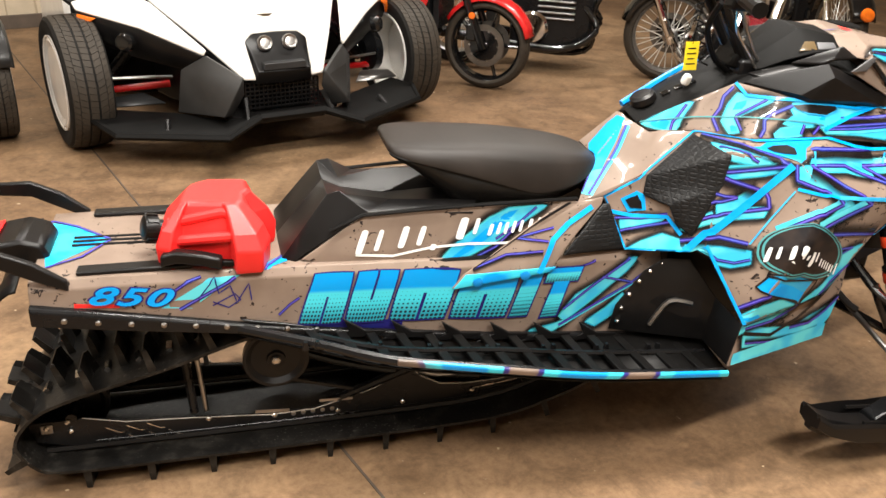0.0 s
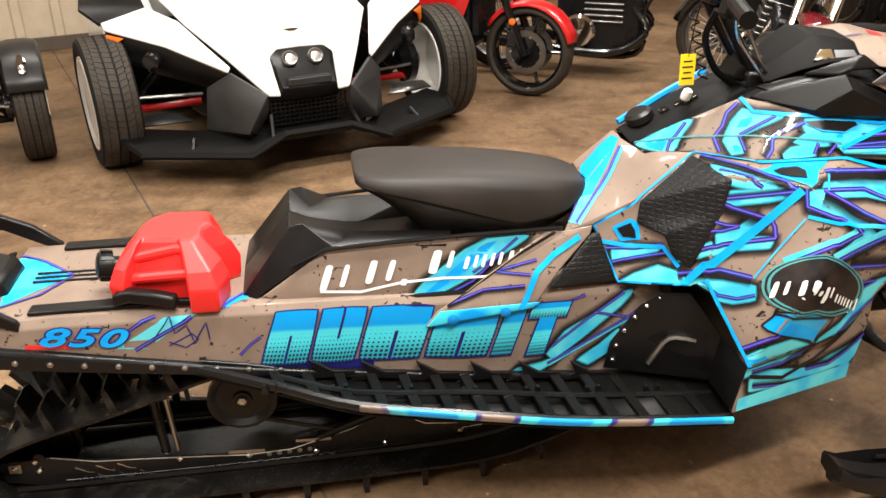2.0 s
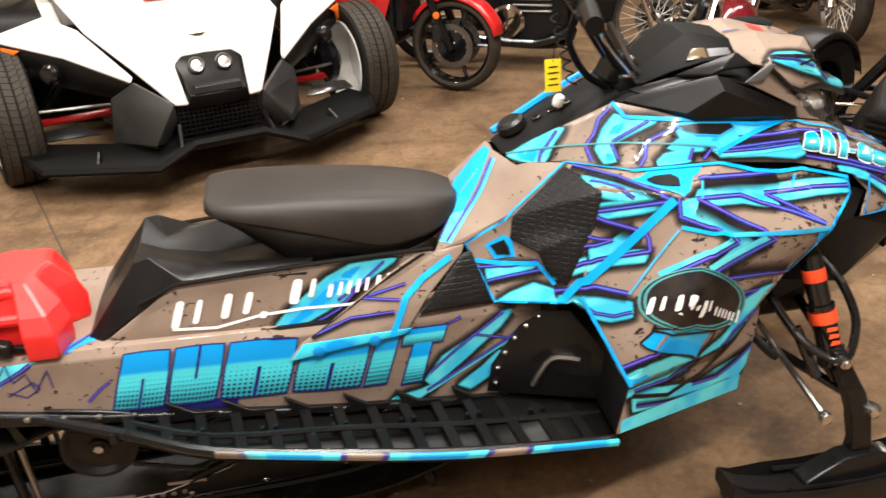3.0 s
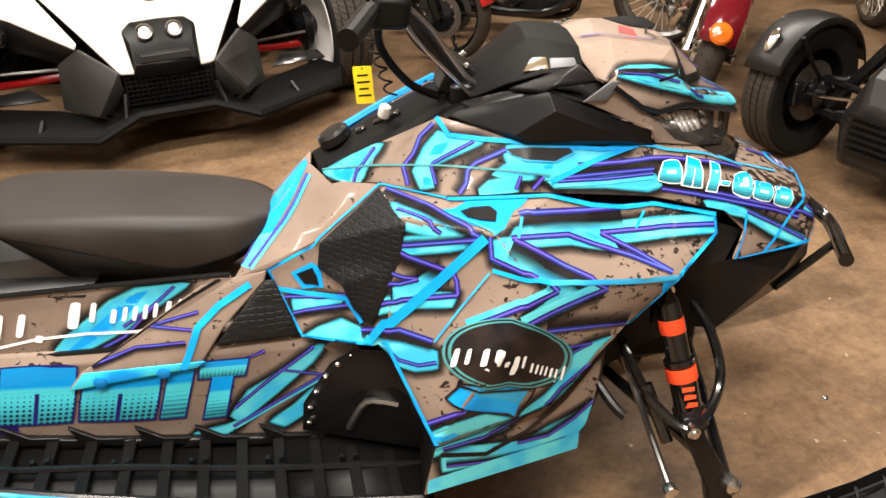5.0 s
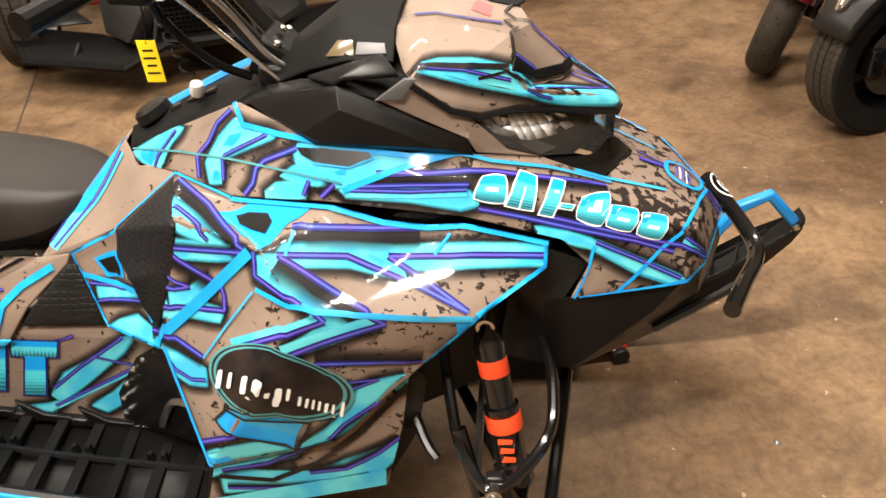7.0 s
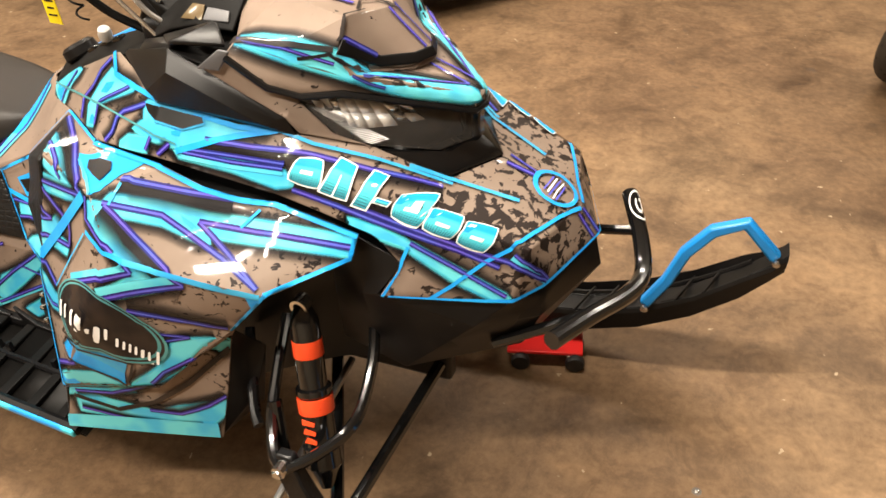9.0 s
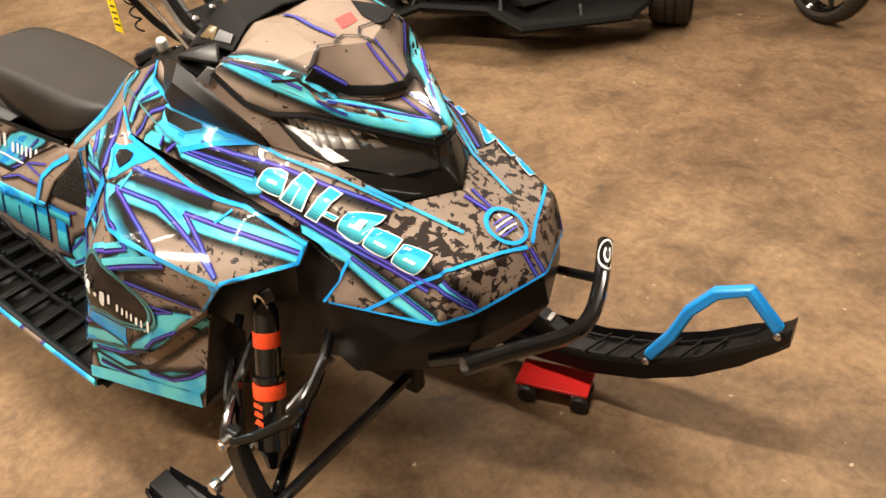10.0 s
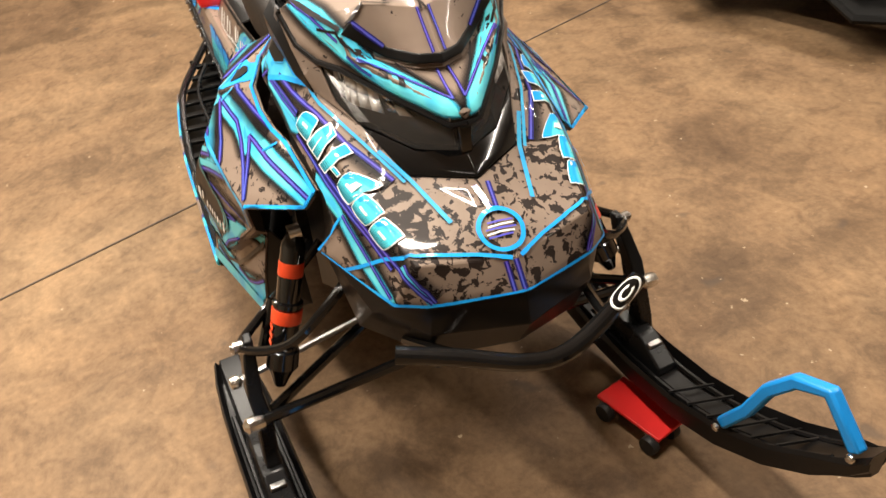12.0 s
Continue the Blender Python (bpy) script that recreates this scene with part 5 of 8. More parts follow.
soft_black = fading("airbrushed_black_ink", ((0.006, 0.005, 0.006), (0.012, 0.010, 0.010)), [(0.0, 1.0), (0.35, 0.9), (1.0, 0.0)])
soft_cyan = fading("airbrushed_cyan_ink", ((0.11, 0.56, 0.64), (0.05, 0.43, 0.64)), [(0.0, 0.0), (0.14, 1.0), (0.86, 1.0), (1.0, 0.0)])
edge_cyan = fading("fading_cyan_ink", ((0.09, 0.60, 0.66), (0.04, 0.46, 0.68)), [(0.0, 1.0), (1.0, 0.0)])
ink_sky = ink("light_blue_ink", (0.022, 0.28, 0.57), (0.04, 0.35, 0.60))
ink_lilac = ink("lilac_ink", (0.10, 0.075, 0.46), (0.075, 0.10, 0.50))


def letter_material(name, top, middle, low):
    """Block colours that run from top to foot, breaking into dots of dark ink."""
    m, t, b = nodes(name)
    uv = t.nodes.new("ShaderNodeUVMap")
    sep = t.nodes.new("ShaderNodeSeparateXYZ")
    t.links.new(uv.outputs["UV"], sep.inputs[0])
    base = ramp(t, sep.outputs[1], [(0.10, low), (0.42, middle), (0.62, middle), (0.68, top)])
    v = t.nodes.new("ShaderNodeTexVoronoi")
    v.voronoi_dimensions = "2D"
    v.inputs["Scale"].default_value = 12.0
    v.inputs["Randomness"].default_value = 0.0
    t.links.new(uv.outputs["UV"], v.inputs["Vector"])
    dot = t.nodes.new("ShaderNodeMath")
    dot.operation = "MULTIPLY_ADD"
    t.links.new(sep.outputs[1], dot.inputs[0])
    dot.inputs[1].default_value = 0.62
    t.links.new(v.outputs["Distance"], dot.inputs[2])
    mask = ramp(t, dot.outputs[0], [(0.40, (1, 1, 1)), (0.44, (0, 0, 0))])
    t.links.new(mix(t, mask, base, (0.01, 0.02, 0.03)), b.inputs["Base Color"])
    b.inputs["Roughness"].default_value = 0.45
    b.inputs["Specular IOR Level"].default_value = 0.14
    b.inputs["Coat Weight"].default_value = 0.28
    b.inputs["Coat Roughness"].default_value = 0.035
    return m


block_ink = letter_material("block_letter_ink", (0.005, 0.30, 0.76), (0.07, 0.58, 0.70), (0.03, 0.28, 0.36))
LAID = [0]


class Skin:
    """The outer face of a panel, to lay graphics on."""

    def __init__(self, ob):
        me = ob.data
        self.ob = ob
        self.tree = BVHTree.FromPolygons([v.co.copy() for v in me.vertices], [tuple(p.vertices) for p in me.polygons])

    def at(self, p):
        q, n, _, _ = self.tree.find_nearest(Vector(p))
        if n.dot(q - Vector((q.x, 0, 0.45))) < 0:
            n = -n
        return q, n


def strip(bm, uv, skin, pts, a, b, lift, slot):
    """One ribbon along the points, from a to b metres left of the line."""
    rows, line = [], []
    cells = max(2, int(abs(b - a) / 0.008) + 1)
    for p, q in zip(pts, pts[1:]):
        p, q = Vector(p), Vector(q)
        n = max(1, int((q - p).length / 0.008))
        line += [p.lerp(q, k / n) for k in range(n)]
    line.append(Vector(pts[-1]))
    for i, p in enumerate(line):
        d = (line[min(i + 1, len(line) - 1)] - line[max(i - 1, 0)]).normalized()
        q, n = skin.at(p)
        left = n.cross(d).normalized()
        row = []
        for k in range(cells + 1):
            r, m = skin.at(q + left * (a + (b - a) * k / cells))
            row.append(bm.verts.new(r + m * lift))
        rows.append(row)
    for i, (r, s) in enumerate(zip(rows, rows[1:])):
        for k in range(cells):
            f = bm.faces.new((r[k], r[k + 1], s[k + 1], s[k]))
            f.material_index = slot
            f.smooth = True
            for loop, v in zip(f.loops, (k / cells, (k + 1) / cells, (k + 1) / cells, k / cells)):
                loop[uv].uv = (i / 10, v)


def corners(pts):
    """Splits a line at its sharp turns."""
    runs, run = [], [pts[0]]
    for i in range(1, len(pts)):
        run.append(pts[i])
        if 0 < i < len(pts) - 1:
            u, v = Vector(pts[i]) - Vector(pts[i - 1]), Vector(pts[i + 1]) - Vector(pts[i])
            if u.angle(v, 0) > radians(65):
                runs.append(run)
                run = [pts[i]]
    return runs + [run]


def flip(pts):
    return [(x, -y, z) for x, y, z in pts]


def place(bm, name, skin, mats):
    me = bpy.data.meshes.new(name)
    bm.to_mesh(me)
    bm.free()
    for m in mats:
        me.materials.append(m)
    ob = new(name, me)
    ob.parent = skin.ob
    LAID[0] += 1
    return ob


def stripe(skin, pts, w, cl=0.0, cr=0.0, bl=0.0, br=0.0):
    """A dark double line with a lilac core; cyan (c) and airbrushed black (b) may lie to its left (l) and right (r)."""
    bm = bmesh.new()
    uv = bm.loops.layers.uv.new("UVMap")
    up = LAID[0] * 2e-6
    for run in corners(pts):
        if bl:
            strip(bm, uv, skin, run, cl, cl + bl + w / 2, 0.0018 + up, 0)
        if br:
            strip(bm, uv, skin, run, -cr, -cr - br - w / 2, 0.0018 + up, 0)
        if cl or cr:
            strip(bm, uv, skin, run, -cr - (w / 2 if cr else 0), cl + (w / 2 if cl else 0), 0.0022 + up, 1)
        strip(bm, uv, skin, run, -w / 2, w / 2, 0.0028 + up, 2)
        strip(bm, uv, skin, run, -w * 0.17, w * 0.17, 0.0032 + up, 3)
    return place(bm, "stripe", skin, (soft_black, soft_cyan, ink_violet, ink_lilac))


def band(skin, pts, w, material):
    bm = bmesh.new()
    uv = bm.loops.layers.uv.new("UVMap")
    strip(bm, uv, skin, pts, -w / 2, w / 2, 0.0034 + LAID[0] * 2e-6, 0)
    return place(bm, "trim_line", skin, (material,))


def patch(skin, pts, material, lift=0.0014, name="colour_patch"):
    """A filled outline."""
    p = [Vector(q) for q in pts]
    c = sum(p, Vector()) / len(p)
    n = Vector()
    for a, b in zip(p, p[1:] + p[:1]):
        n += (a - c).cross(b - c)
    n.normalize()
    u = (p[1] - p[0]).normalized()
    u = (u - n * u.dot(n)).normalized()
    v = n.cross(u)
    bm = bmesh.new()
    flat = [((q - c).dot(u), (q - c).dot(v)) for q in p]
    bm.faces.new([bm.verts.new((x, y, 0)) for x, y in flat])
    for axis in (0, 1):
        lo, hi = min(f[axis] for f in flat), max(f[axis] for f in flat)
        for g in np.arange(lo + 0.008, hi, 0.008):
            co, no = [0, 0, 0], [0, 0, 0]
            co[axis], no[axis] = float(g), 1
            bmesh.ops.bisect_plane(bm, geom=bm.verts[:] + bm.edges[:] + bm.faces[:], plane_co=co, plane_no=no)
    bmesh.ops.triangulate(bm, faces=bm.faces)
    for q in bm.verts:
        near = [1 / (1e-6 + (q.co.x - x) ** 2 + (q.co.y - y) ** 2) for x, y in flat]
        bulge = sum(w * (o - c).dot(n) for w, o in zip(near, p)) / sum(near)
        r, m = skin.at(c + u * q.co.x + v * q.co.y + n * bulge)
        q.co = r + m * (lift + LAID[0] * 2e-6)
    for f in bm.faces:
        f.smooth = True
    return place(bm, name, skin, (material,))


def rim(skin, pts, w, material, lift, name):
    """Ink that fades outwards round a filled outline, in one closed ribbon."""
    bm = bmesh.new()
    uv = bm.loops.layers.uv.new("UVMap")
    p = [Vector(q) for q in pts]
    c = sum(p, Vector()) / len(p)
    turn = sum(((a - c).cross(b - c) for a, b in zip(p, p[1:] + p[:1])), Vector())
    side = -1 if turn.dot(skin.at(c)[1]) > 0 else 1
    line = []
    for a, b in zip(p, p[1:] + p[:1]):
        n = max(1, int((b - a).length / 0.008))
        line += [a.lerp(b, k / n) for k in range(n)]
    cells, up, rows = max(2, int(w / 0.008)), lift + LAID[0] * 2e-6, []
    for i, q in enumerate(line):
        d = (line[(i + 1) % len(line)] - line[i - 1]).normalized()
        q, n = skin.at(q)
        out = n.cross(d).normalized() * side
        row = []
        for k in range(cells + 1):
            r, m = skin.at(q + out * (w * k / cells))
            row.append(bm.verts.new(r + m * up))
        rows.append(row)
    for r, t in zip(rows, rows[1:] + rows[:1]):
        for k in range(cells):
            f = bm.faces.new((r[k], r[k + 1], t[k + 1], t[k]))
            f.smooth = True
            for loop, v in zip(f.loops, (k / cells, (k + 1) / cells, (k + 1) / cells, k / cells)):
                loop[uv].uv = (0.0, v)
    return place(bm, name, skin, (material,))


def cyan(skin, pts):
    """A cyan field with a soft edge in airbrushed black."""
    rim(skin, pts, 0.024, soft_black, 0.0009, "airbrush")
    rim(skin, pts, 0.007, edge_cyan, 0.0013, "airbrush")
    return patch(skin, pts, ink_cyan, 0.0014)


def opening(skin, pts):
    """A black vent mouth."""
    return patch(skin, pts, black_plastic, 0.0040, "vent_mouth")


def block(skin, four, material, border, grow=0.0025, slit=0, lift=0.0045):
    """A slanted block with a border, standing where a name is printed. Corners: top left, top right, foot right, foot left."""
    tl, tr, fr, fl = (Vector(q) for q in four)

    soft = 0.22 if slit == 3 else 0.06 if slit else 0.0

    def sheet(u0, u1, v0, v1, up, mat, name):
        bm = bmesh.new()
        uv = bm.loops.layers.uv.new("UVMap")
        nu, nv = 6, 7
        grid = []
        for j in range(nv + 1):
            row = []
            for i in range(nu + 1):
                a, b = u0 + (u1 - u0) * i / nu, v0 + (v1 - v0) * j / nv
                x, y = 2 * a - 1, 2 * b - 1
                x, y = x * math.sqrt(max(0.0, 1 - soft * y * y)), y * math.sqrt(max(0.0, 1 - soft * x * x))
                q, n = skin.at((fl.lerp(fr, (x + 1) / 2)).lerp(tl.lerp(tr, (x + 1) / 2), (y + 1) / 2))
                row.append((bm.verts.new(q + n * (up + LAID[0] * 2e-6)), (a, b)))
            grid.append(row)
        for j in range(nv):
            for i in range(nu):
                k = [grid[j][i], grid[j][i + 1], grid[j + 1][i + 1], grid[j + 1][i]]
                f = bm.faces.new([x[0] for x in k])
                f.smooth = True
                for loop, x in zip(f.loops, k):
                    loop[uv].uv = x[1]
        return place(bm, name, skin, (mat,))

    gu, gv = grow / max(0.01, (tr - tl).length), grow / max(0.01, (tl - fl).length)
    if border:
        sheet(-gu, 1 + gu, -gv, 1 + gv, lift - 0.0005, border, "block_border")
    sheet(0, 1, 0, 1, lift, material, "printed_block")
    if slit and border:
        a, b = ((0.47, 0.53), (0.0, 0.55)) if slit == 1 else ((0.47, 0.53), (0.45, 1.0)) if slit == 2 else ((0.3, 0.72), (0.42, 0.58))
        sheet(a[0], a[1], b[0], b[1], lift + 0.0005, border, "block_slit")


def oval(skin, centre, ends, inner, outer, material, lift):
    """A ring or disc on a bent panel; ends: the middle of its right, top, left and foot."""
    c, right, top, left, foot = (Vector(q) for q in (centre, *ends))
    bm = bmesh.new()
    rows = []
    for k in range(9):
        f = inner + (outer - inner) * k / 8
        row = []
        for a in np.linspace(0, 2 * math.pi, 48, endpoint=False):
            x, y = math.cos(a), math.sin(a)
            q, n = skin.at(c + f * (abs(x) * ((right if x > 0 else left) - c) + abs(y) * ((top if y > 0 else foot) - c)))
            row.append(bm.verts.new(q + n * (lift + LAID[0] * 2e-6)))
        rows.append(row)
    for r, s in zip(rows, rows[1:]):
        for k in range(48):
            f = bm.faces.new((r[k], r[(k + 1) % 48], s[(k + 1) % 48], s[k]))
            f.smooth = True
    return place(bm, "oval_print", skin, (material,))


right_side, left_side, hood_skin, cowl_skin = Skin(panels[0]), Skin(panels[1]), Skin(hood), Skin(cowl)
tunnel_skin, seat_skin, tank_skin, brace_skin = Skin(tunnel), Skin(SEAT_PANEL), Skin(tank_cover), Skin(BRACE)
way = [(1.66, 0.016, 1.109), (1.666, 0.053, 1.103), (1.696, 0.038, 1.1), (1.693, 0, 1.106)]
patch(cowl_skin, way, red_plastic)
patch(tunnel_skin, [(-0.469, 0.129, 0.599), (-0.419, 0.103, 0.601), (-0.316, 0.004, 0.602), (-0.367, -0.049, 0.601), (-0.443, -0.127, 0.6), (-0.469, 0.011, 0.599)], ink_mixed)
patch(tunnel_skin, [(-0.194, -0.212, 0.518), (-0.135, -0.209, 0.551), (-0.082, -0.202, 0.582), (-0.009, -0.2, 0.583), (-0.074, -0.209, 0.547), (-0.126, -0.212, 0.511)], ink_cyan)
patch(tunnel_skin, [(0.028, -0.196, 0.588), (0.099, -0.119, 0.591), (0.101, -0.163, 0.591), (0.053, -0.195, 0.589)], ink_blue)
patch(tunnel_skin, [(-0.378, -0.211, 0.547), (-0.28, -0.21, 0.537), (-0.284, -0.211, 0.528), (-0.38, -0.212, 0.537)], red_plastic)
patch(tank_skin, [(0.896, -0.092, 0.749), (0.929, 0.006, 0.796), (0.976, 0.018, 0.852), (0.996, 0.009, 0.878), (1.006, -0.034, 0.878), (0.972, -0.063, 0.816), (0.928, -0.098, 0.761), (0.898, -0.091, 0.752)], ink_blue)
patch(tank_skin, [(0.861, -0.132, 0.708), (0.896, -0.092, 0.749), (0.898, -0.091, 0.752), (0.928, -0.098, 0.761), (0.877, -0.146, 0.707)], ink_cyan)
stripe(hood_skin, [(1.95, -0.011, 0.822), (1.999, -0.004, 0.8)], .010)
stripe(hood_skin, [(1.949, 0.013, 0.823), (2.004, 0.004, 0.798)], .010)
stripe(hood_skin, [(2.077, -0.019, 0.751), (2.105, -0.018, 0.708)], .009)
stripe(hood_skin, [(2.08, -0.003, 0.752), (2.11, -0.002, 0.709)], .009)
stripe(tunnel_skin, [(-0.469, 0.139, 0.599), (-0.403, 0.094, 0.601), (-0.316, 0.004, 0.602)], .008)
stripe(tunnel_skin, [(-0.442, -0.129, 0.6), (-0.37, -0.086, 0.601), (-0.315, -0.002, 0.602)], .008)
stripe(tunnel_skin, [(-0.164, -0.208, 0.557), (-0.131, -0.205, 0.578), (-0.1, -0.2, 0.586)], .008)
stripe(tunnel_skin, [(-0.153, -0.212, 0.511), (-0.087, -0.209, 0.546), (-0.022, -0.203, 0.579)], .009)
stripe(tunnel_skin, [(0.072, -0.213, 0.474), (0.1, -0.211, 0.5), (0.123, -0.21, 0.515)], .007)
stripe(tunnel_skin, [(0.047, -0.194, 0.59), (0.088, -0.139, 0.592), (0.1, -0.127, 0.591)], .007)
stripe(tank_skin, [(0.877, -0.143, 0.709), (0.928, -0.104, 0.757), (0.973, -0.074, 0.805), (1.006, -0.047, 0.862)], .007, cr=.008)
stripe(tank_skin, [(0.863, -0.13, 0.71), (0.894, -0.095, 0.746)], .006)
way = [(2.078, -0.007, 0.754), (2.055, -0.058, 0.763), (2.019, -0.153, 0.772), (1.976, -0.19, 0.753), (1.931, -0.224, 0.72), (1.897, -0.243, 0.698)]
band(hood_skin, way, .0065, ink_blue)
band(hood_skin, flip(way), .0065, ink_blue)
way = [(2.107, 0.015, 0.705), (2.106, -0.013, 0.704), (2.064, -0.137, 0.697), (2.02, -0.198, 0.69), (1.934, -0.231, 0.696), (1.837, -0.266, 0.705)]
band(hood_skin, way, .0055, ink_blue)
band(hood_skin, flip(way), .0055, ink_blue)
way = [(1.861, -0.227, 0.781), (1.847, -0.25, 0.741), (1.829, -0.27, 0.707)]
band(hood_skin, way, .0055, ink_blue)
band(hood_skin, flip(way), .0055, ink_blue)
way = [(1.829, -0.135, 0.867), (1.889, -0.105, 0.833), (1.938, -0.091, 0.815), (1.992, -0.075, 0.793)]
band(hood_skin, way, .008, ink_sky)
band(hood_skin, flip(way), .008, ink_sky)
band(tunnel_skin, [(-0.11, -0.21, 0.534), (-0.07, -0.201, 0.583), (-0.063, -0.209, 0.544), (-0.036, -0.207, 0.562), (-0.023, -0.211, 0.518), (0.007, -0.207, 0.564), (0.011, -0.21, 0.521)], .003, ink_violet)
band(tunnel_skin, [(-0.079, -0.211, 0.514), (-0.026, -0.209, 0.54), (-0.014, -0.21, 0.524), (-0.043, -0.212, 0.506), (-0.078, -0.211, 0.524)], .003, ink_violet)
band(hood_skin, [(2.018, -0.022, 0.788), (2.022, -0.001, 0.79), (2.023, 0.021, 0.787)], .003, ink_lilac)
band(hood_skin, [(2.029, -0.03, 0.783), (2.033, -0.005, 0.784), (2.035, 0.021, 0.781)], .003, ink_lilac)
band(hood_skin, [(2.041, -0.03, 0.776), (2.044, -0.009, 0.777), (2.045, 0.011, 0.776)], .003, ink_lilac)
band(hood_skin, [(2.025, -0.024, 0.785), (2.028, -0.002, 0.787), (2.029, 0.02, 0.784)], .003, ink_white)
band(hood_skin, [(2.036, -0.031, 0.779), (2.038, -0.008, 0.781), (2.041, 0.016, 0.778)], .003, ink_white)
way = [(1.168, -0.205, 0.858), (1.192, -0.229, 0.856), (1.227, -0.260, 0.852), (1.262, -0.296, 0.845), (1.287, -0.312, 0.827), (1.245, -0.294, 0.827), (1.209, -0.279, 0.832), (1.179, -0.261, 0.836)]
cyan(right_side, way)
cyan(left_side, flip(way))
way = [(1.163, -0.260, 0.801), (1.187, -0.274, 0.817), (1.245, -0.295, 0.826), (1.315, -0.321, 0.835), (1.326, -0.328, 0.826), (1.262, -0.309, 0.806), (1.183, -0.281, 0.791), (1.168, -0.269, 0.792)]
cyan(right_side, way)
cyan(left_side, flip(way))
way = [(1.372, -0.331, 0.833), (1.382, -0.320, 0.842), (1.464, -0.308, 0.838), (1.551, -0.299, 0.825), (1.635, -0.286, 0.820), (1.785, -0.251, 0.796), (1.783, -0.268, 0.774), (1.647, -0.311, 0.797), (1.561, -0.322, 0.800), (1.565, -0.330, 0.793), (1.546, -0.331, 0.794), (1.481, -0.329, 0.811), (1.396, -0.340, 0.819)]
cyan(right_side, way)
cyan(left_side, flip(way))
way = [(1.336, -0.333, 0.827), (1.370, -0.334, 0.830), (1.389, -0.349, 0.811), (1.422, -0.370, 0.783), (1.465, -0.382, 0.763), (1.464, -0.386, 0.756), (1.430, -0.387, 0.764), (1.409, -0.382, 0.773), (1.360, -0.358, 0.792), (1.338, -0.346, 0.797)]
cyan(right_side, way)
cyan(left_side, flip(way))
way = [(1.430, -0.388, 0.762), (1.464, -0.386, 0.758), (1.488, -0.387, 0.733), (1.516, -0.384, 0.734), (1.461, -0.393, 0.716), (1.425, -0.400, 0.705), (1.383, -0.410, 0.695), (1.373, -0.410, 0.703), (1.419, -0.398, 0.726), (1.445, -0.391, 0.746)]
cyan(right_side, way)
cyan(left_side, flip(way))
way = [(1.098, -0.282, 0.595), (1.115, -0.289, 0.616), (1.167, -0.336, 0.625), (1.224, -0.371, 0.626), (1.223, -0.379, 0.599), (1.184, -0.361, 0.584), (1.149, -0.338, 0.586), (1.145, -0.333, 0.594)]
cyan(right_side, way)
cyan(left_side, flip(way))
way = [(1.505, -0.383, 0.617), (1.537, -0.374, 0.619), (1.573, -0.357, 0.619), (1.555, -0.337, 0.571), (1.491, -0.391, 0.554), (1.442, -0.407, 0.518), (1.403, -0.411, 0.504), (1.375, -0.413, 0.491), (1.410, -0.412, 0.521), (1.445, -0.404, 0.549), (1.471, -0.395, 0.585), (1.482, -0.390, 0.606)]
cyan(right_side, way)
cyan(left_side, flip(way))
way = [(1.204, -0.412, 0.464), (1.251, -0.424, 0.496), (1.309, -0.420, 0.508), (1.355, -0.414, 0.487), (1.355, -0.396, 0.450), (1.295, -0.405, 0.435), (1.236, -0.414, 0.430), (1.207, -0.417, 0.418), (1.210, -0.421, 0.449)]
cyan(right_side, way)
cyan(left_side, flip(way))
way = [(1.098, -0.251, 0.664), (1.172, -0.302, 0.713), (1.232, -0.324, 0.723), (1.267, -0.342, 0.728), (1.258, -0.345, 0.710), (1.186, -0.314, 0.695), (1.094, -0.255, 0.643)]
cyan(right_side, way)
cyan(left_side, flip(way))
way = [(1.159, -0.294, 0.723), (1.203, -0.305, 0.743), (1.236, -0.309, 0.771), (1.239, -0.313, 0.762), (1.209, -0.313, 0.725), (1.158, -0.299, 0.708)]
cyan(right_side, way)
cyan(left_side, flip(way))
way = [(1.228, -0.414, 0.437), (1.290, -0.408, 0.418), (1.387, -0.392, 0.403), (1.443, -0.382, 0.427), (1.531, -0.360, 0.452), (1.522, -0.363, 0.415), (1.489, -0.373, 0.381), (1.420, -0.387, 0.376), (1.309, -0.408, 0.377), (1.225, -0.422, 0.380), (1.225, -0.419, 0.404)]
cyan(right_side, way)
cyan(left_side, flip(way))
way = [(1.507, -0.312, 0.823), (1.529, -0.314, 0.814), (1.549, -0.322, 0.802), (1.531, -0.322, 0.805), (1.513, -0.318, 0.814)]
patch(right_side, way, ink_sky)
patch(left_side, flip(way), ink_sky)
way = [(1.205, -0.415, 0.460), (1.247, -0.423, 0.475), (1.256, -0.422, 0.464), (1.228, -0.423, 0.455)]
patch(right_side, way, ink_blue)
patch(left_side, flip(way), ink_blue)
way = [(1.161, -0.160, 0.866), (1.234, -0.229, 0.858), (1.272, -0.276, 0.850), (1.317, -0.322, 0.834)]
stripe(right_side, way, .0115, br=.03)
stripe(left_side, flip(way), .0115, bl=.03)
way = [(1.176, -0.229, 0.855), (1.220, -0.267, 0.851), (1.250, -0.294, 0.833)]
stripe(right_side, way, .009)
stripe(left_side, flip(way), .009)
way = [(1.165, -0.262, 0.799), (1.190, -0.279, 0.806), (1.318, -0.324, 0.830)]
stripe(right_side, way, .010, bl=.008)
stripe(left_side, flip(way), .010, br=.008)
way = [(1.162, -0.261, 0.796), (1.188, -0.285, 0.786), (1.266, -0.323, 0.766)]
stripe(right_side, way, .011, br=.028)
stripe(left_side, flip(way), .011, bl=.028)
way = [(1.266, -0.323, 0.766), (1.272, -0.332, 0.752), (1.272, -0.343, 0.729), (1.171, -0.305, 0.705), (1.100, -0.254, 0.659)]
stripe(right_side, way, .011)
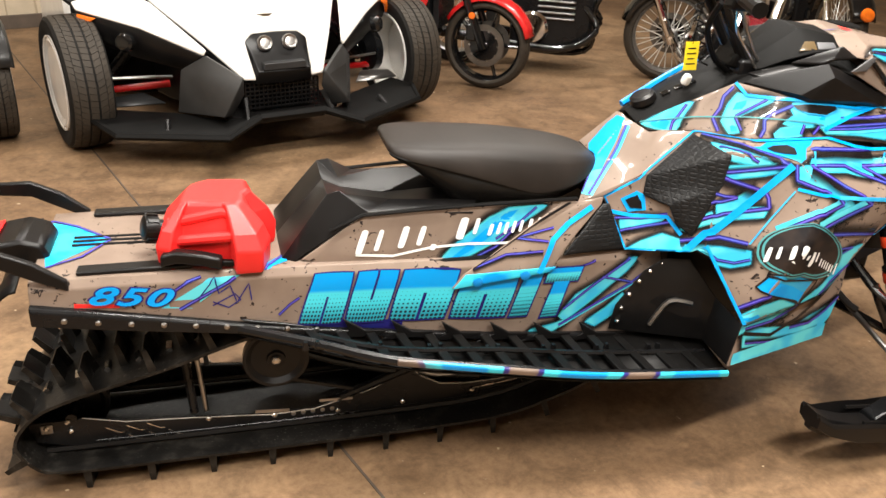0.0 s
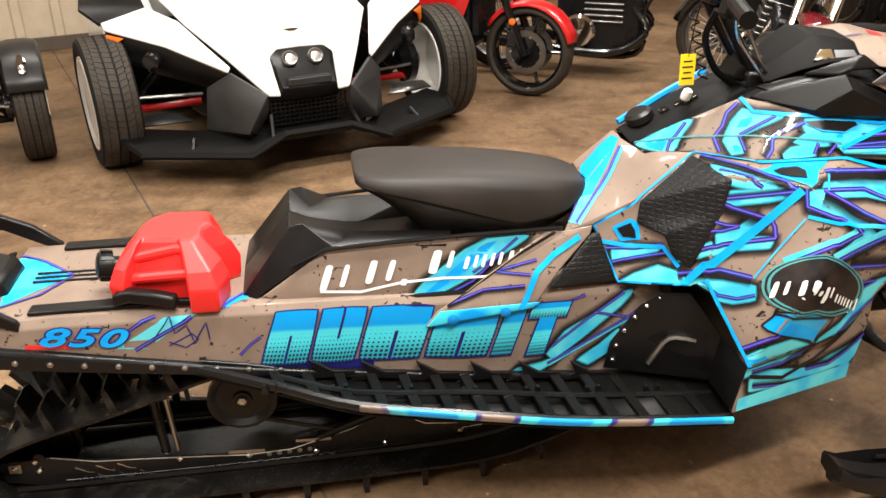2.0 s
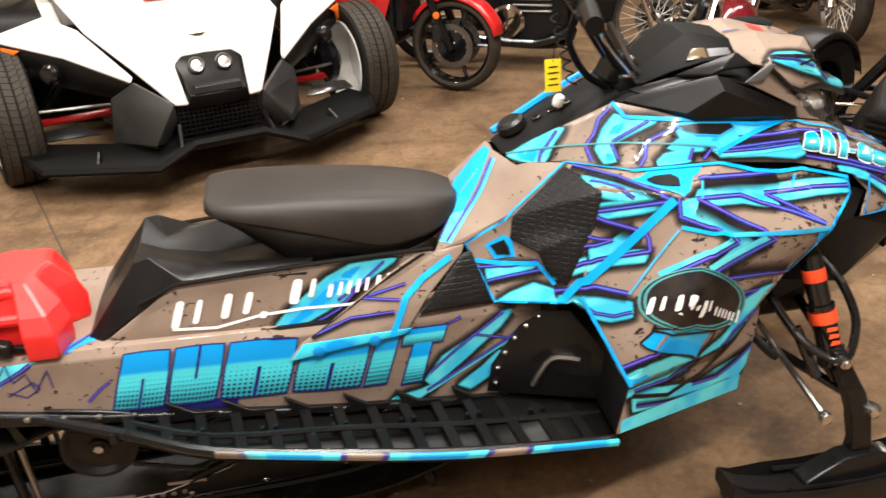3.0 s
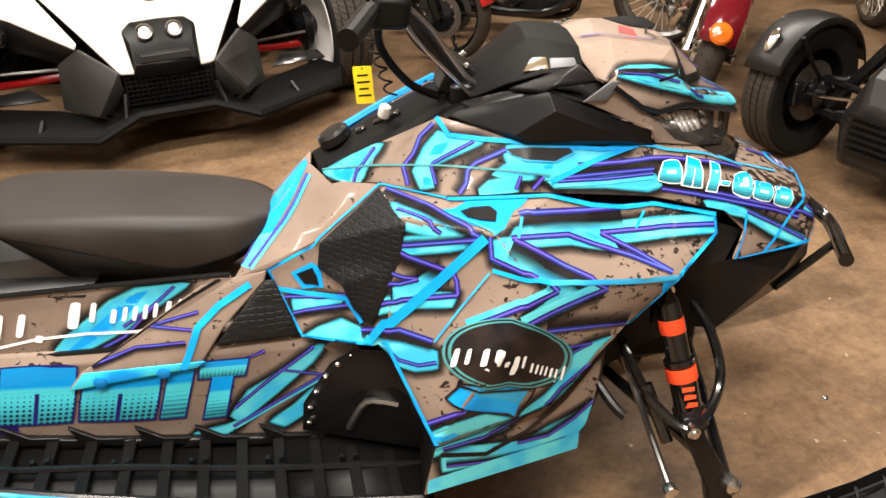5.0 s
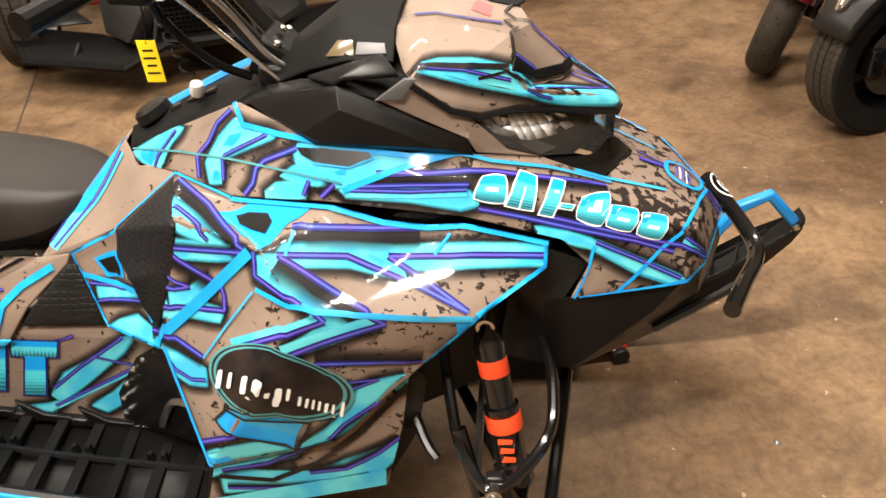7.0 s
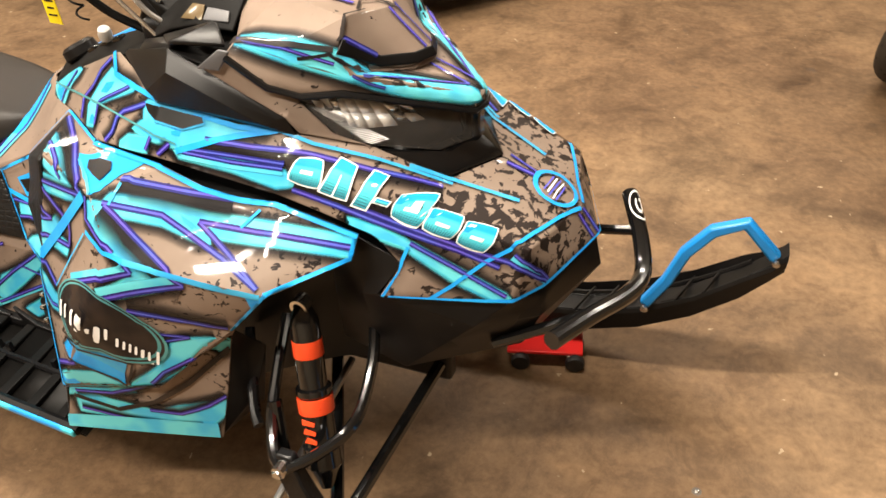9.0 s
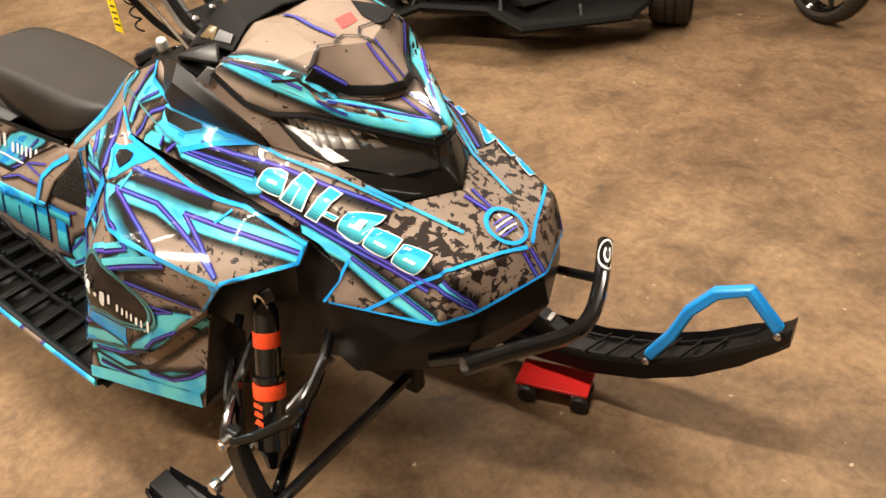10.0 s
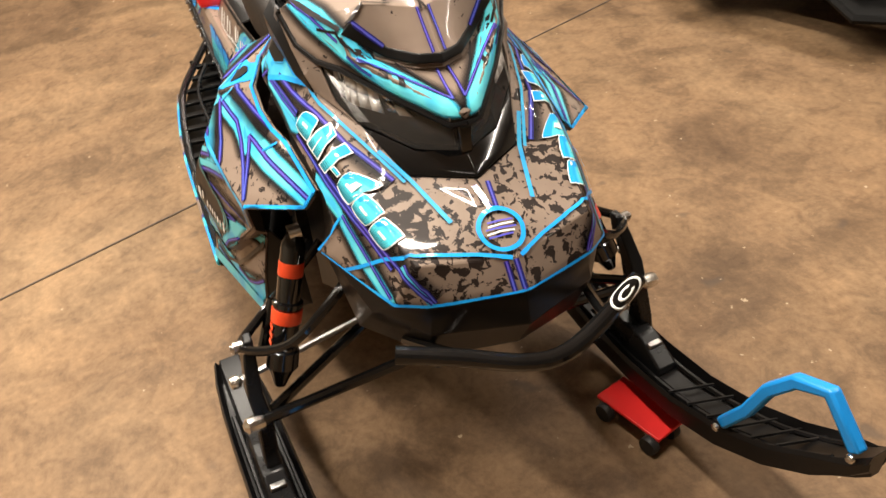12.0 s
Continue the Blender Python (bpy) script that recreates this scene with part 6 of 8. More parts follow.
stripe(left_side, flip(way), .011)
way = [(1.134, -0.253, 0.752), (1.177, -0.293, 0.747), (1.204, -0.304, 0.747), (1.114, -0.252, 0.702)]
stripe(right_side, way, .009)
stripe(left_side, flip(way), .009)
way = [(1.334, -0.328, 0.836), (1.334, -0.343, 0.800), (1.409, -0.381, 0.773)]
stripe(right_side, way, .010)
stripe(left_side, flip(way), .010)
way = [(1.430, -0.386, 0.765), (1.445, -0.390, 0.749), (1.394, -0.400, 0.733), (1.284, -0.379, 0.679)]
stripe(right_side, way, .011, cr=.012)
stripe(left_side, flip(way), .011, cl=.012)
way = [(1.370, -0.333, 0.832), (1.477, -0.320, 0.822), (1.546, -0.331, 0.794), (1.594, -0.342, 0.778), (1.664, -0.364, 0.750)]
stripe(right_side, way, .011)
stripe(left_side, flip(way), .011)
way = [(1.784, -0.260, 0.784), (1.639, -0.299, 0.809), (1.539, -0.310, 0.815), (1.603, -0.335, 0.783), (1.664, -0.364, 0.750)]
stripe(right_side, way, .011)
stripe(left_side, flip(way), .011)
way = [(1.375, -0.334, 0.829), (1.396, -0.340, 0.819), (1.464, -0.361, 0.781), (1.538, -0.381, 0.740)]
stripe(right_side, way, .0115, br=.04)
stripe(left_side, flip(way), .0115, bl=.04)
way = [(1.538, -0.381, 0.740), (1.461, -0.393, 0.719), (1.379, -0.411, 0.694)]
stripe(right_side, way, .0115, cr=.016)
stripe(left_side, flip(way), .0115, cl=.016)
way = [(1.391, -0.296, 0.859), (1.516, -0.285, 0.851), (1.586, -0.272, 0.844)]
stripe(right_side, way, .012, br=.035)
stripe(left_side, flip(way), .012, bl=.035)
way = [(1.585, -0.361, 0.647), (1.509, -0.384, 0.662), (1.422, -0.404, 0.675)]
stripe(right_side, way, .011, br=.03)
stripe(left_side, flip(way), .011, bl=.03)
way = [(1.195, -0.401, 0.483), (1.271, -0.425, 0.528)]
stripe(right_side, way, .011, br=.010)
stripe(left_side, flip(way), .011, bl=.010)
way = [(1.374, -0.394, 0.406), (1.438, -0.383, 0.407), (1.495, -0.370, 0.435), (1.535, -0.358, 0.464)]
stripe(right_side, way, .009, bl=.016)
stripe(left_side, flip(way), .009, br=.016)
way = [(1.225, -0.415, 0.430), (1.305, -0.404, 0.438), (1.376, -0.392, 0.467), (1.453, -0.402, 0.540), (1.560, -0.360, 0.605)]
stripe(right_side, way, .008, br=.012)
stripe(left_side, flip(way), .008, bl=.012)
way = [(1.090, -0.263, 0.617), (1.163, -0.321, 0.649), (1.221, -0.360, 0.644)]
stripe(right_side, way, .011, br=.02)
stripe(left_side, flip(way), .011, bl=.02)
way = [(1.139, -0.326, 0.606), (1.157, -0.340, 0.595), (1.192, -0.362, 0.594), (1.225, -0.377, 0.608)]
stripe(right_side, way, .008)
stripe(left_side, flip(way), .008)
way = [(1.461, -0.395, 0.627), (1.516, -0.380, 0.622), (1.464, -0.395, 0.610)]
stripe(right_side, way, .007)
stripe(left_side, flip(way), .007)
way = [(1.229, -0.420, 0.389), (1.331, -0.404, 0.375), (1.408, -0.389, 0.371), (1.477, -0.376, 0.380)]
stripe(right_side, way, .007, bl=.012)
stripe(left_side, flip(way), .007, br=.012)
way = [(1.326, -0.326, 0.833), (1.224, -0.318, 0.732), (1.097, -0.281, 0.595)]
band(right_side, way, .019, ink_blue)
band(left_side, flip(way), .019, ink_blue)
way = [(1.329, -0.351, 0.775), (1.273, -0.356, 0.707), (1.224, -0.362, 0.643)]
band(right_side, way, .004, ink_sky)
band(left_side, flip(way), .004, ink_sky)
way = [(1.334, -0.351, 0.780), (1.387, -0.380, 0.772), (1.430, -0.386, 0.765)]
band(right_side, way, .008, ink_blue)
band(left_side, flip(way), .008, ink_blue)
way = [(1.430, -0.386, 0.765), (1.516, -0.382, 0.755), (1.602, -0.375, 0.745), (1.672, -0.370, 0.742)]
band(right_side, way, .0085, ink_sky)
band(left_side, flip(way), .0085, ink_sky)
way = [(1.383, -0.333, 0.830), (1.388, -0.319, 0.843), (1.395, -0.304, 0.857)]
band(right_side, way, .005, ink_sky)
band(left_side, flip(way), .005, ink_sky)
way = [(1.633, -0.272, 0.832), (1.610, -0.300, 0.811)]
band(right_side, way, .005, ink_blue)
band(left_side, flip(way), .005, ink_blue)
way = [(1.645, -0.371, 0.741), (1.675, -0.369, 0.742), (1.647, -0.366, 0.709)]
patch(right_side, way, ink_blue)
patch(left_side, flip(way), ink_blue)
way = [(1.257, -0.247, 0.855), (1.302, -0.236, 0.861), (1.230, 0.420, 0.467), (1.423, -0.259, 0.876), (1.386, -0.285, 0.862), (1.357, -0.323, 0.845), (1.344, -0.330, 0.839), (1.313, -0.303, 0.845), (1.273, -0.271, 0.851)]
patch(right_side, way, ink_blue)
patch(left_side, flip(way), ink_blue)
way = [(1.289, -0.259, 0.853), (1.310, -0.254, 0.857), (1.344, -0.262, 0.861), (1.355, -0.280, 0.857), (1.348, -0.303, 0.849), (1.320, -0.289, 0.848), (1.300, -0.278, 0.850)]
opening(right_side, way)
opening(left_side, flip(way))
way = [(1.269, -0.261, 0.853), (1.312, -0.297, 0.846), (1.344, -0.329, 0.841)]
band(right_side, way, .005, ink_cyan)
band(left_side, flip(way), .005, ink_cyan)
way = [(1.220, -0.417, 0.418), (1.310, -0.406, 0.398), (1.392, -0.391, 0.431), (1.475, -0.373, 0.495), (1.555, -0.337, 0.572)]
band(right_side, way, .010, ink_black)
band(left_side, flip(way), .010, ink_black)
way = [(1.236, -0.405, 0.545), (1.262, -0.411, 0.574), (1.334, -0.421, 0.545), (1.373, -0.415, 0.522), (1.363, -0.414, 0.490), (1.351, -0.416, 0.503), (1.246, -0.414, 0.536)]
patch(right_side, way, ink_blue)
patch(left_side, flip(way), ink_blue)
way = [(1.262, -0.411, 0.574), (1.313, -0.426, 0.584), (1.391, -0.416, 0.556), (1.373, -0.415, 0.522), (1.334, -0.421, 0.545)]
patch(right_side, way, ink_sky)
patch(left_side, flip(way), ink_sky)
way = [(1.258, -0.410, 0.571), (1.263, -0.408, 0.586), (1.281, -0.415, 0.597), (1.310, -0.427, 0.594), (1.304, -0.427, 0.585), (1.259, -0.407, 0.579)]
band(right_side, way, .004, ink_black)
band(left_side, flip(way), .004, ink_black)
way = [(1.236, -0.405, 0.545), (1.248, -0.415, 0.536), (1.352, -0.416, 0.501), (1.365, -0.414, 0.489), (1.389, -0.414, 0.528), (1.402, -0.415, 0.556), (1.390, -0.417, 0.558), (1.262, -0.411, 0.575), (1.236, -0.405, 0.545)]
band(right_side, way, .005, ink_black)
band(left_side, flip(way), .005, ink_black)
way = [(1.249, -0.391, 0.610), (1.299, -0.418, 0.622), (1.361, -0.423, 0.602), (1.441, -0.404, 0.560)]
band(right_side, way, .0045, ink_white)
band(left_side, flip(way), .0045, ink_white)
way = [(1.043, -0.062, 0.867), (1.105, -0.076, 0.905), (1.145, -0.085, 0.926), (1.160, -0.094, 0.930), (1.139, -0.103, 0.908), (1.122, -0.110, 0.885), (1.114, -0.117, 0.864), (1.101, -0.109, 0.862), (1.095, -0.106, 0.862), (1.070, -0.088, 0.863)]
cyan(hood_skin, way)
cyan(hood_skin, flip(way))
way = [(1.267, -0.127, 0.959), (1.294, -0.145, 0.953), (1.329, -0.158, 0.955), (1.350, -0.168, 0.953), (1.309, -0.166, 0.936), (1.257, -0.163, 0.913), (1.243, -0.163, 0.905), (1.247, -0.190, 0.878), (1.227, -0.182, 0.874), (1.217, -0.157, 0.897), (1.224, -0.149, 0.909), (1.240, -0.136, 0.933)]
cyan(hood_skin, way)
cyan(hood_skin, flip(way))
way = [(1.389, -0.190, 0.946), (1.508, -0.194, 0.947), (1.521, -0.202, 0.938), (1.570, -0.202, 0.931), (1.606, -0.198, 0.932), (1.624, -0.196, 0.932), (1.516, -0.225, 0.908), (1.462, -0.233, 0.896), (1.399, -0.225, 0.899), (1.361, -0.211, 0.902), (1.389, -0.210, 0.921), (1.385, -0.197, 0.935)]
cyan(hood_skin, way)
cyan(hood_skin, flip(way))
way = [(1.351, -0.217, 0.889), (1.402, -0.226, 0.899), (1.398, -0.236, 0.878), (1.334, -0.225, 0.870), (1.334, -0.221, 0.877)]
cyan(hood_skin, way)
cyan(hood_skin, flip(way))
way = [(1.461, -0.236, 0.891), (1.569, -0.232, 0.892), (1.661, -0.232, 0.884), (1.678, -0.236, 0.866), (1.649, -0.243, 0.862), (1.569, -0.239, 0.875), (1.470, -0.239, 0.883)]
cyan(hood_skin, way)
cyan(hood_skin, flip(way))
way = [(1.768, -0.236, 0.821), (1.817, -0.230, 0.808), (1.863, -0.223, 0.786), (1.856, -0.229, 0.781), (1.820, -0.237, 0.794), (1.769, -0.239, 0.811)]
cyan(hood_skin, way)
cyan(hood_skin, flip(way))
way = [(1.850, -0.229, 0.784), (1.865, -0.223, 0.784), (1.945, -0.210, 0.737), (2.016, -0.198, 0.695), (1.998, -0.207, 0.691), (1.932, -0.221, 0.727)]
cyan(hood_skin, way)
cyan(hood_skin, flip(way))
way = [(1.056, -0.068, 0.873), (1.093, -0.085, 0.887), (1.102, -0.098, 0.880), (1.092, -0.103, 0.860), (1.066, -0.085, 0.864)]
patch(hood_skin, way, ink_blue)
patch(hood_skin, flip(way), ink_blue)
way = [(1.259, -0.140, 0.939), (1.284, -0.146, 0.947), (1.280, -0.152, 0.938), (1.268, -0.156, 0.927), (1.246, -0.148, 0.923)]
patch(hood_skin, way, ink_blue)
patch(hood_skin, flip(way), ink_blue)
way = [(1.231, -0.172, 0.888), (1.238, -0.173, 0.891), (1.246, -0.180, 0.888), (1.245, -0.188, 0.879), (1.231, -0.182, 0.876)]
patch(hood_skin, way, ink_blue)
patch(hood_skin, flip(way), ink_blue)
way = [(1.450, -0.219, 0.923), (1.463, -0.217, 0.924), (1.470, -0.220, 0.919), (1.467, -0.225, 0.911), (1.452, -0.225, 0.913)]
patch(hood_skin, way, ink_blue)
patch(hood_skin, flip(way), ink_blue)
way = [(1.387, -0.192, 0.943), (1.504, -0.202, 0.939), (1.509, -0.207, 0.932), (1.473, -0.218, 0.922), (1.420, -0.216, 0.929), (1.397, -0.202, 0.935)]
opening(hood_skin, way)
opening(hood_skin, flip(way))
way = [(1.147, -0.092, 0.925), (1.122, -0.101, 0.897), (1.108, -0.102, 0.881), (1.101, -0.109, 0.862)]
stripe(hood_skin, way, .008)
stripe(hood_skin, flip(way), .008)
way = [(1.261, -0.112, 0.973), (1.234, -0.117, 0.950), (1.219, -0.133, 0.923), (1.197, -0.142, 0.901)]
stripe(hood_skin, way, .010)
stripe(hood_skin, flip(way), .010)
way = [(1.197, -0.142, 0.901), (1.203, -0.168, 0.874)]
stripe(hood_skin, way, .010)
stripe(hood_skin, flip(way), .010)
way = [(1.332, -0.162, 0.951), (1.299, -0.162, 0.935), (1.252, -0.161, 0.912), (1.249, -0.164, 0.906), (1.254, -0.191, 0.881)]
stripe(hood_skin, way, .008)
stripe(hood_skin, flip(way), .008)
way = [(1.389, -0.193, 0.943), (1.330, -0.189, 0.918), (1.314, -0.193, 0.906), (1.309, -0.207, 0.886), (1.294, -0.217, 0.870)]
stripe(hood_skin, way, .010, br=.02)
stripe(hood_skin, flip(way), .010, bl=.02)
way = [(1.409, -0.226, 0.902), (1.398, -0.235, 0.880)]
stripe(hood_skin, way, .008)
stripe(hood_skin, flip(way), .008)
way = [(1.449, -0.232, 0.899), (1.428, -0.242, 0.881)]
stripe(hood_skin, way, .009, br=.012)
stripe(hood_skin, flip(way), .009, bl=.012)
way = [(1.516, -0.223, 0.913), (1.606, -0.219, 0.911), (1.696, -0.203, 0.905), (1.789, -0.180, 0.879), (1.883, -0.131, 0.835)]
stripe(hood_skin, way, .010, br=.022)
stripe(hood_skin, flip(way), .010, bl=.022)
way = [(1.471, -0.233, 0.895), (1.570, -0.230, 0.896), (1.661, -0.227, 0.896)]
stripe(hood_skin, way, .008)
stripe(hood_skin, flip(way), .008)
way = [(1.475, -0.235, 0.890), (1.569, -0.234, 0.887), (1.659, -0.231, 0.889)]
stripe(hood_skin, way, .008, cr=.008)
stripe(hood_skin, flip(way), .008, cl=.008)
way = [(1.676, -0.239, 0.859), (1.749, -0.232, 0.838), (1.823, -0.224, 0.813), (1.932, -0.200, 0.772), (1.996, -0.186, 0.742)]
stripe(hood_skin, way, .009, bl=.025)
stripe(hood_skin, flip(way), .009, br=.025)
way = [(1.775, -0.225, 0.838), (1.869, -0.211, 0.804), (1.958, -0.191, 0.768), (2.010, -0.177, 0.749), (2.059, -0.145, 0.700)]
stripe(hood_skin, way, .009, bl=.03)
stripe(hood_skin, flip(way), .009, br=.03)
way = [(1.863, -0.223, 0.786), (1.929, -0.213, 0.748), (2.011, -0.199, 0.697)]
stripe(hood_skin, way, .008)
stripe(hood_skin, flip(way), .008)
way = [(2.016, -0.169, 0.760), (2.061, -0.140, 0.701)]
stripe(hood_skin, way, .007, cr=.01)
stripe(hood_skin, flip(way), .007, cl=.01)
way = [(1.463, -0.236, 0.890), (1.534, -0.221, 0.913), (1.588, -0.207, 0.924), (1.639, -0.194, 0.932)]
band(hood_skin, way, .010, ink_blue)
band(hood_skin, flip(way), .010, ink_blue)
way = [(1.639, -0.194, 0.932), (1.696, -0.190, 0.916), (1.790, -0.161, 0.887), (1.893, -0.114, 0.831)]
band(hood_skin, way, .006, ink_sky)
band(hood_skin, flip(way), .006, ink_sky)
way = [(1.268, -0.106, 0.982), (1.286, -0.138, 0.957), (1.350, -0.167, 0.955), (1.428, -0.198, 0.955), (1.508, -0.201, 0.941), (1.570, -0.202, 0.931), (1.639, -0.191, 0.934)]
band(hood_skin, way, .009, ink_blue)
band(hood_skin, flip(way), .009, ink_blue)
way = [(1.040, -0.056, 0.870), (1.157, -0.123, 0.900), (1.257, -0.166, 0.909), (1.388, -0.216, 0.910), (1.462, -0.231, 0.900)]
band(hood_skin, way, .0035, ink_teal)
band(hood_skin, flip(way), .0035, ink_teal)
way = [(1.389, -0.190, 0.946), (1.391, -0.197, 0.939), (1.420, -0.216, 0.928), (1.473, -0.218, 0.922), (1.510, -0.208, 0.931), (1.506, -0.201, 0.940), (1.389, -0.192, 0.945)]
band(hood_skin, way, .005, ink_sky)
band(hood_skin, flip(way), .005, ink_sky)
way = [(1.589, -0.188, 1.076), (1.620, -0.166, 1.075), (1.667, -0.153, 1.069), (1.721, -0.140, 1.051), (1.735, -0.127, 1.043), (1.750, -0.117, 1.019), (1.771, -0.098, 1.002), (1.810, -0.074, 0.989), (1.882, -0.020, 0.959), (1.903, -0.011, 0.946), (1.908, -0.011, 0.937), (1.898, -0.032, 0.940), (1.861, -0.061, 0.954), (1.816, -0.096, 0.973), (1.778, -0.123, 0.992), (1.755, -0.139, 1.008), (1.667, -0.172, 1.042), (1.591, -0.191, 1.071)]
cyan(cowl_skin, way)
cyan(cowl_skin, flip(way))
way = [(1.726, -0.128, 1.061), (1.729, -0.121, 1.067), (1.724, -0.095, 1.088), (1.737, -0.052, 1.081)]
band(cowl_skin, way, .004, ink_black)
band(cowl_skin, flip(way), .004, ink_black)
way = [(1.729, -0.062, 1.083), (1.713, -0.022, 1.081), (1.731, -0.001, 1.076), (1.759, 0.004, 1.069)]
band(cowl_skin, way, .005, ink_black)
band(cowl_skin, flip(way), .005, ink_black)
way = [(1.574, -0.187, 1.060), (1.591, -0.189, 1.074), (1.612, -0.179, 1.072), (1.654, -0.166, 1.065), (1.723, -0.139, 1.052)]
band(cowl_skin, way, .009, ink_black)
band(cowl_skin, flip(way), .009, ink_black)
way = [(1.676, -0.166, 1.045), (1.719, -0.145, 1.048), (1.740, -0.140, 1.032), (1.755, -0.125, 1.013)]
band(cowl_skin, way, .005, ink_black)
band(cowl_skin, flip(way), .005, ink_black)
way = [(1.771, -0.077, 1.001), (1.825, -0.050, 0.983), (1.878, -0.016, 0.960)]
band(cowl_skin, way, .004, ink_black)
band(cowl_skin, flip(way), .004, ink_black)
way = [(1.591, -0.189, 1.074), (1.655, -0.170, 1.062), (1.726, -0.146, 1.034)]
stripe(cowl_skin, way, .006)
stripe(cowl_skin, flip(way), .006)
way = [(1.751, -0.140, 1.016), (1.770, -0.128, 1.000), (1.790, -0.114, 0.988)]
stripe(cowl_skin, way, .0055)
stripe(cowl_skin, flip(way), .0055)
way = [(1.728, -0.122, 1.066), (1.747, -0.100, 1.044), (1.763, -0.079, 1.023)]
stripe(cowl_skin, way, .0085, br=.010)
stripe(cowl_skin, flip(way), .0085, bl=.010)
way = [(1.567, -0.020, 1.094), (1.652, -0.036, 1.092), (1.710, -0.038, 1.083)]
stripe(cowl_skin, way, .012)
way = [(1.763, -0.130, 1.012), (1.805, -0.087, 0.992), (1.857, -0.039, 0.969), (1.886, -0.012, 0.957)]
stripe(cowl_skin, way, .0055)
stripe(cowl_skin, flip(way), .0055)
way = [(1.755, -0.010, 1.072), (1.786, -0.010, 1.041), (1.816, -0.010, 1.013)]
stripe(cowl_skin, way, .006)
stripe(cowl_skin, flip(way), .006)
way = [(1.820, -0.010, 0.985), (1.849, -0.011, 0.973), (1.888, -0.011, 0.956)]
stripe(cowl_skin, way, .006)
stripe(cowl_skin, flip(way), .006)
way = [(1.744, -0.128, 1.027), (1.749, -0.116, 1.021), (1.767, -0.111, 1.006), (1.757, -0.125, 1.011)]
patch(cowl_skin, way, ink_black)
patch(cowl_skin, flip(way), ink_black)
way = [(1.785, -0.103, 1.000), (1.797, -0.093, 0.995), (1.815, -0.093, 0.986), (1.801, -0.103, 0.990)]
patch(cowl_skin, way, ink_black)
patch(cowl_skin, flip(way), ink_black)
way = [(1.818, -0.079, 0.987), (1.825, -0.071, 0.983), (1.839, -0.073, 0.976), (1.830, -0.081, 0.979)]
patch(cowl_skin, way, ink_black)
patch(cowl_skin, flip(way), ink_black)
cyan(tunnel_skin, [(0.803, -0.213, 0.395), (0.846, -0.210, 0.452), (0.927, -0.208, 0.498), (0.992, -0.206, 0.544), (1.008, -0.204, 0.547), (0.980, -0.207, 0.512), (0.898, -0.210, 0.443), (0.818, -0.213, 0.380)])
cyan(tunnel_skin, [(0.721, -0.215, 0.359), (0.788, -0.214, 0.370), (0.822, -0.213, 0.380), (0.786, -0.215, 0.352), (0.740, -0.214, 0.352)])
cyan(tunnel_skin, [(0.881, -0.213, 0.369), (0.936, -0.212, 0.405), (0.978, -0.210, 0.444), (0.988, -0.211, 0.427), (0.952, -0.212, 0.384), (0.907, -0.214, 0.356)])
patch(tunnel_skin, [(0.153, -0.213, 0.455), (0.226, -0.213, 0.446), (0.378, -0.213, 0.429), (0.373, -0.214, 0.399), (0.232, -0.212, 0.417), (0.147, -0.213, 0.429)], ink_violet)
stripe(tunnel_skin, [(0.811, -0.212, 0.415), (0.886, -0.209, 0.475), (0.988, -0.204, 0.547)], .008)
stripe(tunnel_skin, [(0.801, -0.214, 0.368), (0.897, -0.211, 0.420), (1.003, -0.209, 0.478)], .008, cr=.006)
stripe(tunnel_skin, [(0.914, -0.208, 0.500), (1.001, -0.209, 0.478), (1.033, -0.208, 0.503)], .007)
stripe(tunnel_skin, [(0.844, -0.207, 0.534), (0.890, -0.205, 0.548)], .007)
stripe(seat_skin, [(0.573, -0.183, 0.577), (0.620, -0.180, 0.598), (0.689, -0.167, 0.659)], .008, br=.012)
stripe(seat_skin, [(0.620, -0.176, 0.618), (0.676, -0.169, 0.651), (0.730, -0.158, 0.691)], .007)
cyan(seat_skin, [(0.483, -0.181, 0.577), (0.512, -0.178, 0.607), (0.605, -0.167, 0.672), (0.656, -0.161, 0.692), (0.755, -0.157, 0.692), (0.702, -0.165, 0.663), (0.629, -0.176, 0.617), (0.542, -0.181, 0.577)])
patch(seat_skin, [(0.505, -0.180, 0.576), (0.575, -0.174, 0.631), (0.649, -0.163, 0.684), (0.680, -0.161, 0.688), (0.632, -0.172, 0.642), (0.559, -0.180, 0.594), (0.525, -0.181, 0.577)], ink_blue)
stripe(brace_skin, [(0.553, -0.210, 0.555), (0.642, -0.203, 0.584), (0.740, -0.207, 0.588)], .007, br=.01)
stripe(brace_skin, [(0.772, -0.183, 0.641), (0.696, -0.184, 0.625), (0.671, -0.186, 0.620), (0.755, -0.199, 0.610)], .007)
band(brace_skin, [(0.878, -0.169, 0.686), (0.811, -0.182, 0.649), (0.768, -0.198, 0.614), (0.744, -0.215, 0.563), (0.728, -0.222, 0.533)], .014, ink_blue)
band(brace_skin, [(0.820, -0.156, 0.698), (0.710, -0.174, 0.645), (0.607, -0.196, 0.583), (0.552, -0.210, 0.555)], .007, ink_black)
way = [(0.977, -0.205, 0.572), (1.006, -0.217, 0.597), (1.053, -0.234, 0.623), (1.103, -0.273, 0.615), (1.101, -0.282, 0.598), (1.049, -0.249, 0.593), (1.003, -0.225, 0.579)]
cyan(right_side, way)
cyan(left_side, flip(way))
way = [(0.959, -0.177, 0.650), (1.025, -0.196, 0.656), (1.059, -0.221, 0.662), (1.025, -0.203, 0.645), (0.960, -0.185, 0.628)]
cyan(right_side, way)
cyan(left_side, flip(way))
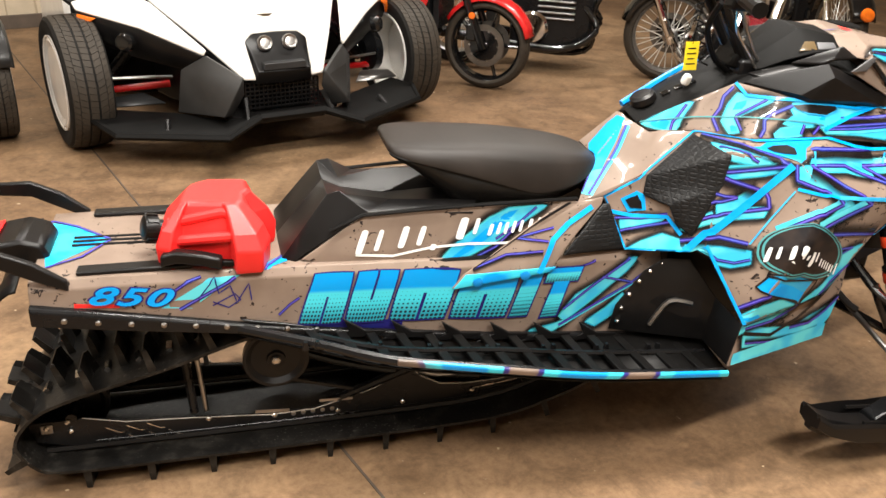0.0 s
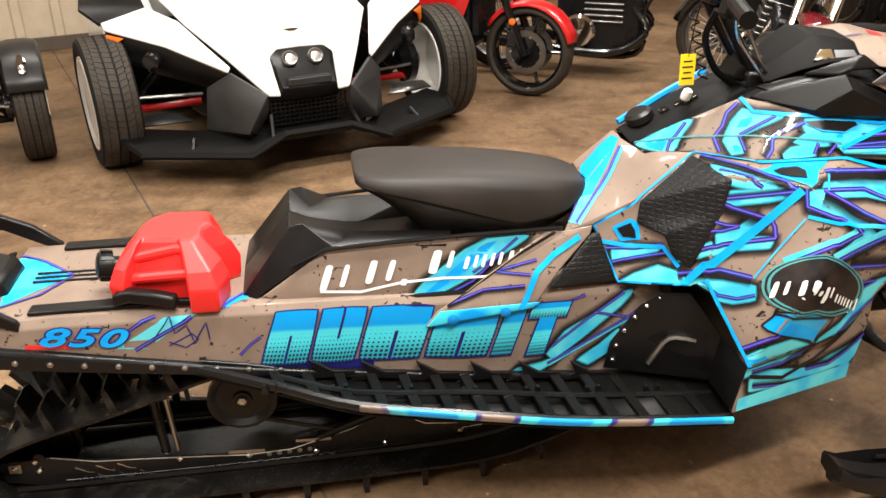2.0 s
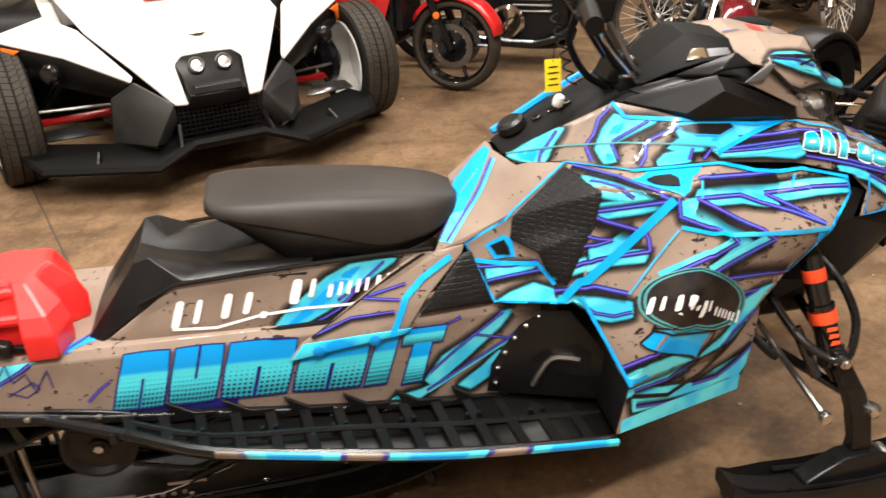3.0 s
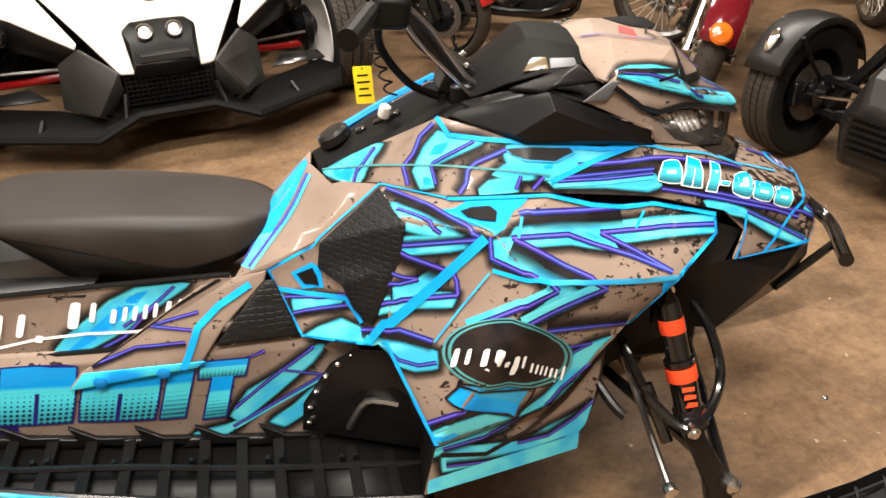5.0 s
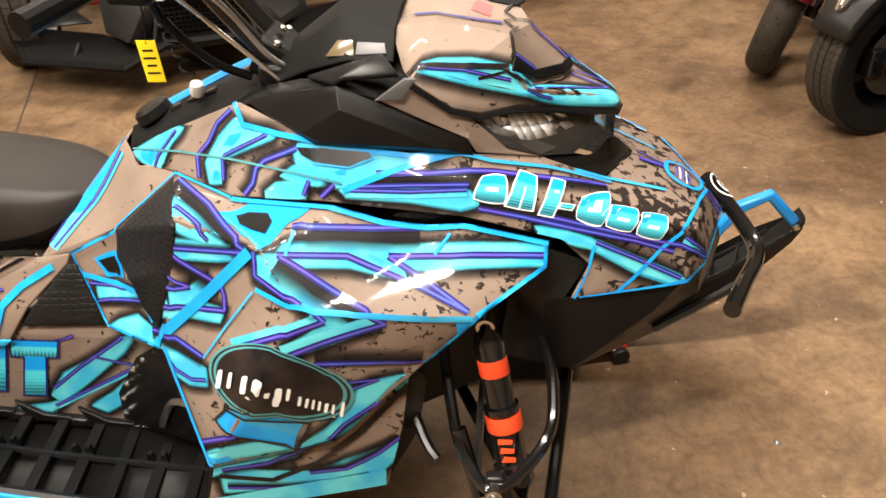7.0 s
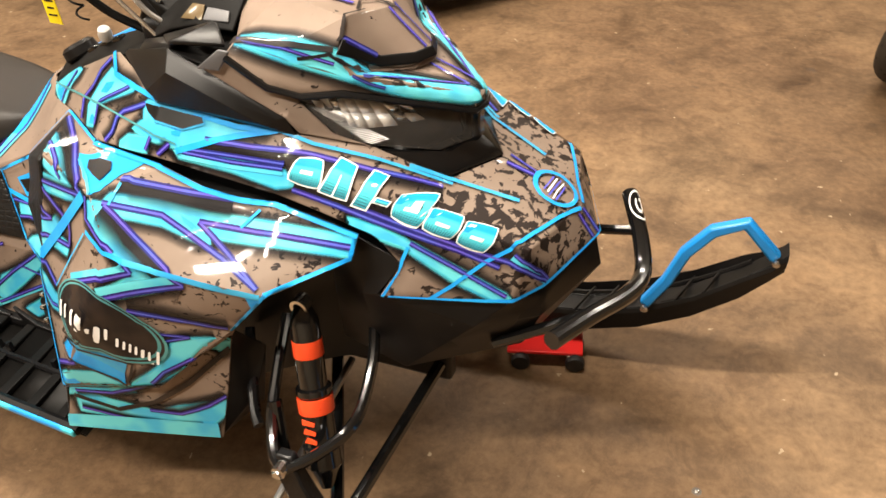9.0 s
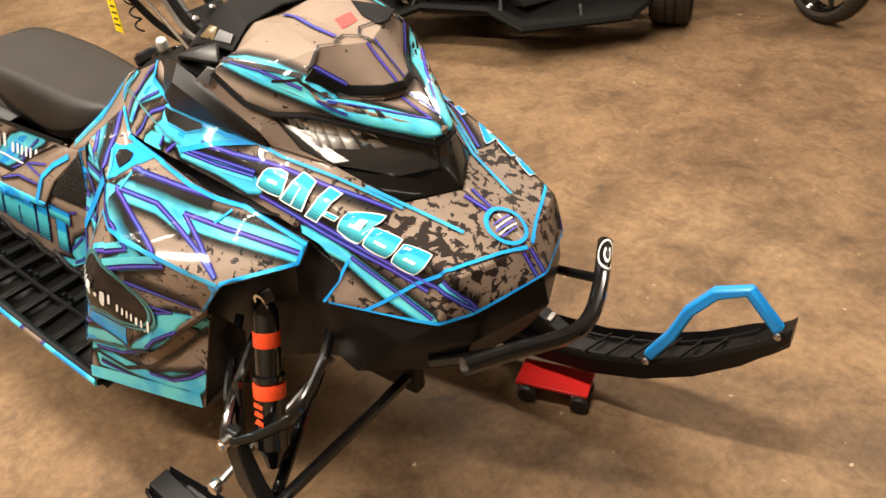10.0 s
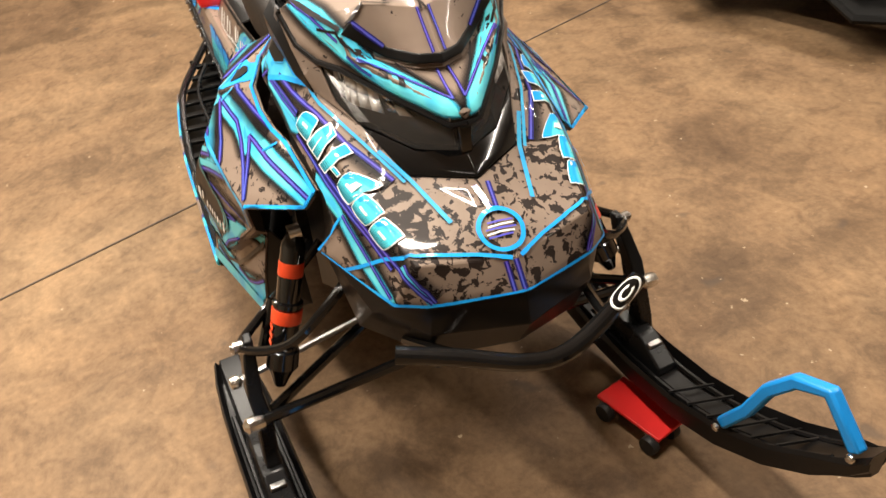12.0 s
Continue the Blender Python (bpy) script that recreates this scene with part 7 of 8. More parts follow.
way = [(0.942, -0.175, 0.654), (1.013, -0.190, 0.654), (1.066, -0.223, 0.677)]
stripe(right_side, way, .008)
stripe(left_side, flip(way), .008)
way = [(0.956, -0.187, 0.621), (1.011, -0.199, 0.634), (1.072, -0.233, 0.658)]
stripe(right_side, way, .008, br=.014)
stripe(left_side, flip(way), .008, bl=.014)
way = [(0.928, -0.164, 0.669), (0.991, -0.176, 0.657), (1.066, -0.224, 0.669), (1.094, -0.259, 0.631)]
band(right_side, way, .010, ink_blue)
band(left_side, flip(way), .010, ink_blue)
way = [(0.959, -0.161, 0.700), (1.002, -0.162, 0.720), (1.020, -0.175, 0.713), (1.023, -0.189, 0.675), (0.979, -0.172, 0.666)]
patch(right_side, way, ink_blue)
patch(left_side, flip(way), ink_blue)
way = [(0.970, -0.163, 0.698), (1.004, -0.164, 0.710), (1.014, -0.175, 0.694), (1.015, -0.182, 0.677), (0.985, -0.169, 0.677)]
opening(right_side, way)
opening(left_side, flip(way))
band(seat_skin, [(0.264, -0.176, 0.601), (0.356, -0.178, 0.593), (0.452, -0.177, 0.608), (0.549, -0.177, 0.611), (0.646, -0.178, 0.606), (0.741, -0.175, 0.614)], .006, ink_white)
oval(right_side, (1.356, -0.422, 0.652), [(1.473, -0.385, 0.599), (1.361, -0.404, 0.71), (1.238, -0.375, 0.638), (1.349, -0.421, 0.577)], 0.0, 0.86, ink_black, 0.0046)
oval(right_side, (1.356, -0.422, 0.652), [(1.473, -0.385, 0.599), (1.361, -0.404, 0.71), (1.238, -0.375, 0.638), (1.349, -0.421, 0.577)], 0.86, 0.91, ink_teal, 0.0046)
oval(right_side, (1.356, -0.422, 0.652), [(1.473, -0.385, 0.599), (1.361, -0.404, 0.71), (1.238, -0.375, 0.638), (1.349, -0.421, 0.577)], 0.91, 0.955, ink_black, 0.0046)
oval(right_side, (1.356, -0.422, 0.652), [(1.473, -0.385, 0.599), (1.361, -0.404, 0.71), (1.238, -0.375, 0.638), (1.349, -0.421, 0.577)], 0.955, 1, ink_teal, 0.0046)
oval(hood_skin, (2.037, -0.007, 0.782), [(2.048, 0.031, 0.771), (1.999, 0.011, 0.799), (2.018, -0.043, 0.786), (2.066, -0.02, 0.761)], 0.8, 1, ink_blue, 0.0046)
block(hood_skin, [(1.681, -0.214, 0.903), (1.718, -0.201, 0.896), (1.718, -0.228, 0.860), (1.666, -0.235, 0.874)], block_ink, ink_white, 0.0024, 3)
block(hood_skin, flip([(1.718, -0.201, 0.896), (1.681, -0.214, 0.903), (1.666, -0.235, 0.874), (1.718, -0.228, 0.860)]), block_ink, ink_white, 0.0024, 3)
block(hood_skin, [(1.740, -0.187, 0.896), (1.766, -0.187, 0.885), (1.760, -0.225, 0.846), (1.718, -0.229, 0.858)], block_ink, ink_white, 0.0024, 1)
block(hood_skin, flip([(1.766, -0.187, 0.885), (1.740, -0.187, 0.896), (1.718, -0.229, 0.858), (1.760, -0.225, 0.846)]), block_ink, ink_white, 0.0024, 1)
block(hood_skin, [(1.792, -0.181, 0.877), (1.811, -0.176, 0.868), (1.792, -0.223, 0.834), (1.771, -0.225, 0.840)], block_ink, ink_white, 0.0024, 0)
block(hood_skin, flip([(1.811, -0.176, 0.868), (1.792, -0.181, 0.877), (1.771, -0.225, 0.840), (1.792, -0.223, 0.834)]), block_ink, ink_white, 0.0024, 0)
block(hood_skin, [(1.807, -0.208, 0.849), (1.826, -0.204, 0.843), (1.822, -0.209, 0.838), (1.803, -0.213, 0.844)], block_ink, ink_white, 0.0024, 0)
block(hood_skin, flip([(1.826, -0.204, 0.843), (1.807, -0.208, 0.849), (1.803, -0.213, 0.844), (1.822, -0.209, 0.838)]), block_ink, ink_white, 0.0024, 0)
block(hood_skin, [(1.836, -0.194, 0.849), (1.888, -0.147, 0.831), (1.872, -0.209, 0.805), (1.828, -0.215, 0.825)], block_ink, ink_white, 0.0024, 3)
block(hood_skin, flip([(1.888, -0.147, 0.831), (1.836, -0.194, 0.849), (1.828, -0.215, 0.825), (1.872, -0.209, 0.805)]), block_ink, ink_white, 0.0024, 3)
block(hood_skin, [(1.887, -0.183, 0.828), (1.934, -0.166, 0.809), (1.921, -0.198, 0.788), (1.876, -0.207, 0.806)], block_ink, ink_white, 0.0024, 3)
block(hood_skin, flip([(1.934, -0.166, 0.809), (1.887, -0.183, 0.828), (1.876, -0.207, 0.806), (1.921, -0.198, 0.788)]), block_ink, ink_white, 0.0024, 3)
block(hood_skin, [(1.939, -0.171, 0.806), (1.985, -0.152, 0.788), (1.971, -0.187, 0.765), (1.927, -0.197, 0.784)], block_ink, ink_white, 0.0024, 3)
block(hood_skin, flip([(1.985, -0.152, 0.788), (1.939, -0.171, 0.806), (1.927, -0.197, 0.784), (1.971, -0.187, 0.765)]), block_ink, ink_white, 0.0024, 3)
block(tunnel_skin, [(0.162, -0.204, 0.572), (0.256, -0.204, 0.569), (0.220, -0.214, 0.437), (0.117, -0.214, 0.444)], block_ink, ink_violet, 0.004, 1)
block(tunnel_skin, [(0.268, -0.204, 0.569), (0.369, -0.204, 0.565), (0.328, -0.213, 0.431), (0.229, -0.214, 0.437)], block_ink, ink_violet, 0.004, 2)
block(tunnel_skin, [(0.380, -0.204, 0.564), (0.524, -0.206, 0.556), (0.484, -0.213, 0.422), (0.340, -0.213, 0.432)], block_ink, ink_violet, 0.004, 1)
block(tunnel_skin, [(0.533, -0.207, 0.532), (0.686, -0.207, 0.538), (0.648, -0.213, 0.409), (0.496, -0.213, 0.422)], block_ink, ink_violet, 0.004, 1)
block(tunnel_skin, [(0.701, -0.207, 0.537), (0.751, -0.207, 0.538), (0.707, -0.213, 0.407), (0.658, -0.213, 0.408)], block_ink, ink_violet, 0.004, 0)
block(tunnel_skin, [(0.762, -0.207, 0.537), (0.856, -0.206, 0.536), (0.843, -0.208, 0.497), (0.751, -0.208, 0.498)], block_ink, ink_violet, 0.004, 0)
block(tunnel_skin, [(0.779, -0.208, 0.499), (0.820, -0.208, 0.498), (0.790, -0.213, 0.398), (0.745, -0.213, 0.397)], block_ink, ink_violet, 0.004, 0)
block(seat_skin, [(0.283, -0.163, 0.662), (0.300, -0.164, 0.660), (0.278, -0.176, 0.601), (0.261, -0.175, 0.603)], ink_white, None, 0.002, 3, .0045)
block(seat_skin, [(0.326, -0.164, 0.660), (0.338, -0.165, 0.659), (0.320, -0.175, 0.607), (0.307, -0.175, 0.609)], ink_white, None, 0.002, 3, .0045)
block(seat_skin, [(0.385, -0.165, 0.666), (0.402, -0.165, 0.664), (0.383, -0.175, 0.610), (0.366, -0.175, 0.612)], ink_white, None, 0.002, 3, .0045)
block(seat_skin, [(0.430, -0.166, 0.664), (0.444, -0.167, 0.662), (0.427, -0.175, 0.614), (0.413, -0.175, 0.616)], ink_white, None, 0.002, 3, .0045)
block(seat_skin, [(0.453, -0.175, 0.617), (0.467, -0.176, 0.615), (0.462, -0.178, 0.600), (0.448, -0.178, 0.602)], ink_white, None, 0.002, 3, .0045)
block(seat_skin, [(0.531, -0.165, 0.680), (0.552, -0.166, 0.678), (0.534, -0.175, 0.622), (0.513, -0.174, 0.625)], ink_white, None, 0.002, 3, .0045)
block(seat_skin, [(0.570, -0.166, 0.676), (0.581, -0.167, 0.675), (0.568, -0.174, 0.634), (0.557, -0.173, 0.636)], ink_white, None, 0.002, 3, .0045)
block(seat_skin, [(0.606, -0.170, 0.659), (0.616, -0.170, 0.657), (0.607, -0.175, 0.628), (0.596, -0.175, 0.630)], ink_white, None, 0.002, 3, .0045)
block(seat_skin, [(0.629, -0.168, 0.661), (0.637, -0.168, 0.659), (0.628, -0.174, 0.630), (0.619, -0.174, 0.631)], ink_white, None, 0.002, 3, .0045)
block(seat_skin, [(0.648, -0.168, 0.660), (0.657, -0.168, 0.659), (0.647, -0.174, 0.629), (0.639, -0.174, 0.631)], ink_white, None, 0.002, 3, .0045)
block(seat_skin, [(0.668, -0.167, 0.661), (0.677, -0.167, 0.660), (0.667, -0.173, 0.630), (0.659, -0.173, 0.632)], ink_white, None, 0.002, 3, .0045)
block(seat_skin, [(0.688, -0.166, 0.662), (0.696, -0.166, 0.660), (0.687, -0.172, 0.631), (0.679, -0.172, 0.632)], ink_white, None, 0.002, 3, .0045)
block(seat_skin, [(0.712, -0.165, 0.663), (0.722, -0.165, 0.662), (0.713, -0.172, 0.633), (0.703, -0.172, 0.634)], ink_white, None, 0.002, 3, .0045)
block(seat_skin, [(0.735, -0.164, 0.665), (0.744, -0.164, 0.663), (0.735, -0.171, 0.634), (0.726, -0.171, 0.636)], ink_white, None, 0.002, 3, .0045)
block(seat_skin, [(0.758, -0.163, 0.665), (0.767, -0.163, 0.664), (0.757, -0.171, 0.635), (0.749, -0.170, 0.636)], ink_white, None, 0.002, 3, .0045)
block(seat_skin, [(0.781, -0.162, 0.666), (0.789, -0.162, 0.664), (0.780, -0.170, 0.636), (0.771, -0.170, 0.637)], ink_white, None, 0.002, 3, .0045)
block(seat_skin, [(0.815, -0.158, 0.677), (0.826, -0.158, 0.676), (0.812, -0.171, 0.635), (0.801, -0.171, 0.635)], ink_white, None, 0.002, 3, .0045)
block(right_side, [(1.260, -0.387, 0.642), (1.271, -0.391, 0.646), (1.261, -0.397, 0.612), (1.249, -0.392, 0.607)], ink_white, None, 0.002, 3, .0072)
block(right_side, [(1.283, -0.398, 0.647), (1.291, -0.401, 0.650), (1.283, -0.407, 0.622), (1.274, -0.403, 0.619)], ink_white, None, 0.002, 3, .0072)
block(right_side, [(1.310, -0.412, 0.653), (1.322, -0.416, 0.657), (1.313, -0.424, 0.627), (1.301, -0.418, 0.622)], ink_white, None, 0.002, 3, .0072)
block(right_side, [(1.333, -0.423, 0.657), (1.342, -0.426, 0.660), (1.332, -0.427, 0.630), (1.325, -0.428, 0.631)], ink_white, None, 0.002, 3, .0072)
block(right_side, [(1.342, -0.427, 0.638), (1.350, -0.426, 0.636), (1.347, -0.426, 0.625), (1.339, -0.427, 0.626)], ink_white, None, 0.002, 3, .0072)
block(right_side, [(1.359, -0.423, 0.644), (1.370, -0.420, 0.641), (1.359, -0.423, 0.604), (1.348, -0.424, 0.606)], ink_white, None, 0.002, 3, .0072)
block(right_side, [(1.376, -0.418, 0.639), (1.382, -0.417, 0.637), (1.375, -0.420, 0.613), (1.370, -0.421, 0.615)], ink_white, None, 0.002, 3, .0072)
block(right_side, [(1.391, -0.415, 0.619), (1.396, -0.414, 0.618), (1.391, -0.416, 0.599), (1.386, -0.418, 0.600)], ink_white, None, 0.002, 3, .0072)
block(right_side, [(1.402, -0.413, 0.613), (1.406, -0.411, 0.611), (1.401, -0.414, 0.593), (1.396, -0.415, 0.594)], ink_white, None, 0.002, 3, .0072)
block(right_side, [(1.411, -0.410, 0.608), (1.415, -0.409, 0.606), (1.410, -0.412, 0.587), (1.406, -0.413, 0.589)], ink_white, None, 0.002, 3, .0072)
block(right_side, [(1.420, -0.408, 0.603), (1.424, -0.407, 0.601), (1.419, -0.409, 0.582), (1.415, -0.411, 0.584)], ink_white, None, 0.002, 3, .0072)
block(right_side, [(1.429, -0.406, 0.596), (1.435, -0.404, 0.595), (1.430, -0.407, 0.576), (1.424, -0.408, 0.577)], ink_white, None, 0.002, 3, .0072)
block(right_side, [(1.440, -0.403, 0.591), (1.444, -0.402, 0.590), (1.440, -0.404, 0.570), (1.435, -0.405, 0.572)], ink_white, None, 0.002, 3, .0072)
block(right_side, [(1.455, -0.399, 0.593), (1.460, -0.397, 0.591), (1.453, -0.401, 0.561), (1.448, -0.403, 0.563)], ink_white, None, 0.002, 3, .0072)
# panel edge trims, and a black line painting the shadow gap under the lip
for s, skin in ((-1, right_side), (1, left_side)):
    def run(keys):
        return [(SIDE[k][0], s * SIDE[k][1], SIDE[k][2]) for k in keys.split()]
    for keys, w in (("a6 e2 X", 0.012), ("X A", 0.010), ("A N0 N N1 C D", 0.018), ("D D2 E", 0.014), ("E P", 0.010), ("G Q", 0.016), ("b12 a6", 0.010), ("b12 l2", 0.010)):
        band(skin, run(keys), w, ink_blue)
    # shade of the gap below the upper panel's lip, drawn in black
    band(skin, run("V Q"), 0.006, ink_black)

# engine size in figures on the tunnel's side
for grow, lift, material in ((0.0038, 0.0012, ink_violet), (0.0014, 0.0024, block_ink)):
    word = bpy.data.curves.new("engine_size", "FONT")
    word.body, word.size, word.shear, word.offset, word.extrude, word.space_character = "850", 0.060, 0.35, grow, 0.0004, 1.15
    word.materials.append(ink_violet if grow > 0.003 else ink_blue)
    figures = new("engine_size", word)
    figures.parent = tunnel
    figures.matrix_basis = pose(-0.352, -0.2200 - lift, 0.549, 84, 8, 2) @ Matrix.Diagonal((1.75, 1, 1, 1))

# cyan foot of the side panels
for s, skin in ((-1, right_side), (1, left_side)):
    patch(skin, [(x, s * y, z) for x, y, z in ((1.19, 0.435, 0.337), (1.30, 0.413, 0.342), (1.40, 0.392, 0.347), (1.503, 0.371, 0.353), (1.506, 0.371, 0.392), (1.40, 0.393, 0.385), (1.30, 0.413, 0.378), (1.19, 0.434, 0.368))], ink_cyan, 0.0030)

# ---- three-wheelers and motorcycles ----


def tyre(parent, m, r, w, rim, label=""):
    """A tyre, axle along local y: ribbed and flat when wide, round with slanted sipes when narrow."""
    q = m @ AXLE
    wide = w > 0.15
    half = [(0, 1.0), (0.34, 0.992), (0.44, 0.975), (0.49, 0.94), (0.5, 0.86), (0.47, 0.76), (0.42, rim)] if wide else [(0, 1.0), (0.16, 0.992), (0.30, 0.966), (0.42, 0.925), (0.5, 0.86), (0.46, 0.82), (0.40, rim)]
    outline = [(r * k, -w * y) for y, k in half[::-1]] + [(r * k, w * y) for y, k in half[1:]]
    t = part("tyre", lathe(outline, q, 56, closed=True), tyre_rubber if wide else tread_rubber, parent, label)
    ys, ks = [y for y, _ in half[:5]], [k for _, k in half[:5]]
    bm = bmesh.new()
    n = 64 if wide else 26
    pitch = 2 * math.pi * r / n
    for i in range(n):
        for c in ((-0.375, -0.215, 0, 0.215, 0.375) if wide else (-0.2, 0.2)):
            mm = m @ pose(0, 0, 0, 0, 360 * (i + (0.25 if c > 0 else 0)) / n, 0)
            if wide:
                hw, lean = (0.062 if abs(c) > 0.3 else 0.082), pitch * (0.25 if abs(c) > 0.1 else 0.12) * (1 if c >= 0 else -1)
                row = [(-pitch * 0.46 - lean, c - hw), (pitch * 0.46 - lean, c - hw), (pitch * 0.46 + lean, c + hw), (-pitch * 0.46 + lean, c + hw)]
                up = 0.004
            else:
                a = 1 if c > 0 else -1
                row = [(0.013, c - 0.16 * a), (0.019, c - 0.16 * a), (-0.006, c + 0.15 * a), (-0.020, c + 0.15 * a)]
                up = 0.0012
            tops = [r * float(np.interp(abs(y), ys, ks)) for _, y in row]
            lo = [bm.verts.new(mm @ Vector((x, y * w, h - 0.004))) for (x, y), h in zip(row, tops)]
            hi = [bm.verts.new(mm @ Vector((x, y * w, h + up))) for (x, y), h in zip(row, tops)]
            bm.faces.new(hi)
            for k in range(4):
                bm.faces.new((lo[k], lo[(k + 1) % 4], hi[(k + 1) % 4], hi[k]))
    part("tread", bm, tread_rubber if wide else tyre_rubber, t)
    return t


def disc_wheel(parent, m, r, w, rim_mat, face):
    """A rim with a dished face; face: the side of local y on which it shows."""
    q = m @ AXLE
    f = -face
    rim = part("rim", lathe([(r, -w / 2), (r * 0.96, -w / 2), (r * 0.9, 0), (r * 0.96, w / 2), (r, w / 2)], q, 40, closed=True), rim_mat, parent)
    part("wheel_face", lathe([(r * 0.97, f * w * 0.45), (r * 0.9, f * w * 0.5), (r * 0.3, f * w * 0.28), (r * 0.12, f * w * 0.32), (0.004, f * w * 0.32), (0.004, f * w * 0.1), (r * 0.95, f * w * 0.3)], q, 40), rim_mat, rim)
    return rim


def roadster(m):
    """A wide open three-wheeler; local x runs along its front axle, -y is its nose."""
    car = thing("three_wheeled_roadster", "white and black three-wheeled open roadster with wide front tyres", "roadster", m)
    for s in (-1, 1):
        wm = pose(s * (0.940 if s > 0 else 0.870), 0.015, 0.329, 0, 0, 93)
        tyre(car, wm, 0.329, 0.208, 0.70)
        disc_wheel(car, wm, 0.238, 0.20, white_paint, -s)
        # white fender blade with its black wing behind
        v = {"a": (s * 0.352, -0.458, 0.548), "b": (s * 0.365, -0.455, 0.520), "c": (s * 0.60, -0.24, 0.628), "d": (s * 0.835, -0.02, 0.690), "e": (s * 0.845, 0.02, 0.722), "f": (s * 0.62, 0.06, 0.775), "g": (s * 0.50, -0.08, 0.718), "h": (s * 0.50, -0.26, 0.660)}
        part("fender_blade", facets(v, ["a b c h", "h c d e", "h e f g", "a h g"]), white_paint, car, "white fender blade", solid=0.015, bevel=0.006)
        v = {"a": (s * 0.62, 0.065, 0.770), "b": (s * 0.85, 0.025, 0.718), "c": (s * 0.93, 0.02, 0.80), "d": (s * 0.90, 0.30, 0.84), "e": (s * 0.62, 0.35, 0.83)}
        part("fender_wing", facets(v, ["a b c d e"]), black_plastic, car, "black rear wing of the fender", solid=0.02, bevel=0.006)
        v = {"a": (s * 0.370, -0.452, 0.516), "b": (s * 0.60, -0.235, 0.622), "c": (s * 0.835, -0.015, 0.684), "d": (s * 0.82, -0.02, 0.56), "e": (s * 0.62, -0.16, 0.47), "f": (s * 0.42, -0.33, 0.42), "g": (s * 0.60, -0.225, 0.55)}
        part("lamp_pod", facets(v, ["a b g", "b c d g", "g d e", "a g e f"]), black_plastic, car, "black lamp housing", solid=0.03, bevel=0.006)
        part("fog_lamp", lathe([(0.046, 0), (0.046, 0.03), (0.034, 0.045), (0.02, 0.048)], pose(s * 0.655, -0.21, 0.555, 78, 0, s * 42), 18), gloss_black, car)
        v = {"a": (s * 0.765, -0.10, 0.658), "b": (s * 0.835, -0.035, 0.672), "c": (s * 0.838, -0.035, 0.60), "d": (s * 0.822, -0.05, 0.58), "e": (s * 0.80, -0.075, 0.632)}
        part("indicator", facets(v, ["a b e", "b c d e"]), orange_lens, car, "orange indicator lens", solid=0.012, bevel=0.003)
        v = {"a": (s * 0.358, -0.455, 0.520), "b": (s * 0.212, -0.560, 0.415), "c": (s * 0.330, -0.600, 0.245), "d": (s * 0.47, -0.30, 0.205), "e": (s * 0.45, -0.34, 0.43), "f": (s * 0.20, -0.53, 0.33), "g": (s * 0.26, -0.52, 0.22)}
        part("cheek_panel", facets(v, ["a b c d e", "b f g c"]), cheek_grey, car, "dark grey angular cheek panel", solid=0.02, bevel=0.006)
        part("arch_liner", facets({"a": (s * 0.36, 0.20, 0.18), "b": (s * 0.80, 0.36, 0.18), "c": (s * 0.80, 0.34, 0.68), "d": (s * 0.40, 0.14, 0.70)}, ["a b c d"]), matte_black, car, "black wheel arch liner", solid=0.02)
        part("control_arm", tube([(s * 0.42, 0.02, 0.27), (s * 0.80, 0.08, 0.25)], 0.020, 10, 1), red_paint, car, "red painted control arm")
        part("tie_rod", tube([(s * 0.42, -0.05, 0.325), (s * 0.80, 0.0, 0.335)], 0.009, 8, 1), alloy, car)
        part("damper", tube([(s * 0.45, 0.10, 0.60), (s * 0.72, 0.10, 0.30)], 0.03, 12, 1), dark_metal, car)
        part("hub", lathe([(0.06, -0.06), (0.12, -0.02), (0.12, 0.02), (0.05, 0.06)], pose(s * 0.80, 0.10, 0.332, 0, 90, 0), 18), dark_metal, car)
        v = {"a": (s * 0.165, -0.645, 0.250), "b": (s * 0.345, -0.705, 0.185), "c": (s * 0.80, -0.475, 0.190), "d": (s * 0.86, -0.28, 0.215), "e": (s * 0.80, -0.16, 0.225), "f": (s * 0.48, -0.30, 0.205), "g": (s * 0.30, -0.52, 0.205), "h": (s * 0.165, -0.52, 0.235)}
        part("splitter_wing", facets(v, ["a b g h", "b c f g", "c d e f"]), matte_black, car, "black splitter wing", solid=0.03, bevel=0.005)
        part("splitter_edge", tube([(s * 0.165, -0.65, 0.242), (s * 0.345, -0.71, 0.175), (s * 0.80, -0.48, 0.180), (s * 0.865, -0.28, 0.205)], 0.018, 6, 1), matte_black, car)
        part("splitter_stay", tube([(s * 0.22, -0.62, 0.22), (s * 0.20, -0.54, 0.31)], 0.012, 6, 1), black_plastic, car)
        part("splitter_stay", tube([(s * 0.58, -0.52, 0.18), (s * 0.56, -0.46, 0.22)], 0.012, 6, 1), black_plastic, car)
        v = {"a": (s * 0.52, -0.27, 0.255), "b": (s * 0.82, -0.18, 0.235), "c": (s * 0.80, -0.12, 0.262), "d": (s * 0.60, -0.16, 0.285)}
        part("vane", facets(v, ["a b c d"]), grey_plastic if s < 0 else alloy, car, solid=0.008)
    part("splitter_bar", tube([(-0.17, -0.65, 0.242), (0.17, -0.65, 0.242)], 0.02, 6, 1), matte_black, car, "worn edge bar of the splitter")
    part("splitter_floor", prism([(-0.165, -0.64), (0.165, -0.64), (0.30, -0.50), (0.34, 0.3), (-0.34, 0.3), (-0.30, -0.50)], 0.205, 0.225, "z"), black_plastic, car, bevel=0.004)
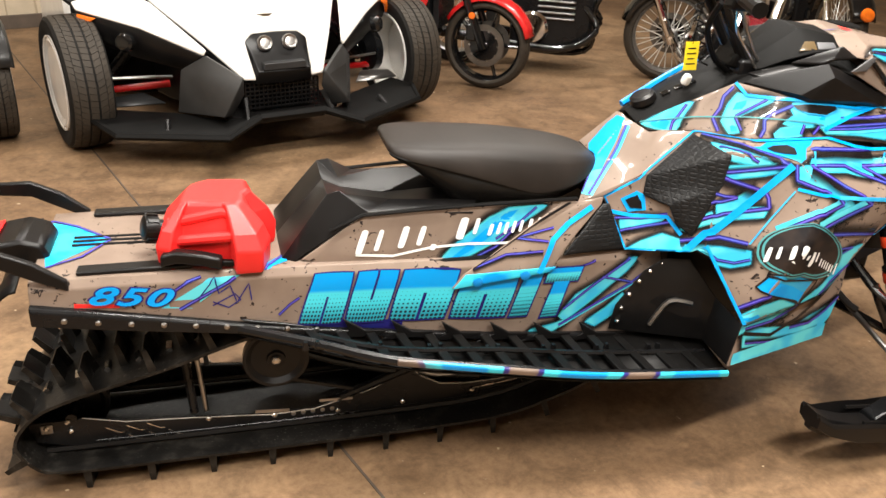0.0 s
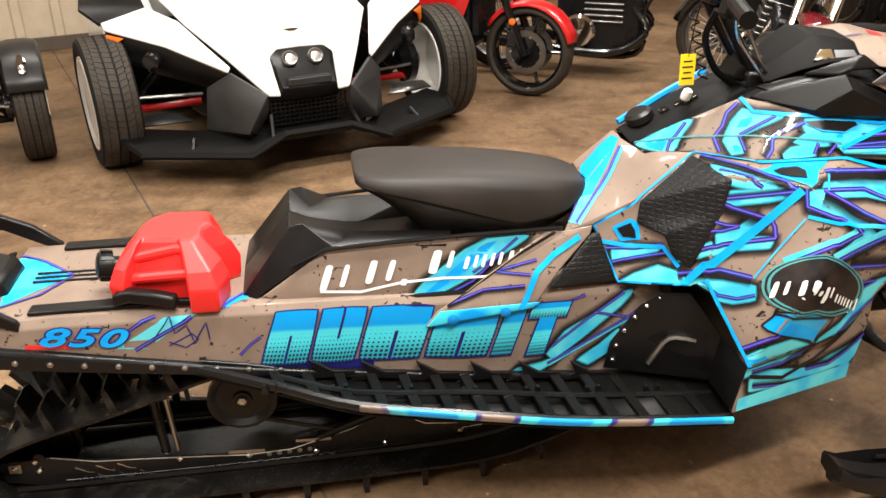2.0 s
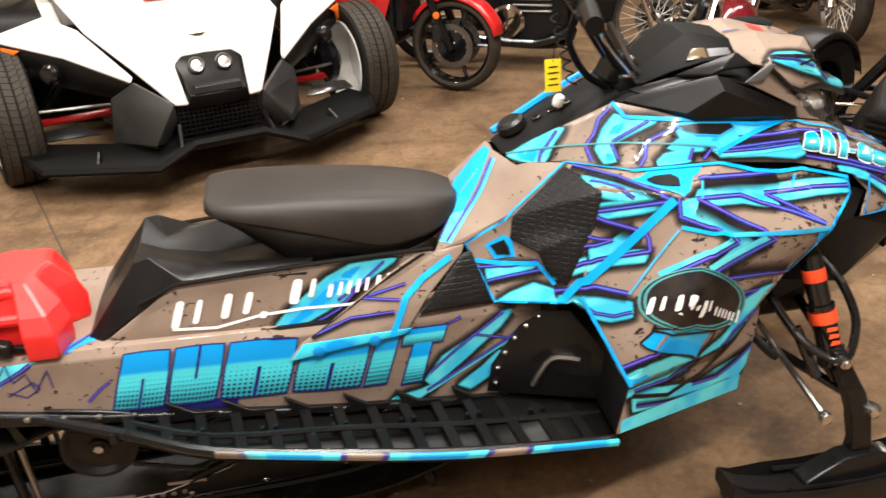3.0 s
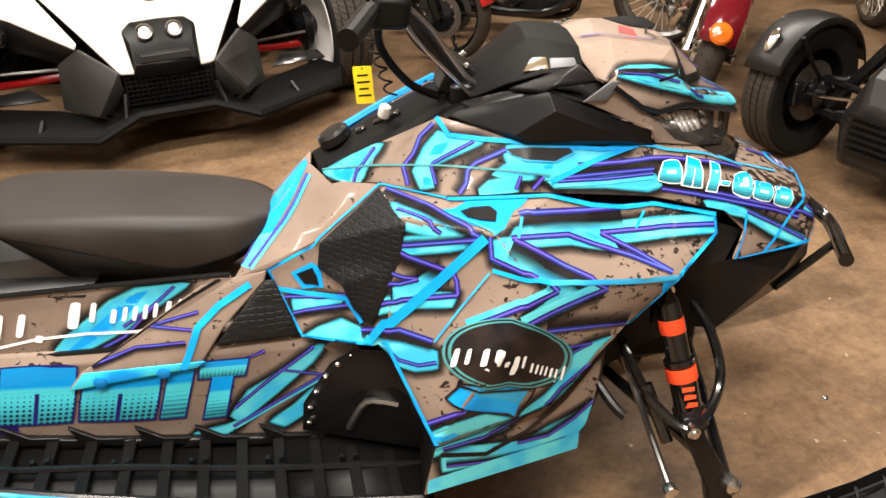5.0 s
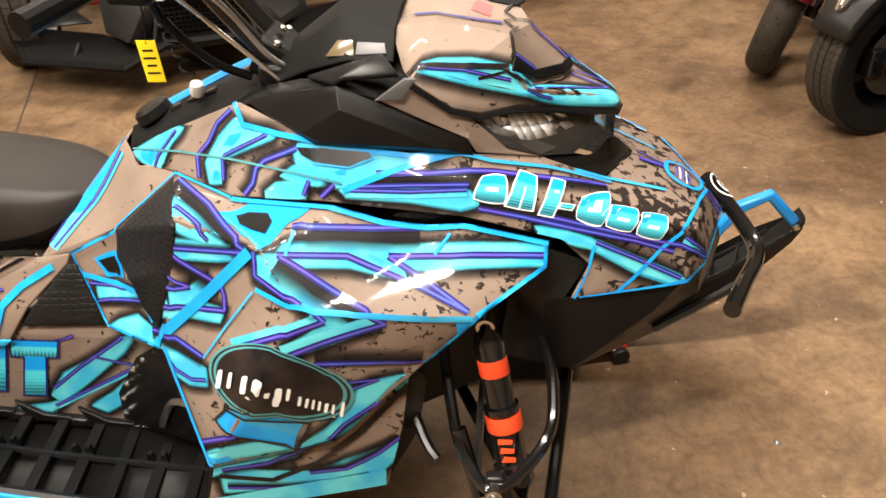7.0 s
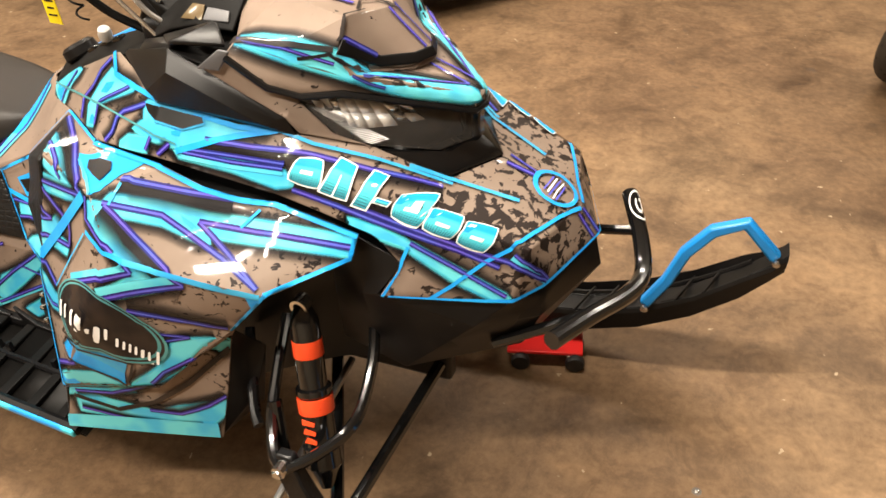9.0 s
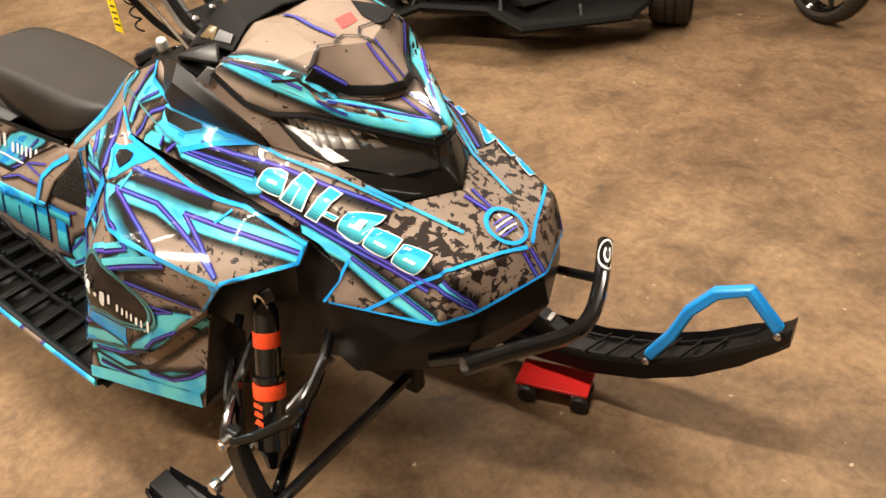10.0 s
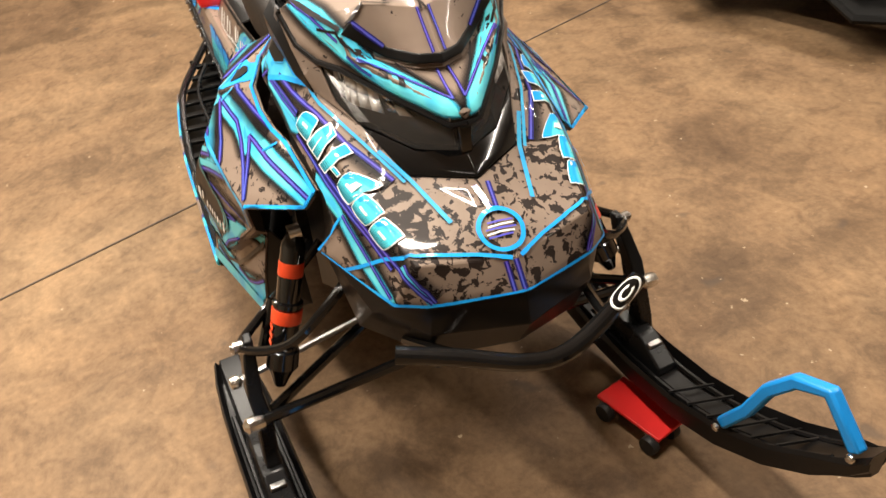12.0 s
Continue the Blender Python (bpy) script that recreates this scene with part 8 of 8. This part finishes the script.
    v = {"a": (0.140, -0.548, 0.400), "e": (0.205, -0.552, 0.408), "b": (0.162, -0.455, 0.575), "c": (0.118, -0.435, 0.610), "d": (0, -0.430, 0.614), "i": (0, -0.306, 0.660), "j": (0.22, -0.33, 0.652), "f": (0.340, -0.335, 0.560), "k": (0, 0.05, 0.770), "l": (0.30, 0.04, 0.765), "g": (0.475, -0.09, 0.700), "n": (0, 0.7, 0.90), "o": (0.36, 0.7, 0.88), "p": (0.54, 0.6, 0.80)}
    part("nose_cowl", facets(v, ["a e b", "e f j b", "b j c", "c j i d", "i j l k", "j f g l", "k l o n", "l g p o"], True, (-1, 1)), white_paint, car, "white painted nose cowl", solid=0.02, bevel=0.010)
    v = {"a": (0.150, -0.535, 0.375), "b": (0.160, -0.450, 0.572), "c": (0.116, -0.430, 0.604), "d": (0, -0.428, 0.606), "e": (0.135, -0.560, 0.440), "f": (0, -0.572, 0.440), "g": (0, -0.545, 0.37), "h": (0.140, -0.470, 0.520), "i": (0, -0.480, 0.520)}
    part("lamp_panel", facets(v, ["a b h e", "b c d i h", "e h i f", "a e f g"], True, (-1, 1)), black_plastic, car, "dark lamp panel", solid=0.015, bevel=0.006)
    for x in (-0.064, 0.064):
        part("head_lamp", lathe([(0.038, -0.02), (0.040, 0.012), (0.034, 0.022), (0.024, 0.014), (0.004, 0.016)], pose(x, -0.462, 0.556, 62, 0, 0), 20), alloy, car, "round grey projector lamp")
    part("name_bar", prism([(-0.11, 0.448), (0.11, 0.448), (0.105, 0.482), (-0.105, 0.482)], -0.570, -0.52), grey_plastic, car, "worn dark name bar", bevel=0.003)
    part("badge", prism([(-0.045, 0.0), (0.045, 0.0), (0.012, -0.028), (-0.012, -0.028)], 0.0, 0.006, "z"), chrome, car, "small chrome badge").matrix_basis = pose(0, -0.30, 0.666, 20, 0, 0)
    bm = bmesh.new()
    for z in np.linspace(0.245, 0.375, 7):
        box(-0.19, 0.19, -0.515, -0.50, z, z + 0.005, bm)
    for x in np.linspace(-0.19, 0.19, 18):
        box(x - 0.0025, x + 0.0025, -0.515, -0.50, 0.24, 0.38, bm)
    part("grille", bm, black_plastic, car)
    part("body_tub", loft([[(-w, y, 0.17), (-w, y, h), (w, y, h), (w, y, 0.17)] for y, w, h in ((-0.49, 0.15, 0.37), (-0.25, 0.30, 0.50), (0.05, 0.42, 0.66), (0.5, 0.5, 0.76), (1.2, 0.55, 0.84), (2.0, 0.4, 0.8), (2.4, 0.2, 0.6))]), black_plastic, car, bevel=0.02)
    for s in (-1, 1):
        part("side_pod", loft([[(s * 0.40, y, 0.18), (s * 0.40, y, h), (s * w, y, h), (s * w, y, 0.18)] for y, w, h in ((0.55, 0.5, 0.6), (0.75, 0.78, 0.72), (1.5, 0.82, 0.74), (2.0, 0.5, 0.66))]), white_paint, car, "white side pod", bevel=0.03)
    wm = pose(0, 1.9, 0.33, 0, 0, 90)
    tyre(car, wm, 0.33, 0.3, 0.7)
    disc_wheel(car, wm, 0.235, 0.26, black_plastic, -1)
    part("hood_sticker", prism([(-0.12, 0.0), (0.10, 0.0), (0.09, 0.09), (-0.10, 0.09)], 0.0, 0.004, "z"), red_plastic, car, "red sticker").matrix_basis = pose(-0.03, 0.08, 0.788, 11, 0, 0)
    return car


roadster(pose(0.10, 2.82, 0, 0, 0, 17.2) @ Matrix.Diagonal((1.04, 1.04, 1.01, 1)))


def spoke_wheel(bike, m, r, w, spokes, rim_mat, label):
    wheel = tyre(bike, m, r, w, 0.80, label)
    q = m @ AXLE
    rim = part("rim", lathe([(r * 0.80, -w * 0.4), (r * 0.74, -w * 0.25), (r * 0.74, w * 0.25), (r * 0.80, w * 0.4)], q, 40, closed=True), rim_mat, bike)
    hub = part("hub", lathe([(0.02, -0.07), (0.055, -0.05), (0.03, -0.03), (0.03, 0.03), (0.055, 0.05), (0.02, 0.07)], q, 20), rim_mat, bike)
    if spokes > 8:
        for i in range(spokes):
            a = 2 * math.pi * i / spokes
            b = a + (0.35 if i % 2 else -0.35)
            e = (1 if i % 4 < 2 else -1) * 0.045
            part("spoke", tube([m @ Vector((0.05 * math.cos(b), e, 0.05 * math.sin(b))), m @ Vector((r * 0.75 * math.cos(a), 0, r * 0.75 * math.sin(a)))], 0.0032, 5, 1), wire_steel, hub)
    else:
        for i in range(spokes):
            a = 2 * math.pi * i / spokes
            part("spoke", tube([m @ Vector((0.04 * math.cos(a), 0, 0.04 * math.sin(a))), m @ Vector((r * 0.76 * math.cos(a), 0, r * 0.76 * math.sin(a)))], [0.018, 0.012], 8, 1), rim_mat, hub)
    return wheel


def brake_disc(bike, m, r, y):
    q = m @ Matrix.Translation((0, y, 0)) @ AXLE
    d = part("brake_disc", lathe([(r, -0.003), (r, 0.003), (r * 0.72, 0.003), (r * 0.72, -0.003)], q, 40, closed=True), dark_disc, bike, "drilled steel brake disc")
    part("disc_carrier", lathe([(r * 0.74, -0.004), (r * 0.74, 0.004), (r * 0.25, 0.006), (r * 0.25, -0.006)], q, 10, closed=True), gloss_black, d)
    for i in range(10):
        a = 2 * math.pi * i / 10
        part("disc_button", lathe([(0.008, -0.006), (0.008, 0.006)], m @ Matrix.Translation((r * 0.72 * math.cos(a), y, r * 0.72 * math.sin(a))) @ AXLE, 8), steel, d)


def sport_bike(m):
    """Local x is forward, the front wheel stands at the origin."""
    b = thing("sport_motorcycle", "red sport motorcycle with black cast wheels and fairing", "motorcycle", m)
    wm = pose(0, 0, 0.30)
    spoke_wheel(b, wm, 0.30, 0.12, 5, gloss_black, "black road tyre")
    for y in (-0.07, 0.07):
        brake_disc(b, wm, 0.14, y)
        part("fork_leg", tube([(0.0, y * 1.35, 0.28), (-0.10, y * 1.35, 0.52), (-0.26, y * 1.35, 0.92)], [0.03, 0.026, 0.024], 12, 1), gloss_black, b)
        part("caliper", box(-0.12, -0.05, y * 1.3 - 0.025, y * 1.3 + 0.025, 0.33, 0.44), gloss_black, b, bevel=0.01)
        part("reflector", lathe([(0.022, 0), (0.022, 0.008), (0.016, 0.011)], pose(-0.075, y * 1.85, 0.50, 90 if y < 0 else -90), 14), orange_lens, b, "round orange reflector")
    rows = []
    for a in np.linspace(15, 150, 12):
        c, s_ = math.cos(radians(a)), math.sin(radians(a))
        rows.append([(0.318 * c * k, y, 0.30 + 0.318 * s_ * k) for y, k in ((-0.085, 0.93), (-0.06, 1.01), (0, 1.04), (0.06, 1.01), (0.085, 0.93))])
    part("front_fender", loft(rows, closed=False), red_paint, b, "glossy red front mudguard", solid=0.005)
    for s in (-1, 1):
        v = {"a": (-0.22, s * 0.13, 1.0), "b": (-0.30, s * 0.20, 0.75), "c": (-0.42, s * 0.20, 0.42), "d": (-0.62, s * 0.17, 0.30), "e": (-0.95, s * 0.16, 0.34), "f": (-0.80, s * 0.22, 0.60), "g": (-0.75, s * 0.20, 0.85), "h": (-0.12, s * 0.05, 0.85)}
        part("fairing", facets(v, ["a b h", "a g b", "b g f c", "c f e d"]), red_paint, b, "glossy red side fairing", solid=0.012, bevel=0.01)
    part("engine", loft([[(x, -w, lo), (x, -w, hi), (x, w, hi), (x, w, lo)] for x, w, lo, hi in ((-0.36, 0.12, 0.30, 0.62), (-0.6, 0.17, 0.22, 0.7), (-0.95, 0.16, 0.24, 0.66))]), dark_metal, b, bevel=0.03)
    part("radiator", box(-0.34, -0.30, -0.15, 0.15, 0.40, 0.72), dark_metal, b)
    part("tank", loft([[(x, w * math.cos(a), z + h * math.sin(a)) for a in np.linspace(0, 2 * math.pi, 14, endpoint=False)] for x, w, z, h in ((-0.45, 0.08, 0.90, 0.06), (-0.6, 0.17, 0.90, 0.14), (-0.85, 0.15, 0.88, 0.12), (-1.0, 0.08, 0.84, 0.06))]), red_paint, b, "red fuel tank")
    part("saddle", loft([[(x, -w, z), (x, -w * 0.7, z + 0.05), (x, w * 0.7, z + 0.05), (x, w, z)] for x, w, z in ((-0.95, 0.08, 0.80), (-1.2, 0.15, 0.79), (-1.6, 0.1, 0.92))]), seat_vinyl, b, bevel=0.01)
    part("exhaust", tube([(-0.45, -0.08, 0.26), (-0.8, -0.12, 0.2), (-1.2, -0.17, 0.24), (-1.5, -0.2, 0.35)], [0.03, 0.035, 0.05, 0.05], 12), gloss_black, b)
    spoke_wheel(b, pose(-1.38, 0, 0.31), 0.31, 0.17, 5, gloss_black, "black rear tyre")
    return b


def cruiser(m, paint, paint_label, spokes, rim, label, r=0.33, w=0.13):
    """Local x is forward, the front wheel stands at the origin."""
    b = thing("cruiser_motorcycle", label, "motorcycle", m, "cruisers parked in the showroom")
    wm = pose(0, 0, r)
    spoke_wheel(b, wm, r, w, spokes, rim, "black road tyre")
    brake_disc(b, wm, 0.145, 0.07)
    for y in (-0.095, 0.095):
        part("fork_leg", tube([(0.02, y, r - 0.04), (-0.09, y, r + 0.18), (-0.34, y, r + 0.72)], [0.034, 0.030, 0.026], 12, 1), chrome, b, "chrome fork leg")
        part("axle_nut", lathe([(0.02, -0.02), (0.022, 0.0), (0.016, 0.02)], wm @ Matrix.Translation((0, y * 1.2, 0)) @ AXLE, 8), chrome, b)
    rows = []
    for a in np.linspace(20, 165, 14):
        c, s_ = math.cos(radians(a)), math.sin(radians(a))
        rows.append([((r + 0.03) * c * k, y, r + (r + 0.03) * s_ * k) for y, k in ((-0.095, 0.86), (-0.085, 0.96), (-0.05, 1.02), (0, 1.04), (0.05, 1.02), (0.085, 0.96), (0.095, 0.86))])
    part("front_fender", loft(rows, closed=False), paint, b, paint_label, solid=0.005)
    part("fender_lamp", lathe([(0.050, -0.01), (0.052, 0.008), (0.042, 0.022), (0.016, 0.030)], pose((r + 0.045) * math.cos(radians(27)), 0, r + (r + 0.045) * math.sin(radians(27)), 0, 62, 0), 20), orange_lens, b, "orange fender lamp")
    part("head_lamp", lathe([(0.04, -0.10), (0.085, -0.04), (0.095, 0.02), (0.085, 0.035), (0.05, 0.03), (0.01, 0.02)], pose(-0.20, 0, r + 0.62, 0, 85, 0), 24), chrome, b, "round chrome head lamp")
    part("engine", loft([[(x, -w_, lo), (x, -w_, hi), (x, w_, hi), (x, w_, lo)] for x, w_, lo, hi in ((-0.55, 0.12, 0.22, 0.55), (-0.8, 0.17, 0.16, 0.66), (-1.15, 0.15, 0.18, 0.56))]), dark_metal, b, bevel=0.03)
    for k in range(6):
        part("cooling_fin", box(-0.95, -0.68, -0.19, 0.19, 0.40 + 0.04 * k, 0.412 + 0.04 * k), alloy, b, bevel=0.004)
    part("engine_cover", lathe([(0.12, -0.19), (0.10, -0.21), (0.02, -0.215), (0.02, 0.215), (0.10, 0.21), (0.12, 0.19)], pose(-0.98, 0, 0.33) @ AXLE, 24), chrome, b, "polished engine cover")
    for y in (-0.17, 0.17):
        part("exhaust", tube([(-0.62, y * 0.7, 0.5), (-0.52, y, 0.34), (-0.75, y * 1.15, 0.2), (-1.3, y * 1.2, 0.22), (-1.75, y * 1.2, 0.27)], [0.022, 0.024, 0.026, 0.04, 0.045], 12), gloss_black if paint is not maroon_paint else chrome, b)
    part("frame_tube", tube([(-0.36, 0, r + 0.45), (-0.55, 0, 0.5), (-0.6, 0, 0.16), (-1.2, 0, 0.15)], 0.024, 10), gloss_black, b)
    part("tank", loft([[(x, w_ * math.cos(a), z + h * math.sin(a)) for a in np.linspace(0, 2 * math.pi, 16, endpoint=False)] for x, w_, z, h in ((-0.45, 0.05, 0.88, 0.05), (-0.6, 0.15, 0.86, 0.12), (-0.85, 0.15, 0.84, 0.12), (-1.05, 0.08, 0.80, 0.06))]), paint, b)
    part("saddle", loft([[(x, -w_, z), (x, -w_ * 0.7, z + 0.08), (x, w_ * 0.7, z + 0.08), (x, w_, z)] for x, w_, z in ((-1.0, 0.1, 0.66), (-1.25, 0.17, 0.64), (-1.6, 0.12, 0.70))]), seat_vinyl, b, bevel=0.02)
    part("handlebar", tube([(-0.5, -0.38, r + 0.72), (-0.42, -0.2, r + 0.75), (-0.36, 0, r + 0.72), (-0.42, 0.2, r + 0.75), (-0.5, 0.38, r + 0.72)], 0.013, 10), chrome, b)
    spoke_wheel(b, pose(-1.58, 0, 0.32), 0.32, 0.16, spokes, rim, "black rear tyre")
    return b


sport_bike(pose(1.70, 3.43, 0, 0, 0, -34))
cruiser(pose(3.10, 3.50, 0, 0, 0, -28), gloss_black, "gloss black mudguard", 32, alloy, "black cruiser motorcycle with wire-spoked front wheel")
cruiser(pose(2.79, 2.30, 0.018, 0, 0, -114) @ pose(0, 0, 0, -15, 0, 0), maroon_paint, "deep red mudguard", 32, chrome, "deep red and chrome cruiser motorcycle")
cruiser(pose(4.6, 3.6, 0, 0, 0, -100), gloss_black, "gloss black mudguard", 32, chrome, "black and chrome cruiser motorcycle")


def trike(m, label):
    """A low three-wheeled motorcycle; -y is its nose, x runs along the front axle."""
    b = thing("three_wheeled_motorcycle", label, "trike", m, "trikes parked in the showroom")
    for s in (-1, 1):
        wm = pose(s * 0.60, 0, 0.295, 0, 0, 90)
        tyre(b, wm, 0.295, 0.160, 0.66)
        disc_wheel(b, wm, 0.195, 0.13, gloss_black, -s)
        part("wheel_ring", lathe([(0.205, s * 0.07), (0.2, s * 0.085), (0.19, s * 0.07)], wm @ AXLE, 36, closed=True), chrome, b)
        rows = []
        for a in np.linspace(24, 165, 14):
            c, s_ = math.cos(radians(a)), math.sin(radians(a))
            rows.append([(s * 0.60 + x, -0.325 * c * k, 0.295 + 0.325 * s_ * k) for x, k in ((-0.10, 0.92), (-0.085, 1.0), (-0.04, 1.03), (0.04, 1.03), (0.085, 1.0), (0.10, 0.92))])
        part("fender", loft(rows, closed=False), satin_grey, b, "dark grey satin cycle fender", solid=0.006)
        part("fender_lamp", lathe([(0.03, 0), (0.028, 0.012), (0.012, 0.02)], pose(s * 0.60, -0.235, 0.545, 55, 0, 0) @ Matrix.Diagonal((0.8, 1.9, 1.0, 1)), 14), chrome, b)
        part("fender_stay", tube([(s * 0.50, 0.05, 0.30), (s * 0.49, -0.1, 0.45), (s * 0.5, -0.18, 0.57)], 0.010, 8), dark_metal, b)
        for z, dy in ((0.22, 0.0), (0.36, 0.02)):
            part("wishbone", tube([(s * 0.20, -0.12 + dy, z + 0.03), (s * 0.50, dy, z)], 0.016, 8, 1), dark_metal, b)
            part("wishbone", tube([(s * 0.20, 0.14 + dy, z + 0.03), (s * 0.50, dy, z)], 0.016, 8, 1), dark_metal, b)
        part("damper", tube([(s * 0.22, 0.02, 0.58), (s * 0.44, 0.0, 0.26)], 0.028, 12, 1), dark_metal, b)
        part("hub", lathe([(0.03, -0.05), (0.07, -0.02), (0.07, 0.02), (0.04, 0.05)], pose(s * 0.50, 0, 0.295, 0, 90, 0), 16), gloss_black, b)
        part("brake_disc", lathe([(0.05, -0.003), (0.135, -0.003), (0.135, 0.003), (0.05, 0.003)], pose(s * 0.545, 0, 0.295, 0, 90, 0), 28, closed=True), dark_disc, b, "browned brake disc")
        part("brake_caliper", box(s * 0.545 - 0.025, s * 0.545 + 0.025, -0.135, -0.075, 0.25, 0.36), gloss_black, b, bevel=0.010)
        for a in range(0, 360, 60):
            part("wheel_bolt", ball(s * 0.525, 0.062 * math.cos(radians(a)), 0.295 + 0.062 * math.sin(radians(a)), 0.007), chrome, b)
        part("tie_rod", tube([(s * 0.50, -0.09, 0.31), (s * 0.20, -0.06, 0.35)], 0.008, 8, 1), chrome, b)
    part("nose", loft([[(-w, y, lo), (-w * 1.1, y, (lo + hi) / 2), (-w * 0.7, y, hi), (w * 0.7, y, hi), (w * 1.1, y, (lo + hi) / 2), (w, y, lo)] for y, w, lo, hi in ((-0.27, 0.17, 0.16, 0.40), (-0.20, 0.23, 0.12, 0.50), (-0.02, 0.24, 0.12, 0.60), (0.3, 0.22, 0.14, 0.72), (0.6, 0.2, 0.16, 0.80), (1.2, 0.2, 0.2, 0.66))]), satin_grey, b, "dark grey nose", bevel=0.02)
    for k in range(6):
        part("grille_slat", box(-0.16, 0.16, -0.290, -0.262, 0.22 + 0.028 * k, 0.232 + 0.028 * k), black_plastic, b)
    part("saddle", loft([[(x, y, z) for x, z in ((-w, z0), (-w * 0.7, z0 + 0.07), (w * 0.7, z0 + 0.07), (w, z0))] for y, w, z0 in ((0.5, 0.1, 0.66), (0.8, 0.18, 0.60), (1.2, 0.14, 0.64))]), seat_vinyl, b, bevel=0.02)
    part("handlebar", tube([(-0.4, 0.4, 0.95), (-0.2, 0.3, 0.98), (0.2, 0.3, 0.98), (0.4, 0.4, 0.95)], 0.014, 10), gloss_black, b)
    wm = pose(0, 1.35, 0.30, 0, 0, 90)
    tyre(b, wm, 0.30, 0.22, 0.62)
    disc_wheel(b, wm, 0.19, 0.18, gloss_black, 1)
    return b


trike(pose(3.329, 1.20, 0, 0, 0, -66), "black three-wheeled motorcycle with cycle fenders")
trike(pose(-1.79, 2.58, 0, 0, 0, 17.5), "gloss black three-wheeled motorcycle with chrome-ringed wheels")
